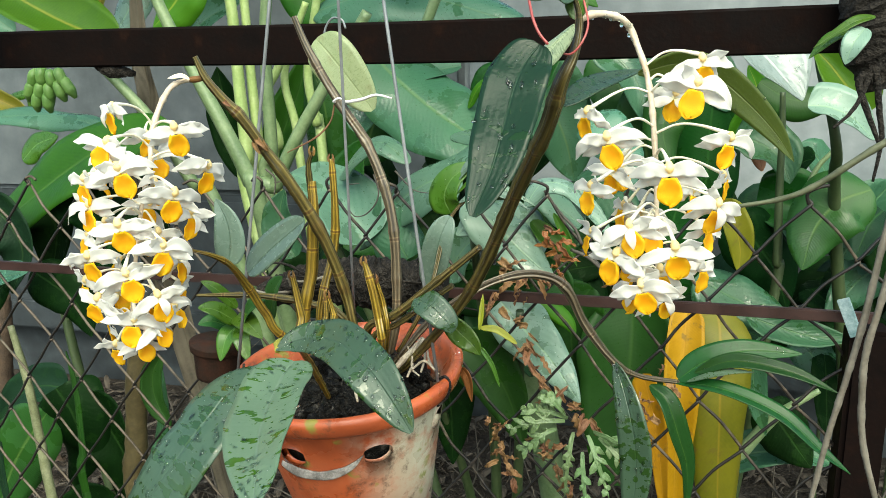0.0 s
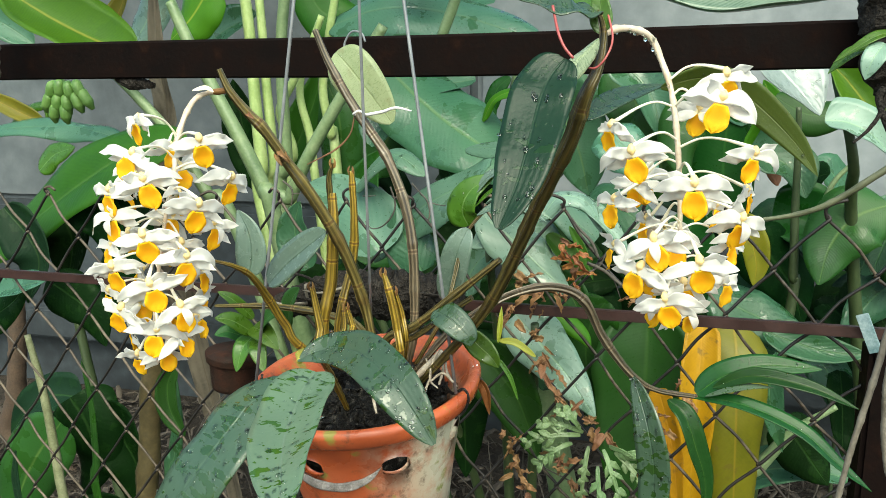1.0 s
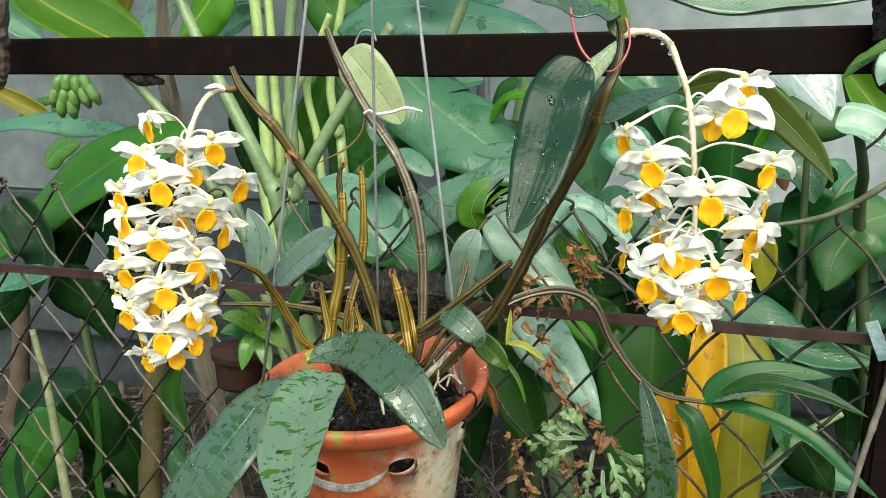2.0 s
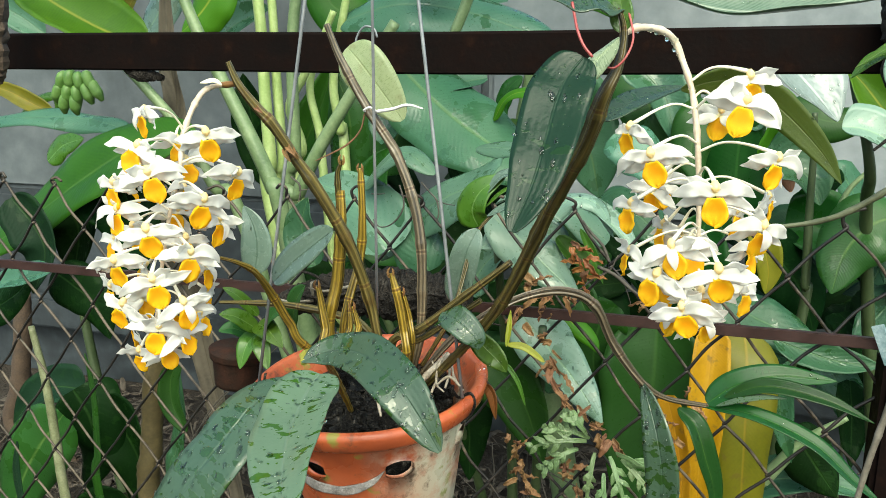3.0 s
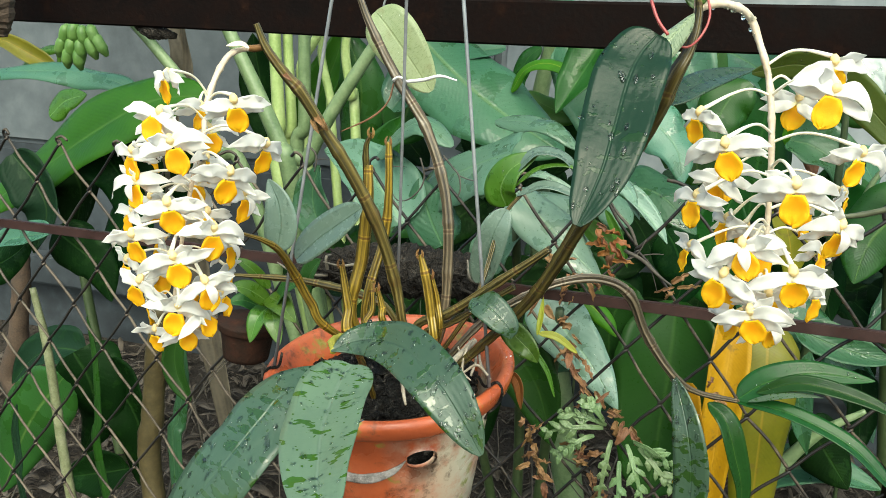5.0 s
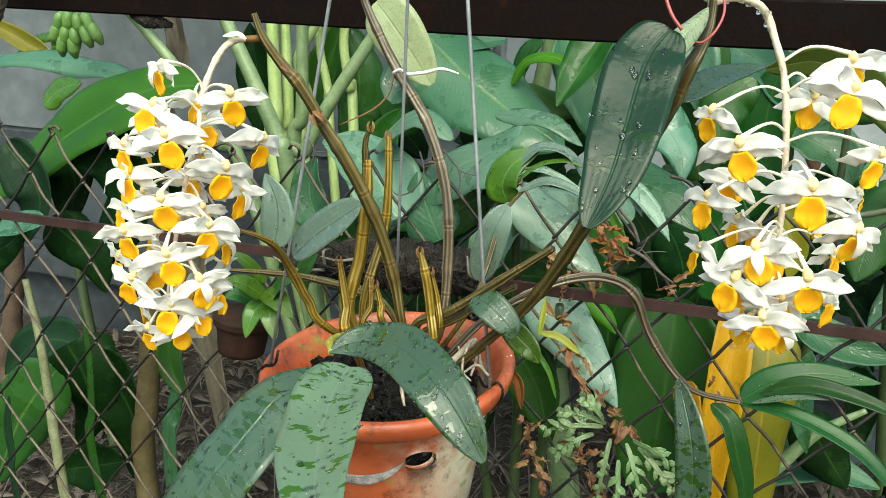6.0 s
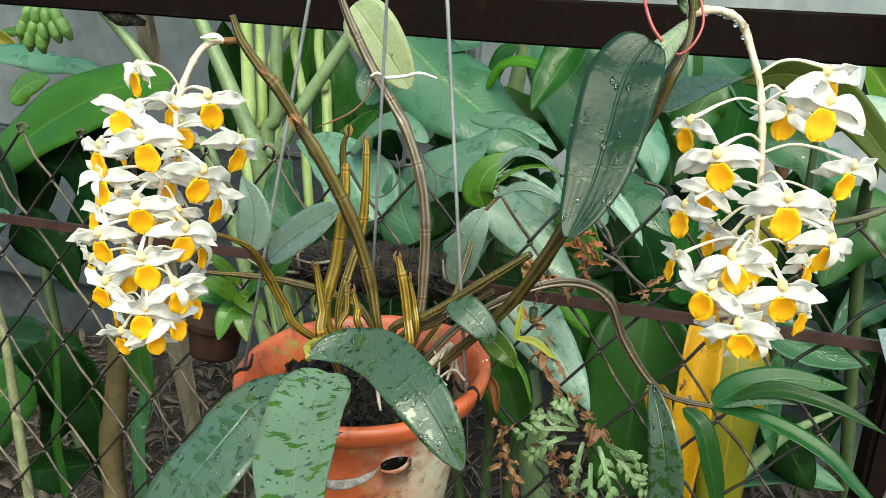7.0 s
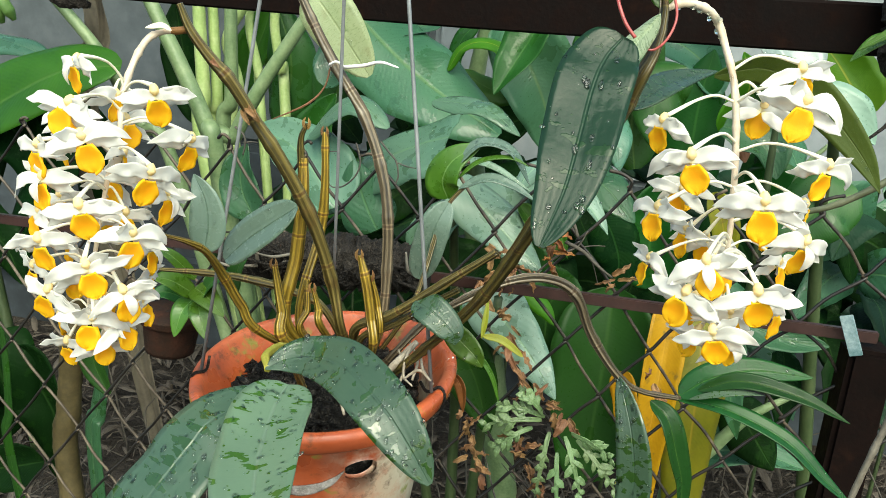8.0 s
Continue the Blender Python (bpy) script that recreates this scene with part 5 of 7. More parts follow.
bgleaf(banana, [(-0.873, 1.800, 1.496), (-0.831, 1.800, 1.430), (-0.758, 1.800, 1.390), (-0.687, 1.800, 1.361)], 0.0618, FRONT, M_BANANA_MID, "oblong")
bgleaf(banana, [(-0.975, 1.850, 1.027), (-0.923, 1.850, 1.130), (-0.882, 1.850, 1.216), (-0.856, 1.850, 1.307)], 0.0486, FRONT, M_BANANA_MID, "lance")
bgleaf(banana, [(-0.825, 1.800, 0.995), (-0.792, 1.800, 1.109), (-0.802, 1.800, 1.204), (-0.841, 1.800, 1.299)], 0.0608, FRONT, M_BANANA, "lance")
bgleaf(banana, [(-1.003, 1.750, 0.993), (-1.026, 1.750, 1.119), (-1.041, 1.750, 1.202), (-1.053, 1.750, 1.270)], 0.0475, FRONT, M_DARKLEAF, "lance")
bgleaf(banana, [(-0.927, 1.950, 1.273), (-0.904, 1.950, 1.215), (-0.889, 1.950, 1.126), (-0.908, 1.950, 1.035)], 0.0454, FRONT, M_YOUNG, "lance")
bgleaf(banana, [(-1.275, 1.950, 1.340), (-1.192, 1.950, 1.399), (-1.088, 1.950, 1.442)], 0.0521, FRONT, M_TEAL, "oblong")
bgleaf(banana, [(-1.542, 2.000, 1.352), (-1.464, 2.000, 1.445), (-1.422, 2.000, 1.551)], 0.0582, FRONT, M_TARO_PALE, "oblong")
bgleaf(banana, [(-1.690, 2.050, 1.371), (-1.612, 2.050, 1.452), (-1.555, 2.050, 1.546)], 0.0403, FRONT, M_YELLOWGREEN, "lance")
# unseen blades added above the upright stalks, to shade the wall and ground
for x, y, dx, dy, z in ((-0.75, 1.7, -0.7, 0.1, 1.85), (-0.65, 1.7, 0.5, 0.3, 1.95), (-0.85, 1.6, -0.3, -0.35, 2.0), (-0.55, 1.65, 0.2, -0.4, 1.9)):
    bgleaf(banana, [(x, y, z - 0.15), (x + dx * 0.4, y + dy * 0.4, z + 0.08), (x + dx, y + dy, z - 0.05), (x + dx * 1.35, y + dy * 1.35, z - 0.25)], 0.16, (0, -0.2, 1), M_BANANA, "oblong", fold=0.25)
# left side
leftplant = plant("taro_plant", (-1.5, 1.6, 0), "broad-leaved plant with drooping green blades against the wall", "taro")
bgleaf(leftplant, [(-0.974, 1.420, 1.142), (-1.088, 1.405, 1.124), (-1.212, 1.390, 1.057), (-1.345, 1.375, 0.969), (-1.537, 1.360, 0.847)], 0.0753, (0.2, -0.75, 0.65), M_BANANA_MID, "broad", fold=0.2, wave=0.01, cup=-0.2, nl=34, nw=10)
bgleaf(leftplant, [(-1.505, 1.900, 1.105), (-1.647, 1.900, 1.139), (-1.827, 1.900, 1.142), (-2.106, 1.900, 1.124)], 0.0433, (0.0, -0.6, 0.8), M_TEAL, "oblong", wave=0.012)
bgleaf(leftplant, [(-1.487, 1.700, 1.022), (-1.420, 1.700, 1.080), (-1.340, 1.700, 1.107)], 0.0321, FRONT, M_TEAL, "ovate")
bgleaf(leftplant, [(-1.716, 1.800, 1.026), (-1.659, 1.800, 1.071), (-1.588, 1.800, 1.093)], 0.0378, FRONT, M_YOUNG, "ovate")
bgleaf(leftplant, [(-1.812, 1.950, 1.145), (-1.891, 1.950, 1.177), (-1.993, 1.950, 1.218), (-2.100, 1.950, 1.234)], 0.0293, FRONT, M_YELLOWGREEN, "lance")
bgleaf(leftplant, [(-2.012, 2.000, 1.122), (-1.934, 2.000, 1.184), (-1.860, 2.000, 1.199), (-1.858, 2.000, 1.142)], 0.0173, FRONT, M_YOUNG, "lance")
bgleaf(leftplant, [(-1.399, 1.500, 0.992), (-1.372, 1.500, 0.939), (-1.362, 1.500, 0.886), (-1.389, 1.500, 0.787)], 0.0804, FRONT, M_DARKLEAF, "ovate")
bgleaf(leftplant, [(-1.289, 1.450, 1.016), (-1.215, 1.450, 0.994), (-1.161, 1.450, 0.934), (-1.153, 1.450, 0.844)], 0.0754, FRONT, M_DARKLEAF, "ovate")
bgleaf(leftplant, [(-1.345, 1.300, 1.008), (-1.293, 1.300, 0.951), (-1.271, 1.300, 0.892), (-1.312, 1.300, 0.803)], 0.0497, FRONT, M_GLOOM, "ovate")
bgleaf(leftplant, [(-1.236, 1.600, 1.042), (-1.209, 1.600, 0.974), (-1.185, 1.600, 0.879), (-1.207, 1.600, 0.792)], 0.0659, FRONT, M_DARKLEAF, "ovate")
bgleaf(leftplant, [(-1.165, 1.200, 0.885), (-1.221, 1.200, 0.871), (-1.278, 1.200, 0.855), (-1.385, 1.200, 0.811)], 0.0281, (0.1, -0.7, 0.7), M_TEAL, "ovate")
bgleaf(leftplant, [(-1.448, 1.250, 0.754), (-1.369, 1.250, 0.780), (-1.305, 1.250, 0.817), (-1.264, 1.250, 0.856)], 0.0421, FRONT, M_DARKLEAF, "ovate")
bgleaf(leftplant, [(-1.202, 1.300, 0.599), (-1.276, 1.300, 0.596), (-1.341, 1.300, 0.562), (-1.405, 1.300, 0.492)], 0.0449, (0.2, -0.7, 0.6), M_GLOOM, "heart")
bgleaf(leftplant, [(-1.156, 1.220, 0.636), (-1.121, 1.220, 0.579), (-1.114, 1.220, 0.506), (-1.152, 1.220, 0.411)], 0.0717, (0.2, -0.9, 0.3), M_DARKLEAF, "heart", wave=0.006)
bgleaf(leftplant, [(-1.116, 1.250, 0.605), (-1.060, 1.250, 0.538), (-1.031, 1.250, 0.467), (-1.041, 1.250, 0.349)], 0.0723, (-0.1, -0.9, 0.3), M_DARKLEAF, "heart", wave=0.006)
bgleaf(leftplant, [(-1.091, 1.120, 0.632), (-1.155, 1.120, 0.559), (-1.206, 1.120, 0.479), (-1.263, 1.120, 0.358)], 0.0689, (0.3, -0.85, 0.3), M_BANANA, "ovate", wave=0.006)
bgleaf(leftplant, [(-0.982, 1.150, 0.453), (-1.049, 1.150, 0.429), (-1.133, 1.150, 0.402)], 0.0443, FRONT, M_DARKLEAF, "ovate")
stalk(leftplant, [(-1.5, 1.75, 0.0), (-1.650, 1.800, 0.709), (-1.465, 1.700, 1.017), (-1.177, 1.500, 1.116)], [0.016, 0.012, 0.01, 0.008], M_GREENSTEM)
stem_a = plant("dry_stalk", (-0.93, 1.0, 0), "pale dry spotted cut plant stalk behind the fence", "stalk", "dry stalks")
fit_part("stem", tube([(-0.93, 1.0, 0), (-0.986, 1.000, 0.535), (-0.994, 1.000, 0.629), (-1.004, 1.000, 0.750), (-1.023, 1.000, 0.850)], [0.008, 0.0082, 0.008, 0.0068, 0.005], 12, n=40, jitter=0.05), M_PALESTEM, stem_a)
blade_b = plant("strap_leaf_plant", (-0.9, 1.08, 0), "narrow upright dark green strap leaf behind the fence", "plant", "strap leaves")
bgleaf(blade_b, [(-0.9, 1.08, 0), (-0.969, 1.060, 0.505), (-0.966, 1.060, 0.604), (-0.964, 1.060, 0.712), (-0.974, 1.060, 0.788)], 0.0085, (0.1, -0.95, 0.1), M_DEEP, "strap", fold=0.3)
blade_c = plant("strap_leaf_plant", (-1.02, 1.02, 0), "short dark green strap leaf tip behind the fence", "plant", "strap leaves")
bgleaf(blade_c, [(-1.02, 1.02, 0), (-1.082, 1.000, 0.440), (-1.086, 1.000, 0.528), (-1.088, 1.000, 0.582), (-1.079, 1.000, 0.635)], 0.0135, (-0.3, -0.9, 0.1), M_GLOOM, "oblong", fold=0.3)
snake = plant("strap_leaf_plant", (-0.77, 1.02, 0), "upright dark strap leaf with a pale edge", "plant", "strap leaves")
bgleaf(snake, [(-0.77, 1.05, 0), (-0.799, 1.040, 0.556), (-0.787, 1.040, 0.641), (-0.776, 1.040, 0.699), (-0.775, 1.040, 0.744), (-0.775, 1.040, 0.803)], 0.0185, (-0.3, -0.95, 0.1), M_TARO, "strap", fold=0.35)
bgleaf(snake, [(-0.732, 0.990, 0.825), (-0.750, 0.990, 0.795), (-0.750, 0.990, 0.752), (-0.728, 0.990, 0.708)], 0.0175, (0.3, -0.9, 0.1), M_DEEP, "oblong", fold=0.25)
stake = plant("wooden_stake", (-0.86, 1.12, 0), "old olive-brown stem stump standing behind the fence", "stake", "stakes")
fit_part("stem", tube([(-0.86, 1.12, 0), (-0.909, 1.120, 0.471), (-0.900, 1.120, 0.586), (-0.886, 1.120, 0.698), (-0.868, 1.120, 0.806)], [0.018, 0.0200, 0.0200, 0.0189, 0.0179], 14, n=40, nodes=0.16, bulge=0.06, jitter=0.05), M_STAKE, stake)
stake_b = plant("wooden_stake", (-1.75, 1.9, 0), "brown dry stem by the garden wall", "stake", "stakes")
fit_part("stem", tube([(-1.75, 1.9, 0), (-2.042, 1.900, 0.122), (-2.007, 1.900, 0.285), (-1.978, 1.900, 0.441), (-1.955, 1.900, 0.592)], [0.022, 0.0298, 0.0298, 0.0279, 0.0224], 12, n=40, nodes=0.2, bulge=0.06, jitter=0.06), M_WOOD, stake_b)
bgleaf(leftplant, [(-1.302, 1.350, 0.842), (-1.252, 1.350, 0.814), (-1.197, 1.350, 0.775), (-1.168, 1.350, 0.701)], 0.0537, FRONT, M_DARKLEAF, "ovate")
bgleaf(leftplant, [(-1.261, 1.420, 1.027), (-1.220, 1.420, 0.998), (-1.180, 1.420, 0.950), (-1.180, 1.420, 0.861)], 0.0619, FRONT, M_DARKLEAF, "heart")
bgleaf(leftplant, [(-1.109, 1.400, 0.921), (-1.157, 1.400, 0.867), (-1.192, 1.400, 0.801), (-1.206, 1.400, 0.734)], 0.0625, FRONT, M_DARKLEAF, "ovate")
# wide blades behind the middle
mid = plant("banana_plant", (-0.2, 1.9, 0), "banana plant with wide green blades behind the fence", "banana plant")
stalk(mid, [(-0.2, 1.9, 0), (-0.336, 1.800, 0.863), (-0.354, 1.750, 1.107), (-0.319, 1.700, 1.327)], [0.04, 0.03, 0.02, 0.014])
stalk(mid, [(-0.432, 1.600, 1.448), (-0.452, 1.600, 1.394), (-0.476, 1.600, 1.338), (-0.493, 1.600, 1.293)], [0.0113, 0.0115, 0.0108, 0.0094], M_STALK)
bgleaf(mid, [(-0.794, 1.750, 1.387), (-0.654, 1.750, 1.422), (-0.494, 1.750, 1.407), (-0.284, 1.750, 1.339)], 0.0828, (0.0, -0.7, 0.6), M_TEAL, "oblong", wave=0.01)
bgleaf(mid, [(-0.779, 1.850, 1.421), (-0.662, 1.850, 1.458), (-0.550, 1.850, 1.468), (-0.414, 1.850, 1.440)], 0.0530, FRONT, M_TEAL, "oblong")
bgleaf(mid, [(-0.251, 1.700, 1.444), (-0.192, 1.700, 1.420), (-0.133, 1.700, 1.375)], 0.0255, FRONT, M_BANANA_MID, "ovate")
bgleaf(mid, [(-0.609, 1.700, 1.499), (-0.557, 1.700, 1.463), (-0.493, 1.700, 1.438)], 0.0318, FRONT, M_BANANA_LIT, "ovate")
bgleaf(mid, [(-0.665, 1.700, 1.041), (-0.637, 1.700, 1.120), (-0.609, 1.700, 1.197), (-0.589, 1.700, 1.271)], 0.0740, FRONT, M_BANANA, "lance")
bgleaf(mid, [(-0.639, 1.500, 0.933), (-0.626, 1.500, 1.005), (-0.606, 1.500, 1.065), (-0.575, 1.500, 1.121)], 0.0464, FRONT, M_DEEP, "ovate")
# taro leaves close behind the netting
taro = plant("taro_plant", (-0.25, 1.25, 0), "taro clump with wet blue-green heart-shaped leaves", "taro")
TS = (-0.25, 1.25, 0.0)
for tip in ((-0.553, 1.220, 1.015), (-0.259, 1.100, 1.023), (-0.181, 1.060, 0.914), (-0.330, 1.120, 0.769)):
    stalk(taro, [TS, Vector(TS).lerp(Vector(tip), 0.55) + Vector((0, 0.08, 0.02)), tip], [0.012, 0.009, 0.006], M_GREENSTEM)
bgleaf(taro, [(-0.471, 1.220, 0.971), (-0.522, 1.247, 1.022), (-0.576, 1.273, 1.055), (-0.649, 1.300, 1.072)], 0.0600, (0.1, -0.65, 0.75), M_TAROMID, "heart", wave=0.006, nl=30, nw=10)
bgleaf(taro, [(-0.407, 1.240, 0.937), (-0.427, 1.240, 0.975), (-0.442, 1.240, 1.013), (-0.452, 1.240, 1.046)], 0.0459, (0.1, -0.8, 0.5), M_TARO, "heart")
bgleaf(mid, [(-0.635, 1.620, 1.328), (-0.534, 1.580, 1.238), (-0.414, 1.540, 1.155), (-0.258, 1.500, 1.073)], 0.0959, (0.15, -0.75, 0.6), M_MIDLEAF, "broad", fold=0.1, wave=0.012, rag=0.06, cup=-0.35, nl=40, nw=12)
bgleaf(mid, [(-0.639, 1.600, 1.124), (-0.583, 1.627, 1.196), (-0.526, 1.653, 1.239), (-0.419, 1.680, 1.262)], 0.0726, (0.0, -0.7, 0.65), M_TEAL, "oblong", fold=0.2, wave=0.012, rag=0.06, cup=0.3, nl=34, nw=10)
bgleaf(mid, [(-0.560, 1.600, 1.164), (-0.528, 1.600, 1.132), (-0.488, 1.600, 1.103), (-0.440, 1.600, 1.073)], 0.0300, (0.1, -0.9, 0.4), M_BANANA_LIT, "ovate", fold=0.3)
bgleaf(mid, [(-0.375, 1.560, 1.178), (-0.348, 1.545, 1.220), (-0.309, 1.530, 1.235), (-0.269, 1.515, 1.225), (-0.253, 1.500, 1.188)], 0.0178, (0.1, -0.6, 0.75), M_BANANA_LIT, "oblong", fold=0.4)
bgleaf(mid, [(-0.190, 1.500, 1.309), (-0.211, 1.473, 1.255), (-0.233, 1.447, 1.210), (-0.263, 1.420, 1.152)], 0.0432, (-0.2, -0.85, 0.4), M_DEEP, "ovate", fold=0.25, wave=0.008, nl=30)
bgleaf(mid, [(-0.347, 1.700, 1.266), (-0.374, 1.700, 1.242), (-0.389, 1.700, 1.201), (-0.380, 1.700, 1.161)], 0.0189, (0.1, -0.9, 0.4), M_DEEP, "lance")
# Near-black leaf added in place of a shaded gap between the blades.
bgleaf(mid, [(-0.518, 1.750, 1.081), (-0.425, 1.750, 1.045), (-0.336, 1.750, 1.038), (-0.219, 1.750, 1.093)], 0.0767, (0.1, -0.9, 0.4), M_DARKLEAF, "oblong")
bgleaf(mid, [(-0.359, 1.620, 1.177), (-0.317, 1.620, 1.152), (-0.265, 1.620, 1.139), (-0.201, 1.620, 1.160)], 0.0291, (0.1, -0.7, 0.6), M_BANANA_MID, "lance")
bgleaf(mid, [(-0.287, 1.600, 1.278), (-0.225, 1.600, 1.197), (-0.184, 1.600, 1.114), (-0.163, 1.600, 1.028)], 0.0765, (0.1, -0.9, 0.4), M_MIDLEAF, "ovate", fold=0.2, wave=0.012)
bgleaf(mid, [(-0.119, 1.600, 1.286), (-0.081, 1.583, 1.227), (-0.062, 1.567, 1.157), (-0.069, 1.550, 1.054)], 0.0644, (0.1, -0.9, 0.4), M_BANANA, "ovate", fold=0.2, wave=0.01)
bgleaf(taro, [(-0.293, 1.200, 1.103), (-0.348, 1.233, 1.080), (-0.430, 1.267, 1.031), (-0.518, 1.300, 0.935)], 0.0690, (0.0, -0.65, 0.75), M_TAROMID, "heart", fold=0.12, wave=0.008, cup=-0.3, nl=34, nw=12, drops=60, drop_size=0.0015)
bgleaf(taro, [(-0.534, 1.260, 1.072), (-0.493, 1.240, 1.112), (-0.444, 1.220, 1.138), (-0.386, 1.200, 1.107)], 0.0265, (0.1, -0.55, 0.8), M_TAROMID, "oblong", fold=0.15, cup=-0.3, drops=24, drop_size=0.0018)
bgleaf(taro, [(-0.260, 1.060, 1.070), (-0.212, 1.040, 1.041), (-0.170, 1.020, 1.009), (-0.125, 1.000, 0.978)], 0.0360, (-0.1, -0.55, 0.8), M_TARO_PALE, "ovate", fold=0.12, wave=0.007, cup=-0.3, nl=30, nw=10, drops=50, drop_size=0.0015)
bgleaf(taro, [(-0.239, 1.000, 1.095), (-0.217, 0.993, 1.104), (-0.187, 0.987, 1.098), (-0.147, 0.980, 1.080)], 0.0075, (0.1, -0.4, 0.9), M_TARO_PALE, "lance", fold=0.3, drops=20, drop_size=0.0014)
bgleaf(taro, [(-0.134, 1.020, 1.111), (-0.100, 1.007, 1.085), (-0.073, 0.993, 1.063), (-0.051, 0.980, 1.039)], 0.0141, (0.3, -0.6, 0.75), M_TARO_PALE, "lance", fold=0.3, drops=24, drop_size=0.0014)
bgleaf(taro, [(-0.142, 1.200, 1.060), (-0.101, 1.173, 1.073), (-0.061, 1.147, 1.065), (-0.015, 1.120, 1.025)], 0.0449, (0.1, -0.7, 0.65), M_TARO, "ovate", fold=0.12, wave=0.007, cup=-0.3, nl=30, nw=10, drops=50, drop_size=0.0017)
bgleaf(taro, [(-0.128, 1.000, 1.069), (-0.113, 0.993, 1.044), (-0.102, 0.987, 1.022), (-0.094, 0.980, 1.004)], 0.0068, (0.1, -0.9, 0.4), M_BANANA_MID, "lance", fold=0.4)
bgleaf(taro, [(-0.213, 1.080, 0.921), (-0.171, 1.060, 0.884), (-0.131, 1.040, 0.849), (-0.089, 1.020, 0.799)], 0.0408, (-0.2, -0.8, 0.55), M_TARO_PALE, "heart", fold=0.15, wave=0.006, cup=-0.25, nl=34, nw=10, drops=60, drop_size=0.0016)
bgleaf(taro, [(-0.055, 1.300, 0.990), (-0.034, 1.300, 0.956), (-0.020, 1.300, 0.911), (-0.031, 1.300, 0.862)], 0.0413, (0.1, -0.9, 0.4), M_DARKLEAF, "ovate")
bgleaf(taro, [(-0.341, 1.300, 1.144), (-0.289, 1.273, 1.146), (-0.244, 1.247, 1.143), (-0.190, 1.220, 1.112)], 0.0259, (0.1, -0.5, 0.85), M_TAROMID, "ovate", fold=0.2, cup=-0.3, drops=30, drop_size=0.0016)
bgleaf(taro, [(-0.628, 1.260, 0.926), (-0.649, 1.260, 0.966), (-0.653, 1.260, 1.007), (-0.641, 1.260, 1.049)], 0.0345, FRONT, M_TARO, "ovate")
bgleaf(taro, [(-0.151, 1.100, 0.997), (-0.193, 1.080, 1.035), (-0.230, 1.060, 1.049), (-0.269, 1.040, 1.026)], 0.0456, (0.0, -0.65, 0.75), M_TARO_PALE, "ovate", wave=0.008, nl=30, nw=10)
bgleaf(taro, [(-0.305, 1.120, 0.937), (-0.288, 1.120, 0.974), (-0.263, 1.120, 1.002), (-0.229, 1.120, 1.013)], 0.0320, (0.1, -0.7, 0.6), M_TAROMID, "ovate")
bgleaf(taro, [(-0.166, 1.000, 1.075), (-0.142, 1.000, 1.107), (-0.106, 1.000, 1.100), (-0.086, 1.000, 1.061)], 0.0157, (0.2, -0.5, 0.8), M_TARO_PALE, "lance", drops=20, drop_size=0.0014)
bgleaf(taro, [(-0.101, 1.100, 1.034), (-0.130, 1.100, 1.056), (-0.154, 1.100, 1.071), (-0.178, 1.100, 1.073)], 0.0270, (0.1, -0.6, 0.8), M_TAROMID, "ovate")
bgleaf(taro, [(-0.165, 1.050, 1.047), (-0.145, 1.050, 1.025), (-0.122, 1.050, 1.011), (-0.109, 1.050, 0.988)], 0.0153, (0.3, -0.7, 0.6), M_BANANA_MID, "ovate")
bgleaf(taro, [(-0.180, 1.100, 0.923), (-0.147, 1.100, 0.914), (-0.118, 1.100, 0.891), (-0.105, 1.100, 0.871)], 0.0147, (0.2, -0.8, 0.5), M_BANANA_LIT, "ovate")
bgleaf(taro, [(-0.281, 1.100, 0.856), (-0.245, 1.100, 0.824), (-0.209, 1.100, 0.775), (-0.180, 1.100, 0.687)], 0.0476, (-0.1, -0.9, 0.3), M_DEEP, "ovate")
bgleaf(taro, [(-0.342, 1.160, 0.829), (-0.323, 1.160, 0.774), (-0.312, 1.160, 0.707), (-0.310, 1.160, 0.607)], 0.0480, FRONT, M_DARKLEAF, "ovate")
bgleaf(taro, [(-0.127, 1.140, 0.913), (-0.146, 1.140, 0.946), (-0.176, 1.140, 0.961), (-0.214, 1.140, 0.949)], 0.0253, FRONT, M_BANANA, "ovate")
# hanging banana blades and the yellow one
hang = plant("banana_plant", (0.1, 1.3, 0), "banana shoot with hanging dark green blades and one yellowed blade", "banana plant")
bgleaf(hang, [(-0.027, 1.200, 0.905), (-0.027, 1.183, 0.838), (-0.029, 1.167, 0.753), (-0.036, 1.150, 0.609)], 0.0759, (-0.1, -0.98, 0.1), M_DEEP, "oblong", nl=30, nw=10, wave=0.006)
bgleaf(hang, [(-0.090, 1.180, 0.923), (-0.113, 1.180, 0.885), (-0.119, 1.180, 0.829), (-0.106, 1.180, 0.737)], 0.0439, FRONT, M_DEEP, "ovate")
bgleaf(hang, [(0.050, 1.130, 0.908), (0.048, 1.110, 0.856), (0.045, 1.090, 0.779), (0.044, 1.090, 0.657), (0.049, 1.090, 0.512)], 0.027, (0.0, -0.98, 0.1), M_YELLOW, "strap", label="yellowed hanging banana blade", wave=0.004)
bgleaf(hang, [(0.094, 1.160, 0.899), (0.098, 1.130, 0.863), (0.101, 1.110, 0.778), (0.105, 1.110, 0.657), (0.113, 1.110, 0.512)], 0.047, (0.15, -0.98, 0.1), M_YELLOWGREEN, "strap", label="half-yellowed hanging banana blade", wave=0.004)
bgleaf(hang, [(-0.007, 1.070, 0.831), (0.007, 1.070, 0.782), (0.019, 1.070, 0.724), (0.032, 1.070, 0.613)], 0.018, (-0.2, -0.95, 0.1), M_YELLOW, "strap", label="yellowed hanging banana blade", wave=0.004)
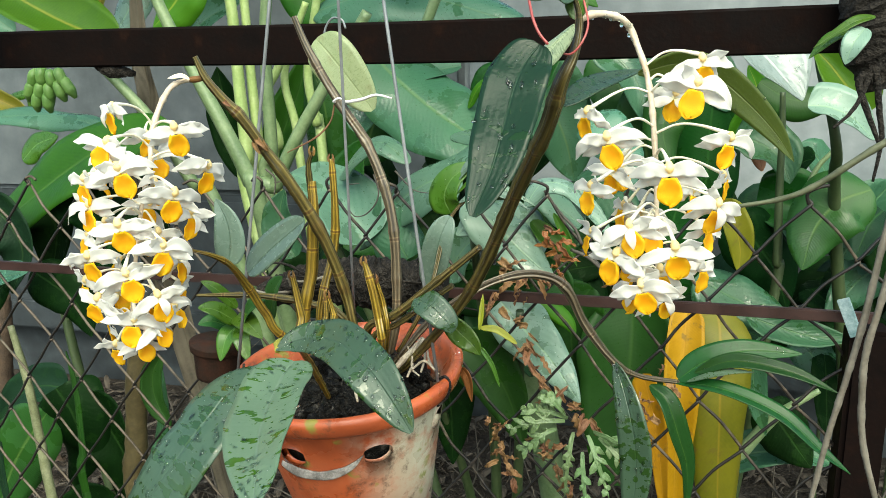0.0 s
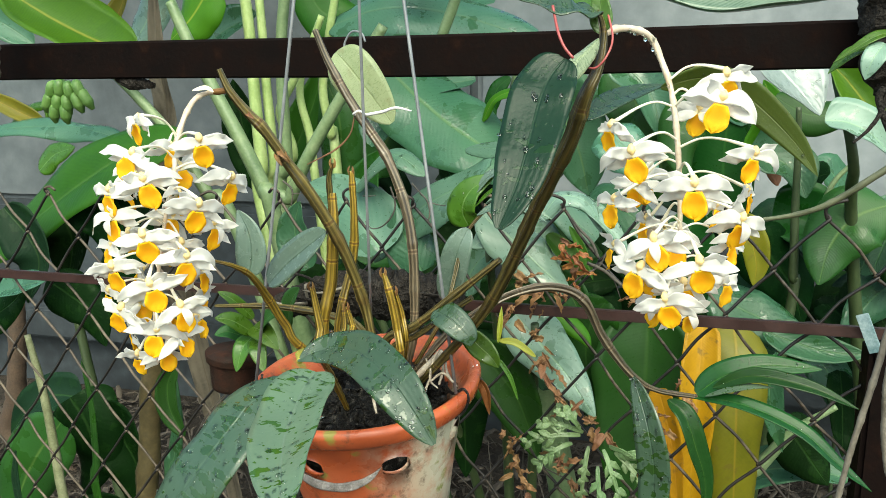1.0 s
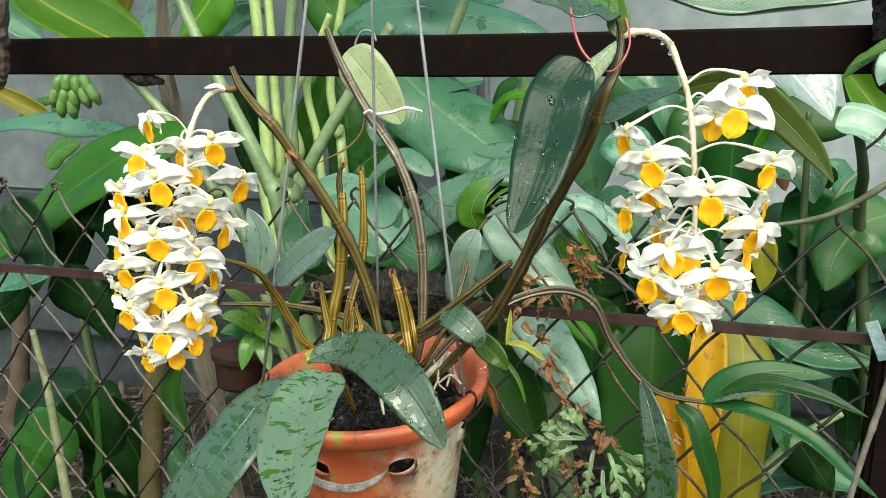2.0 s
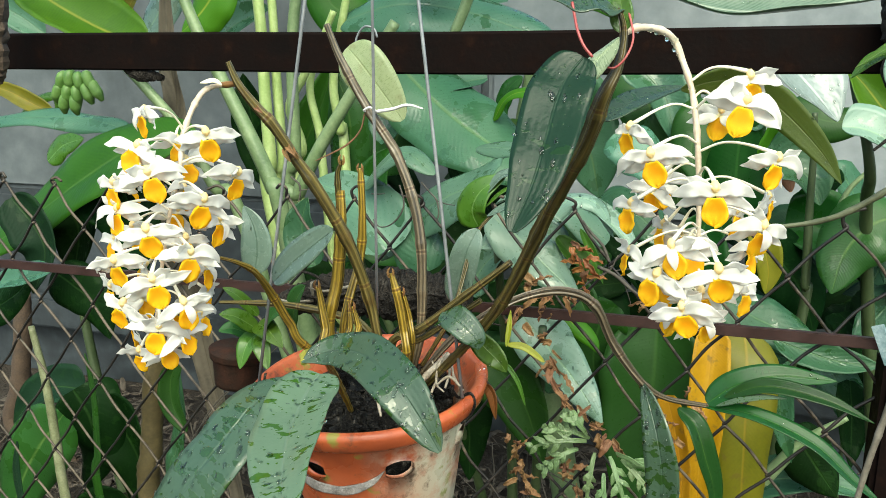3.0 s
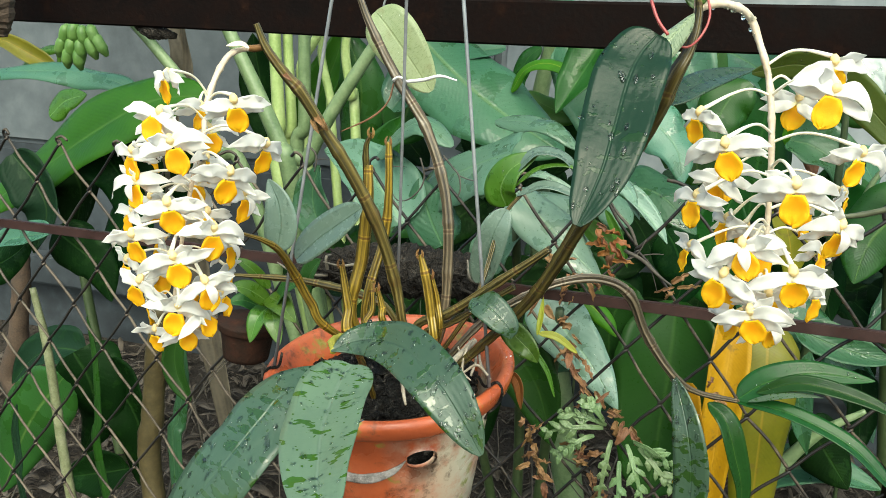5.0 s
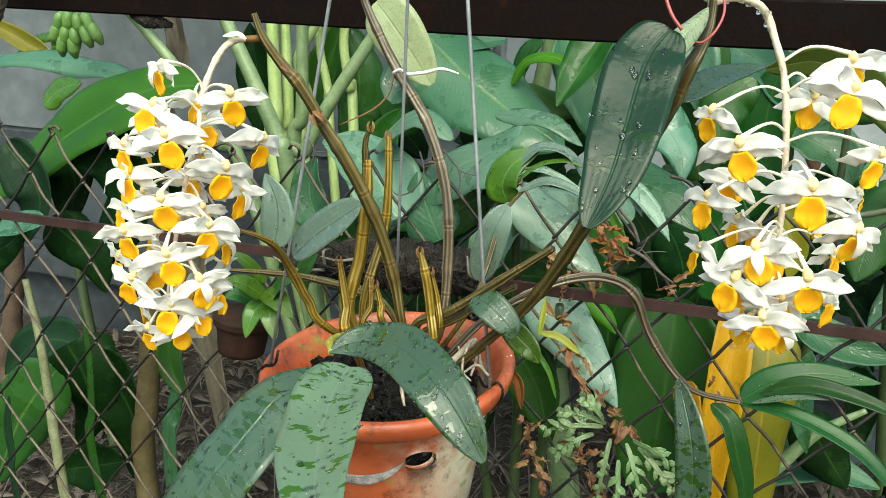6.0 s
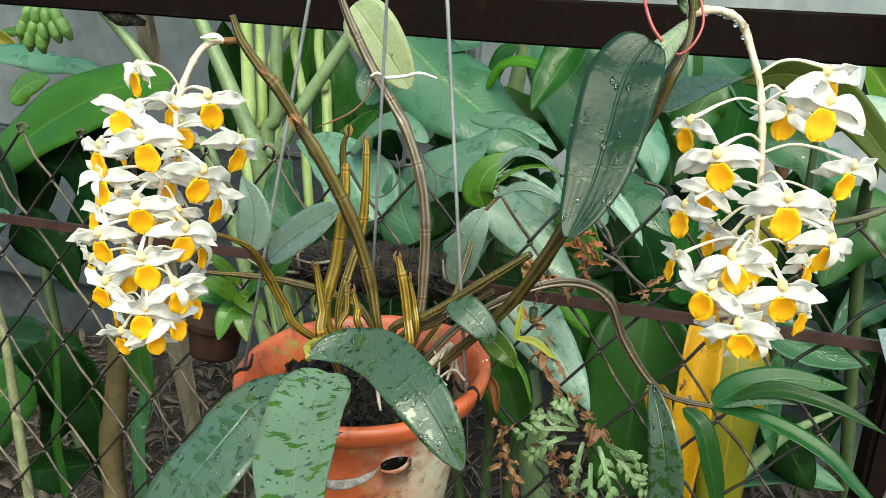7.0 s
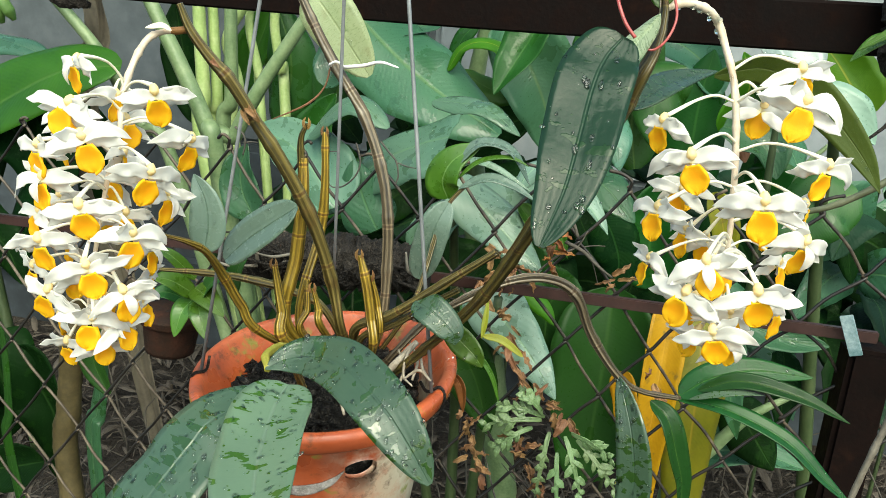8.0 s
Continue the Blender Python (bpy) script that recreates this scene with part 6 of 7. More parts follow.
bgleaf(hang, [(0.070, 1.300, 0.919), (0.113, 1.283, 0.895), (0.171, 1.267, 0.873), (0.231, 1.250, 0.836)], 0.0453, (0.1, -0.7, 0.6), M_TARO, "ovate", wave=0.006)
bgleaf(hang, [(0.141, 1.220, 0.880), (0.181, 1.220, 0.867), (0.228, 1.220, 0.855), (0.288, 1.220, 0.853)], 0.0283, (0.1, -0.8, 0.5), M_TARO, "ovate")
bgleaf(hang, [(0.182, 1.250, 0.728), (0.220, 1.250, 0.676), (0.257, 1.250, 0.625)], 0.0440, FRONT, M_DARKLEAF, "ovate")
bgleaf(hang, [(0.152, 1.140, 0.874), (0.146, 1.140, 0.823), (0.154, 1.140, 0.772), (0.170, 1.140, 0.723)], 0.0177, FRONT, M_TARO, "lance")
stalk(hang, [(0.1, 1.3, 0.0), (0.098, 1.200, 0.605), (0.143, 1.200, 0.661), (0.178, 1.200, 0.713), (0.206, 1.200, 0.744), (0.248, 1.200, 0.777)], [0.0127, 0.0115, 0.0106, 0.0089, 0.0067, 0.0041], M_STALK)
stalk(hang, [(0.1, 1.35, 0.0), (0.200, 1.400, 0.829), (0.203, 1.400, 0.929), (0.198, 1.400, 1.044), (0.195, 1.400, 1.146), (0.191, 1.400, 1.209)], [0.0096, 0.0087, 0.0078, 0.0065, 0.0053, 0.0045], M_GREENSTEM)
stalk(hang, [(0.240, 1.450, 0.940), (0.245, 1.450, 1.019), (0.261, 1.450, 1.078), (0.291, 1.450, 1.117)], [0.0058, 0.0051, 0.0044, 0.0037], M_STALK)
bgleaf(hang, [(0.105, 1.300, 0.582), (0.173, 1.300, 0.614), (0.240, 1.300, 0.625), (0.316, 1.300, 0.608)], 0.0367, (0.0, -0.6, 0.8), M_TARO, "ovate")
# right side
right = plant("taro_plant", (0.45, 1.5, 0), "tall taro with broad pale wet leaves behind the fence", "taro")
bgleaf(right, [(0.110, 1.160, 1.310), (0.123, 1.150, 1.274), (0.149, 1.140, 1.242), (0.179, 1.130, 1.206)], 0.0529, (0.0, -0.5, 0.85), M_SILVER, "ovate", fold=0.1, wave=0.004, drops=60, drop_size=0.0018, label="broad wet leaf, its silvery sheen put into the colour")
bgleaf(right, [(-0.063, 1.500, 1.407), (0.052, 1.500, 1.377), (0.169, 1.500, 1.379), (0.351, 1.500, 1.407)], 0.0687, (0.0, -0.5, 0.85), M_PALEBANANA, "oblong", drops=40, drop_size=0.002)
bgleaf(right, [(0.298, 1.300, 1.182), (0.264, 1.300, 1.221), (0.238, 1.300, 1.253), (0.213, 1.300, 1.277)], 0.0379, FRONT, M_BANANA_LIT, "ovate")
bgleaf(right, [(0.166, 1.500, 1.224), (0.213, 1.500, 1.196), (0.258, 1.500, 1.193), (0.298, 1.500, 1.217)], 0.0366, FRONT, M_DEEP, "ovate")
bgleaf(right, [(0.206, 1.250, 1.194), (0.235, 1.250, 1.191), (0.266, 1.250, 1.176), (0.297, 1.250, 1.145)], 0.0350, (0.1, -0.7, 0.7), M_TARO_PALE, "ovate")
bgleaf(right, [(0.337, 1.400, 1.052), (0.287, 1.383, 1.033), (0.251, 1.367, 0.988), (0.235, 1.350, 0.925)], 0.0598, (-0.1, -0.85, 0.5), M_BANANA, "ovate", wave=0.006)
bgleaf(right, [(0.177, 1.500, 1.006), (0.223, 1.500, 1.009), (0.262, 1.500, 0.981), (0.287, 1.500, 0.912)], 0.0597, FRONT, M_DEEP, "ovate")
bgleaf(right, [(0.136, 1.450, 0.992), (0.167, 1.450, 0.954), (0.209, 1.450, 0.897), (0.233, 1.450, 0.827)], 0.0591, FRONT, M_DARKLEAF, "ovate")
bgleaf(right, [(0.102, 1.300, 1.045), (0.121, 1.300, 1.010), (0.133, 1.300, 0.966), (0.132, 1.300, 0.929)], 0.0231, FRONT, M_YELLOWGREEN, "ovate")
bgleaf(right, [(-0.009, 1.500, 1.037), (-0.026, 1.500, 1.130), (-0.021, 1.500, 1.212), (0.003, 1.500, 1.281)], 0.0570, FRONT, M_BANANA, "ovate")
bgleaf(right, [(-0.123, 1.500, 1.299), (-0.081, 1.483, 1.271), (-0.043, 1.467, 1.225), (-0.021, 1.450, 1.150)], 0.0485, (0.1, -0.8, 0.5), M_TEAL, "ovate", fold=0.2, wave=0.008)
bgleaf(right, [(0.052, 1.450, 1.220), (0.019, 1.433, 1.191), (0.006, 1.417, 1.145), (0.022, 1.400, 1.082)], 0.0433, (0.1, -0.85, 0.4), M_DEEP, "ovate", fold=0.25, wave=0.008)
bgleaf(right, [(-0.035, 1.700, 1.281), (0.029, 1.667, 1.267), (0.092, 1.633, 1.228), (0.126, 1.600, 1.169)], 0.0464, (0.0, -0.8, 0.5), M_MIDLEAF, "oblong", fold=0.2, wave=0.01)
bgleaf(right, [(-0.123, 1.400, 1.167), (-0.083, 1.383, 1.142), (-0.052, 1.367, 1.108), (-0.038, 1.350, 1.056)], 0.0463, (0.1, -0.75, 0.55), M_TEAL, "heart", fold=0.15, wave=0.008)
bgleaf(right, [(0.130, 1.500, 1.127), (0.165, 1.483, 1.121), (0.201, 1.467, 1.097), (0.221, 1.450, 1.053)], 0.0490, (0.1, -0.75, 0.55), M_TARO, "ovate", fold=0.15, wave=0.008)
bgleaf(right, [(0.090, 1.600, 0.962), (0.093, 1.600, 1.061), (0.095, 1.600, 1.158), (0.107, 1.600, 1.253)], 0.0642, FRONT, M_DEEP, "ovate")
bgleaf(right, [(0.134, 1.550, 1.111), (0.159, 1.550, 1.153), (0.169, 1.550, 1.204), (0.150, 1.550, 1.253)], 0.0304, FRONT, M_BANANA_LIT, "ovate")
bgleaf(right, [(0.193, 1.600, 1.055), (0.178, 1.600, 1.119), (0.182, 1.600, 1.182), (0.196, 1.600, 1.233)], 0.0210, FRONT, M_DRY, "lance")
bgleaf(right, [(0.040, 1.350, 0.868), (0.025, 1.350, 0.946), (0.030, 1.350, 1.004), (0.044, 1.350, 1.052)], 0.0562, FRONT, M_DEEP, "ovate")
stalk(right, [(0.45, 1.5, 0), (0.294, 1.400, 0.952), (0.259, 1.300, 1.131), (0.227, 1.310, 1.248), (0.219, 1.330, 1.298)], [0.014, 0.010, 0.008, 0.005, 0.002], M_GREENSTEM)
# low growth between the fence and the wall; its darkest greens stand for shade
def undergrowth(name, lo, hi, n, size, mats, label, seed):
    """A loose bank of overlapping leaves on thin stems that stand in the ground."""
    rnd = random.Random(seed)
    bank = plant(name, ((lo[0] + hi[0]) / 2, (lo[1] + hi[1]) / 2, 0), label, "shrub", "undergrowth")
    per = [[] for _ in mats]
    stems = []
    for k in range(n):
        c = Vector([rnd.uniform(lo[q], hi[q]) for q in range(3)])
        d = Vector((rnd.uniform(-1, 1), rnd.uniform(-0.9, 0.2), rnd.uniform(-0.9, 0.5))).normalized() * size * rnd.uniform(0.6, 1.3)
        f = Vector((rnd.uniform(-0.5, 0.5), -0.8, rnd.uniform(0.1, 0.8)))
        per[k % len(mats)].append(blade([c, c + d * 0.5 + Vector((0, 0, 0.02)), c + d], size * rnd.uniform(0.2, 0.36), f, rnd.choice(("ovate", "heart", "lance")), fold=rnd.uniform(0, 0.3), wave=0.004, nl=9, nw=4, thick=0.001, seed=k))
        if k % 20 == 0:
            stems.append(tube([(c.x * 0.9 + bank.location.x * 0.1, c.y, 0), (c.x, c.y + 0.02, c.z * 0.6), c], [0.006, 0.004, 0.002], 5, 8))
    for q, m in zip(per, mats):
        tagged(fit_part("foliage", join(*q), m, bank), kind="stuff")
    tagged(fit_part("stem", join(*stems), M_GREENSTEM, bank), kind="stuff")


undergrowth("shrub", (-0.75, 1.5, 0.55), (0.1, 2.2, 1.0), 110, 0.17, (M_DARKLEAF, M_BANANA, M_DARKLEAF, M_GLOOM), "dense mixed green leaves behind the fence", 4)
undergrowth("shrub", (0.1, 1.5, 0.6), (0.9, 2.2, 1.0), 90, 0.18, (M_DARKLEAF, M_GLOOM, M_DARKLEAF, M_TARO), "dense leaves by the fence post, coloured dark as in shade", 5)
# ---- small things ----
bunch = plant("banana_bunch", (-1.504, 1.720, 1.282), "small hanging bunch of green bananas", "bananas")
for k, (x, y) in enumerate(((70, 135), (84, 132), (100, 136), (116, 134), (62, 155), (78, 158), (94, 160), (112, 156), (126, 150), (72, 174), (90, 176))):
    top = Vector((-1.523, 1.740, 1.292))
    c = Vector((-1.497, 1.700, 1.233)) + Vector(((x - 90) * 0.0016, -0.01, (150 - y) * 0.0014))
    fit_part("banana", tube([c.lerp(top, 0.25), c + Vector((0, -0.012, 0.006)), c + Vector(((x - 90) * 0.0004, -0.012, -0.016)), c + Vector(((x - 90) * 0.0006, -0.006, -0.034))], [0.006, 0.014, 0.0145, 0.005], 8), M_FRUIT, bunch)
lump = plant("dry_husk", (-0.729, 0.950, 1.261), "dark dry husk stuck under the top bar", "husk")
fit_part("husk", tube([(-0.758, 0.950, 1.266), (-0.734, 0.945, 1.258), (-0.710, 0.945, 1.256), (-0.698, 0.950, 1.253)], [0.006, 0.009, 0.007, 0.003], 10, n=24, jitter=0.2), M_BARK, lump, smooth=False)
sheath = plant("dry_sheath", (-1.0, 1.62, 0), "hanging brown dry banana leaf sheath", "dry leaf")
fit_part("sheath", blade([(-1.0, 1.62, 0), (-1.187, 1.620, 0.990), (-1.142, 1.600, 1.180), (-1.154, 1.600, 1.307), (-1.148, 1.600, 1.491)], 0.035, (0.2, -0.9, 0.1), "strap", fold=0.6, wave=0.012, nl=30, nw=8, seed=3, rag=0.2), M_LITTER, sheath)
backpot = plant("plant_pot", (-0.538, 0.860, 0.874), "small red-brown clay pot with a leafy seedling", "flower pot")
fit_part("pot_body", tube([(-0.556, 0.870, 0.857), (-0.552, 0.870, 0.896)], [0.029, 0.034], 28, n=8), M_CLAY, backpot)
fit_part("rim", tube([(-0.552, 0.870, 0.895), (-0.551, 0.870, 0.906)], [0.0375, 0.039], 28, n=4), M_CLAY, backpot)
for k, (tip, base, hw) in enumerate((((-0.548, 0.820, 0.945), (-0.519, 0.850, 0.933), 0.011), ((-0.514, 0.810, 0.903), (-0.505, 0.840, 0.941), 0.013), ((-0.448, 0.800, 0.941), (-0.504, 0.840, 0.953), 0.014), ((-0.427, 0.820, 1.014), (-0.462, 0.850, 0.953), 0.016), ((-0.539, 0.820, 1.002), (-0.509, 0.850, 0.961), 0.008), ((-0.469, 0.800, 0.910), (-0.495, 0.830, 0.942), 0.012), ((-0.440, 0.800, 0.991), (-0.497, 0.840, 0.942), 0.014), ((-0.533, 0.800, 0.974), (-0.504, 0.840, 0.945), 0.012))):
    b, t = Vector(base), Vector(tip)
    leaf([b, b.lerp(t, 0.5) + Vector((0, -0.005, 0.008)), t], hw, (0.1, -0.7, 0.7), M_YOUNG if k % 3 else M_BANANA, "ovate", owner=backpot)
log = plant("log", (-0.350, 0.880, 0.995), "dark rotting log lying behind the pot", "log")
fit_part("trunk", tube([(-0.495, 0.900, 0.966), (-0.411, 0.880, 0.992), (-0.331, 0.870, 0.999), (-0.240, 0.880, 0.998)], [0.016, 0.026, 0.03, 0.024], 22, n=70, jitter=0.14), M_BARK, log, smooth=False)
for k in range(14):
    rnd = random.Random(k + 70)
    c = Vector((-0.470, 0.870, 0.980)).lerp(Vector((-0.228, 0.860, 1.004)), rnd.random()) + Vector((0, -0.012, rnd.uniform(-0.01, 0.022)))
    e = c + Vector((rnd.uniform(-0.09, 0.09), rnd.uniform(-0.02, 0.01), rnd.uniform(-0.03, 0.03)))
    fit_part("root", tube([c, c.lerp(e, 0.5) + Vector((0, -0.01, rnd.uniform(-0.008, 0.014))), e], [0.0022, 0.0018, 0.001], 6, 12, jitter=0.1), M_DEADSTEM if k % 3 == 0 else M_BARK, log)
# dry roots and cut ends in the pot
for k, line in enumerate((
    (((-0.196, 0.630, 1.020), (-0.199, 0.620, 1.013), (-0.199, 0.610, 0.999), (-0.189, 0.600, 0.996)), ((-0.203, 0.640, 1.015), (-0.193, 0.630, 1.004), (-0.194, 0.620, 0.991)), ((-0.209, 0.630, 1.011), (-0.201, 0.620, 1.001), (-0.200, 0.600, 0.994)), ((-0.191, 0.630, 1.014), (-0.186, 0.620, 1.002), (-0.175, 0.610, 0.995)), ((-0.196, 0.600, 1.001), (-0.185, 0.600, 1.010), (-0.175, 0.600, 1.003))),
)):
    for j, pts in enumerate(line):
        fit_part("dry_root", tube(pts, [0.0008, 0.0013, 0.0011, 0.0006][: len(pts)], 7, 16, jitter=0.15, seed=j), M_ROOT, orchid, "whitish dried root")
fit_part("cane", tube([(-0.197, 0.640, 1.015), (-0.207, 0.620, 1.005), (-0.216, 0.600, 0.995)], [0.0026, 0.0028, 0.0024], 12, 30, nodes=0.02), M_ROOT, orchid, "bleached old cane")
fit_part("dry_root", tube([(-0.237, 0.570, 1.005), (-0.232, 0.560, 0.996), (-0.227, 0.552, 0.989)], [0.0017, 0.0016, 0.0009], 8, 14, jitter=0.1), M_ROOT, orchid, "whitish dried root")
fit_part("dry_root", tube([(-0.271, 0.600, 1.004), (-0.255, 0.585, 1.003), (-0.241, 0.570, 1.002)], [0.0016, 0.002, 0.0013], 8, 14, jitter=0.08), M_ROOT, orchid, "whitish dried root")
leaf([(-0.167, 0.660, 0.983), (-0.159, 0.655, 0.974), (-0.156, 0.655, 0.952)], 0.006, (-0.4, -0.9, 0.1), M_DRYORANGE, "lance", owner=orchid, fold=0.4, label="withered orange leaf")
branch = plant("orchid_cane", (0.200, 0.800, 1.182), "bare grey-green cane reaching in from a mounted orchid", "cane")
fit_part("stem", tube([(0.250, 0.780, 1.213), (0.198, 0.790, 1.182), (0.148, 0.800, 1.142), (0.118, 0.810, 1.125), (0.076, 0.820, 1.114)], [0.0036, 0.0034, 0.003, 0.0027, 0.0018], 12, n=60, nodes=0.03), M_GREYCANE, branch)
mount = plant("mounted_log", (0.200, 0.900, 1.281), "dark hanging log with clinging orchid roots and small leaves", "log")
fit_part("trunk", tube([(0.198, 0.900, 1.356), (0.203, 0.900, 1.297), (0.202, 0.900, 1.264), (0.211, 0.900, 1.225)], [0.034, 0.03, 0.026, 0.012], 14, n=24, jitter=0.12), M_BARK, mount, smooth=False)
leaf([(0.176, 0.860, 1.283), (0.155, 0.850, 1.275), (0.137, 0.850, 1.257)], 0.008, (0, -0.5, 0.8), M_YOUNG, "lance", owner=mount)
leaf([(0.192, 0.850, 1.295), (0.171, 0.840, 1.289), (0.139, 0.840, 1.267)], 0.007, (0, -0.5, 0.8), M_YOUNG, "lance", owner=mount)
leaf([(0.182, 0.840, 1.284), (0.171, 0.830, 1.269), (0.166, 0.830, 1.251)], 0.011, (-0.2, -0.8, 0.3), M_TARO_PALE, "ovate", owner=mount)
fit_part("root", tube([(0.195, 0.860, 1.242), (0.186, 0.850, 1.218), (0.176, 0.845, 1.203), (0.163, 0.840, 1.191)], [0.003, 0.0022, 0.0018, 0.0014], 8, jitter=0.12), M_BARK, mount)
fit_part("root", tube([(0.199, 0.860, 1.248), (0.207, 0.860, 1.204), (0.210, 0.855, 1.177), (0.205, 0.850, 1.138)], [0.0034, 0.0028, 0.0024, 0.0014], 8, jitter=0.12), M_BARK, mount)
fit_part("root", tube([(0.190, 0.860, 1.242), (0.185, 0.855, 1.232), (0.194, 0.850, 1.205), (0.207, 0.850, 1.175)], [0.004, 0.0035, 0.003, 0.002], 8, jitter=0.1), M_BARK, mount)
slab = plant("wooden_slab", (-0.870, 0.850, 1.298), "weathered brown wooden mounting slab hanging by the fence", "slab")
board = tube([(-0.904, 0.850, 1.248), (-0.896, 0.850, 1.276), (-0.885, 0.850, 1.363), (-0.876, 0.850, 1.445)], [0.02, 0.024, 0.025, 0.024], 9, n=30, jitter=0.09)
fit_part("board", board, M_WOOD, slab, smooth=False)
for k in range(2):
    r = plant("hanging_root", (0, 0, 0), "pale dry hanging aerial root", "root", "hanging roots")
    r.location = Vector((0.153, 0.600, 1.140))
    if k == 0:
        fit_part("root", tube([(0.161, 0.600, 1.168), (0.155, 0.600, 1.124), (0.149, 0.600, 1.073), (0.142, 0.600, 1.029), (0.133, 0.600, 0.979), (0.125, 0.600, 0.921)], [0.0024, 0.0024, 0.0026, 0.0024, 0.0022, 0.002], 10, n=50, jitter=0.06, nodes=0.03), M_DEADSTEM, r)
    else:
        fit_part("root", tube([(0.162, 0.590, 1.134), (0.156, 0.590, 1.089), (0.150, 0.590, 1.051), (0.150, 0.590, 1.021), (0.154, 0.590, 0.981), (0.169, 0.590, 0.928)], [0.0024, 0.0024, 0.0026, 0.0026, 0.0024, 0.002], 10, n=50, jitter=0.08, nodes=0.03), M_DEADSTEM, r)

# fern and dry leaves caught in the netting
fern = plant("fern", (-0.099, 0.930, 0.770), "pale green lobed fern growing in the fence netting", "fern")
FRONDS = (
    ((-0.100, 0.930, 0.813), (-0.171, 0.920, 0.797)), ((-0.097, 0.935, 0.815), (-0.154, 0.930, 0.822)), ((-0.100, 0.930, 0.821), (-0.128, 0.930, 0.845)), ((-0.110, 0.930, 0.801), (-0.152, 0.920, 0.769)),
    ((-0.063, 0.920, 0.807), (-0.010, 0.910, 0.785)), ((-0.056, 0.920, 0.800), (-0.002, 0.910, 0.745)), ((-0.070, 0.920, 0.802), (-0.040, 0.910, 0.722)), ((-0.089, 0.930, 0.799), (-0.097, 0.920, 0.712)),
    ((-0.077, 0.930, 0.773), (-0.067, 0.920, 0.676)),
)
for k, (root, tip) in enumerate(FRONDS):
    rnd = random.Random(k)
    root, t = Vector(root), Vector(tip)
    d = t - root
    face = Vector((rnd.uniform(-0.5, 0.5), -0.8, rnd.uniform(-0.1, 0.6))).normalized()
    side = d.cross(face).normalized()
    arch = Vector((0, -0.012, 0.01))
    geos = [blade([root.lerp(t, q / 6) + arch * (1 - (q / 3 - 1) ** 2) for q in range(7)], 0.0031, face, "strap", nl=18, nw=4, wave=0.0008)]
    n = 4 + k % 2
    for j in range(1, n + 1):
        for sg in (1, -1):
            s = (j + (0.25 if sg > 0 else -0.1)) / (n + 0.8) + rnd.uniform(-0.04, 0.04)
            if s < 0.2 or s > 0.97 or rnd.random() < 0.06:
                continue
            c = root.lerp(t, s) + arch * (1 - (2 * s - 1) ** 2)
            q = c + (side * sg * rnd.uniform(0.5, 0.8) + d.normalized() * rnd.uniform(0.6, 1.0)) * 0.019 * rnd.uniform(0.6, 1.25) * (1.2 - s * 0.7) - face * rnd.uniform(-0.002, 0.006)
            geos.append(blade([c, c.lerp(q, 0.5) + face * 0.002, q], 0.0036 * rnd.uniform(0.8, 1.3), face, "lance", fold=0.12, nl=10, nw=4, seed=j, wave=0.0008, rag=0.2))
    fit_part("frond", join(*geos), M_FERN, fern)
dry = plant("dry_leaves", (-0.129, 0.930, 0.845), "strings of curled brown dead leaves caught in the fence", "dry leaves")
for k, (x0, y0, x1, y1, n) in enumerate(((915, 560, 985, 720, 16), (1010, 720, 1050, 760, 8), (970, 790, 1015, 890, 14), (975, 400, 990, 480, 5), (1165, 635, 1190, 690, 4), (1130, 680, 1150, 780, 6), (880, 450, 940, 530, 8), (868, 765, 905, 890, 14))):
    rnd = random.Random(k + 40)
    a, b = Vector((-0.174, 0.935, 0.991)), Vector((-0.102, 0.935, 0.922))
    for j in range(n):
        s = (j + rnd.random()) / n
        gx, gy = x0 + (x1 - x0) * s + rnd.uniform(-9, 9), y0 + (y1 - y0) * s
        c = Vector((a.x + (b.x - a.x) * (gx - 900) / 100, 0.935 + rnd.uniform(-0.012, 0.01), a.z + (b.z - a.z) * (gy - 500) / 100))
        d = Vector((rnd.uniform(-1, 1), rnd.uniform(-0.6, 0.4), rnd.uniform(-1.4, 0.4))).normalized() * rnd.uniform(0.012, 0.028)
        fit_part("dry_leaf", blade([c, c + d * 0.5 + Vector((0, -0.005, 0.002)), c + d], rnd.uniform(0.003, 0.0065), (rnd.uniform(-0.6, 0.6), -0.8, 0.4), "ovate", fold=rnd.uniform(0.5, 1.3), wave=0.004, twist=rnd.uniform(-1.5, 1.5), nl=8, nw=4, seed=j), M_DRY, dry)


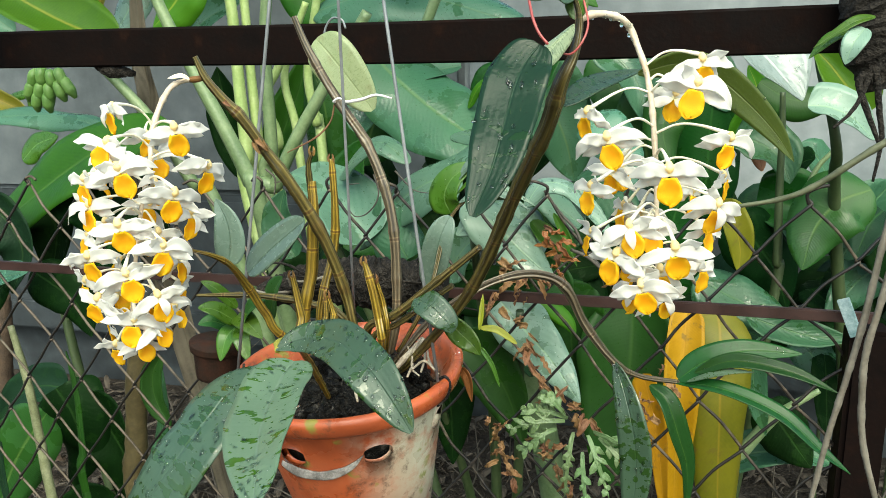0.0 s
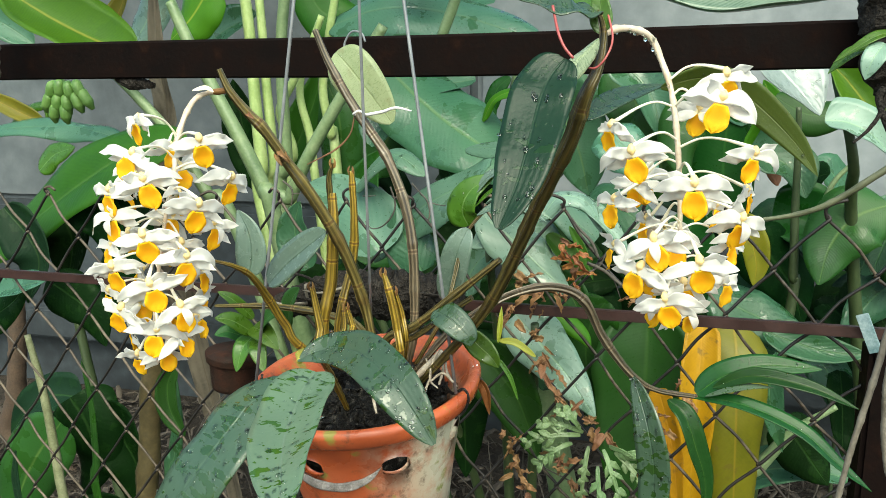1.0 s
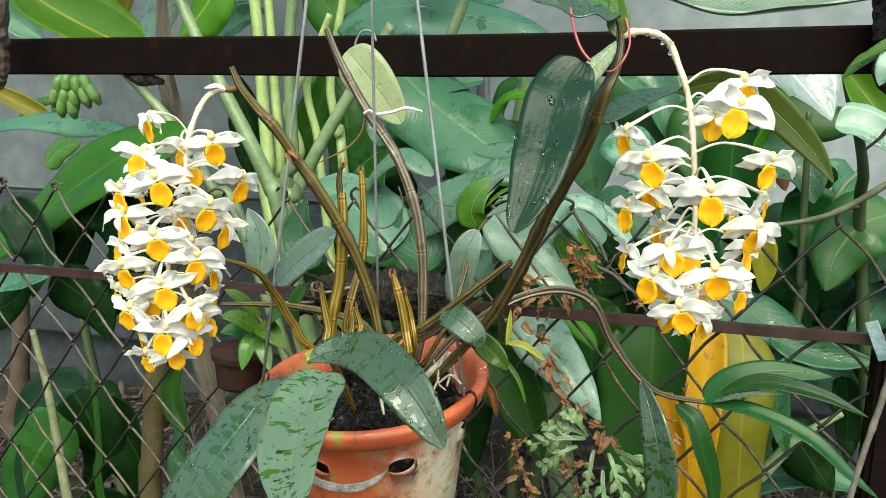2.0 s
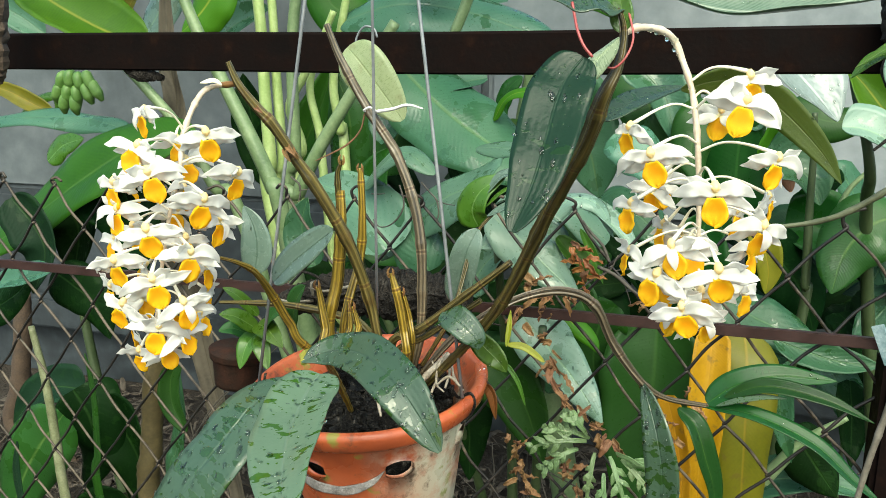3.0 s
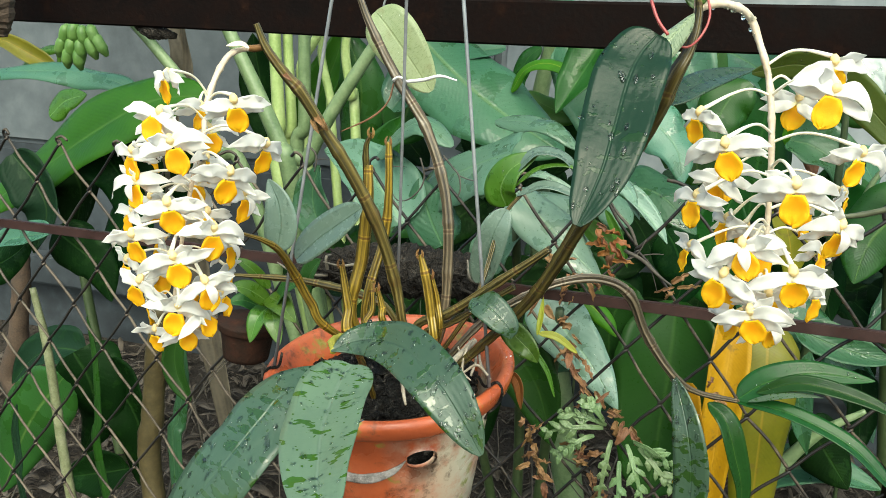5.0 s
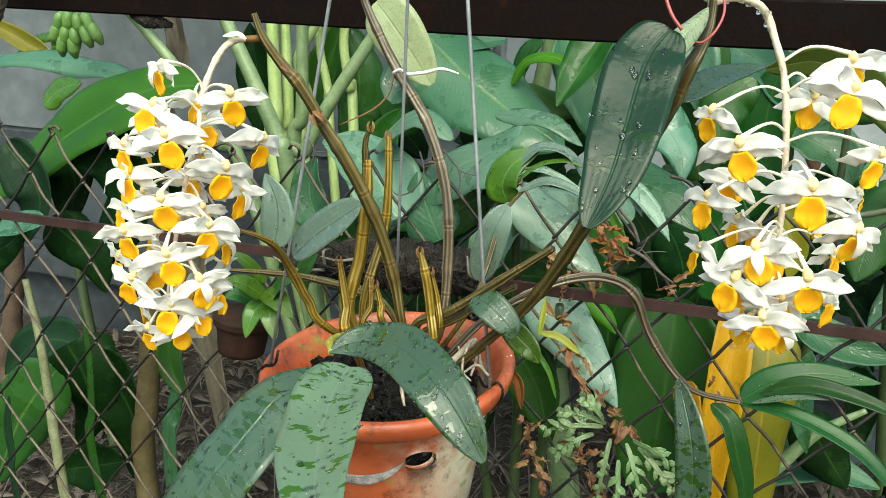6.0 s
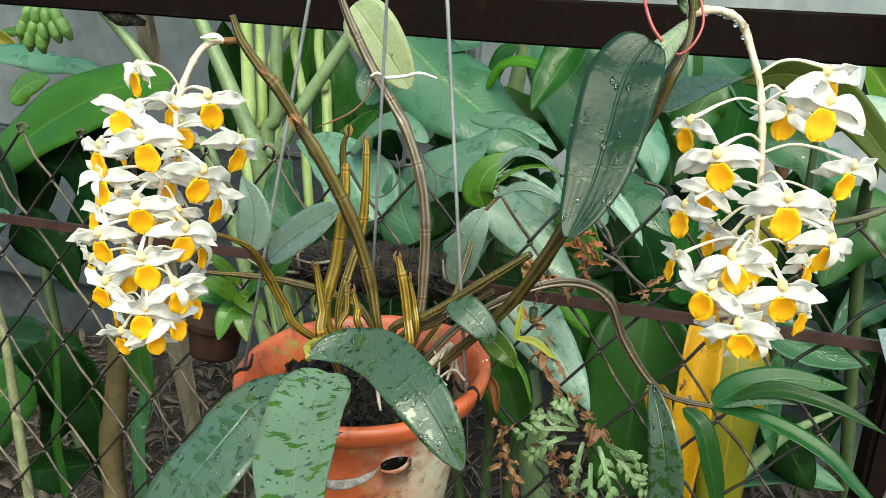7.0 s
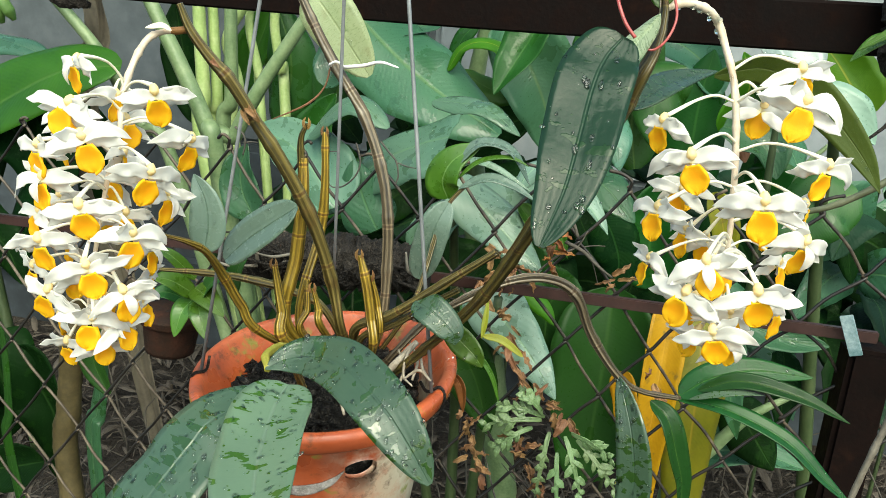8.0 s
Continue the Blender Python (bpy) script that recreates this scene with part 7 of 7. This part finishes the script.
twig_tangle = plant("dry_twigs", (-0.083, 0.925, 1.035), "brittle brown twigs and tendrils wound into the netting", "twigs")
for pts, r in (
    (((-0.125, 0.925, 0.999), (-0.103, 0.925, 1.022), (-0.083, 0.925, 1.035), (-0.074, 0.925, 1.054)), 0.0012),
    (((-0.097, 0.925, 1.039), (-0.076, 0.925, 1.030), (-0.059, 0.925, 1.016), (-0.041, 0.925, 1.004)), 0.0022),
    (((-0.084, 0.925, 1.046), (-0.092, 0.925, 1.064), (-0.108, 0.925, 1.081), (-0.117, 0.925, 1.093)), 0.0019),
    (((-0.077, 0.930, 1.034), (-0.065, 0.930, 1.037), (-0.053, 0.930, 1.038)), 0.0008),
    (((-0.071, 0.930, 1.030), (-0.062, 0.930, 1.011), (-0.056, 0.930, 0.994)), 0.0006),
    (((-0.348, 0.930, 1.124), (-0.342, 0.930, 1.103), (-0.347, 0.930, 1.086), (-0.361, 0.930, 1.072), (-0.375, 0.930, 1.069), (-0.384, 0.930, 1.078)), 0.0011),
    (((-0.319, 0.930, 1.129), (-0.308, 0.930, 1.117), (-0.299, 0.930, 1.107), (-0.296, 0.930, 1.091), (-0.299, 0.930, 1.080)), 0.0012),
    (((-0.297, 0.930, 1.106), (-0.286, 0.930, 1.103), (-0.275, 0.930, 1.102)), 0.0008),
    (((-0.499, 0.930, 1.128), (-0.488, 0.930, 1.119), (-0.486, 0.930, 1.109), (-0.489, 0.930, 1.095)), 0.0014),
    (((-0.488, 0.930, 1.110), (-0.478, 0.930, 1.112), (-0.470, 0.930, 1.112)), 0.0008),
    (((-0.386, 0.930, 1.111), (-0.377, 0.930, 1.111), (-0.368, 0.930, 1.112)), 0.0008),
):
    fit_part("twig", tube(pts, [r, r * 0.9, r * 0.6], 7, n=22, jitter=0.16), M_TWIG, twig_tangle)
curls = plant("dry_leaves", (-0.116, 0.920, 1.043), "withered orange-brown leaf curls hanging in the netting", "dry leaves")
for k, (a, b, n, m) in enumerate((
    ((-0.125, 0.920, 1.062), (-0.110, 0.920, 1.047), 5, M_DRYORANGE),
    ((-0.113, 0.920, 1.043), (-0.115, 0.920, 1.011), 5, M_DRYORANGE),
    ((-0.043, 0.920, 1.010), (-0.034, 0.920, 0.998), 4, M_DRY),
    ((-0.160, 0.920, 1.005), (-0.123, 0.920, 0.999), 7, M_DRY),
    ((-0.186, 0.920, 0.986), (-0.187, 0.920, 0.955), 5, M_DRY),
    ((-0.152, 0.920, 0.921), (-0.143, 0.920, 0.887), 6, M_DRY),
)):
    rnd = random.Random(k + 90)
    for j in range(n):
        c = Vector(a).lerp(Vector(b), (j + rnd.random()) / n) + Vector((rnd.uniform(-0.006, 0.006), rnd.uniform(-0.008, 0.004), 0))
        d = Vector((rnd.uniform(-1, 1), rnd.uniform(-0.6, 0.2), rnd.uniform(-1.4, 0.2))).normalized() * rnd.uniform(0.012, 0.03)
        fit_part("dry_leaf", blade([c, c + d * 0.5 + Vector((0, -0.004, 0.002)), c + d], rnd.uniform(0.0025, 0.006), (rnd.uniform(-0.6, 0.6), -0.8, 0.4), "ovate", fold=rnd.uniform(0.5, 1.3), wave=0.003, twist=rnd.uniform(-1.5, 1.5), nl=8, nw=4, seed=j), m, curls)

# thin dead twigs in the undergrowth
def twigs():
    rnd = random.Random(21)
    geos = []
    for k in range(110):
        y = rnd.uniform(1.0, 1.6)
        a = Vector((rnd.uniform(-1.6, 0.9), y, soil_at(y) - 0.01 if k % 2 else soil_at(y) + rnd.uniform(0.02, 0.3)))
        b = a + Vector((rnd.uniform(-0.25, 0.25), rnd.uniform(-0.1, 0.2), rnd.uniform(0.05, 0.45)))
        geos.append(tube([a, a.lerp(b, 0.5) + Vector((rnd.uniform(-0.09, 0.09), rnd.uniform(-0.04, 0.04), rnd.uniform(-0.04, 0.06))), b], [0.0028, 0.002, 0.001], 5, 10, jitter=0.1, seed=k))
    return join(*geos)


tagged(part("dead_twigs", twigs(), M_TWIG), "thin grey dead twigs standing in the leaf litter", "twigs", kind="stuff")
# leaf litter on the ground
def litter():
    rnd = random.Random(9)
    geos = []
    for k in range(3800):
        y = rnd.uniform(0.95, 2.42)
        c = Vector((rnd.uniform(-2.4, 1.2), y, soil_at(y) + rnd.uniform(0.005, 0.03)))
        a = rnd.uniform(0, 6.28)
        d = Vector((math.cos(a), math.sin(a), rnd.uniform(-0.1, 0.3))) * rnd.uniform(0.03, 0.12)
        geos.append(blade([c, c + d * 0.5 + Vector((0, 0, 0.012)), c + d], rnd.choice((0.0016, 0.0022, 0.003, 0.006, 0.012)), (rnd.uniform(-0.4, 0.4), rnd.uniform(-0.4, 0.4), 1), "ovate", fold=rnd.uniform(-0.3, 0.6), wave=0.004, nl=5, nw=2, seed=k))
    return join(*geos)


tagged(part("leaf_litter", litter(), M_LITTER), "brown fallen leaves and twigs covering the ground", "leaf litter", kind="stuff")
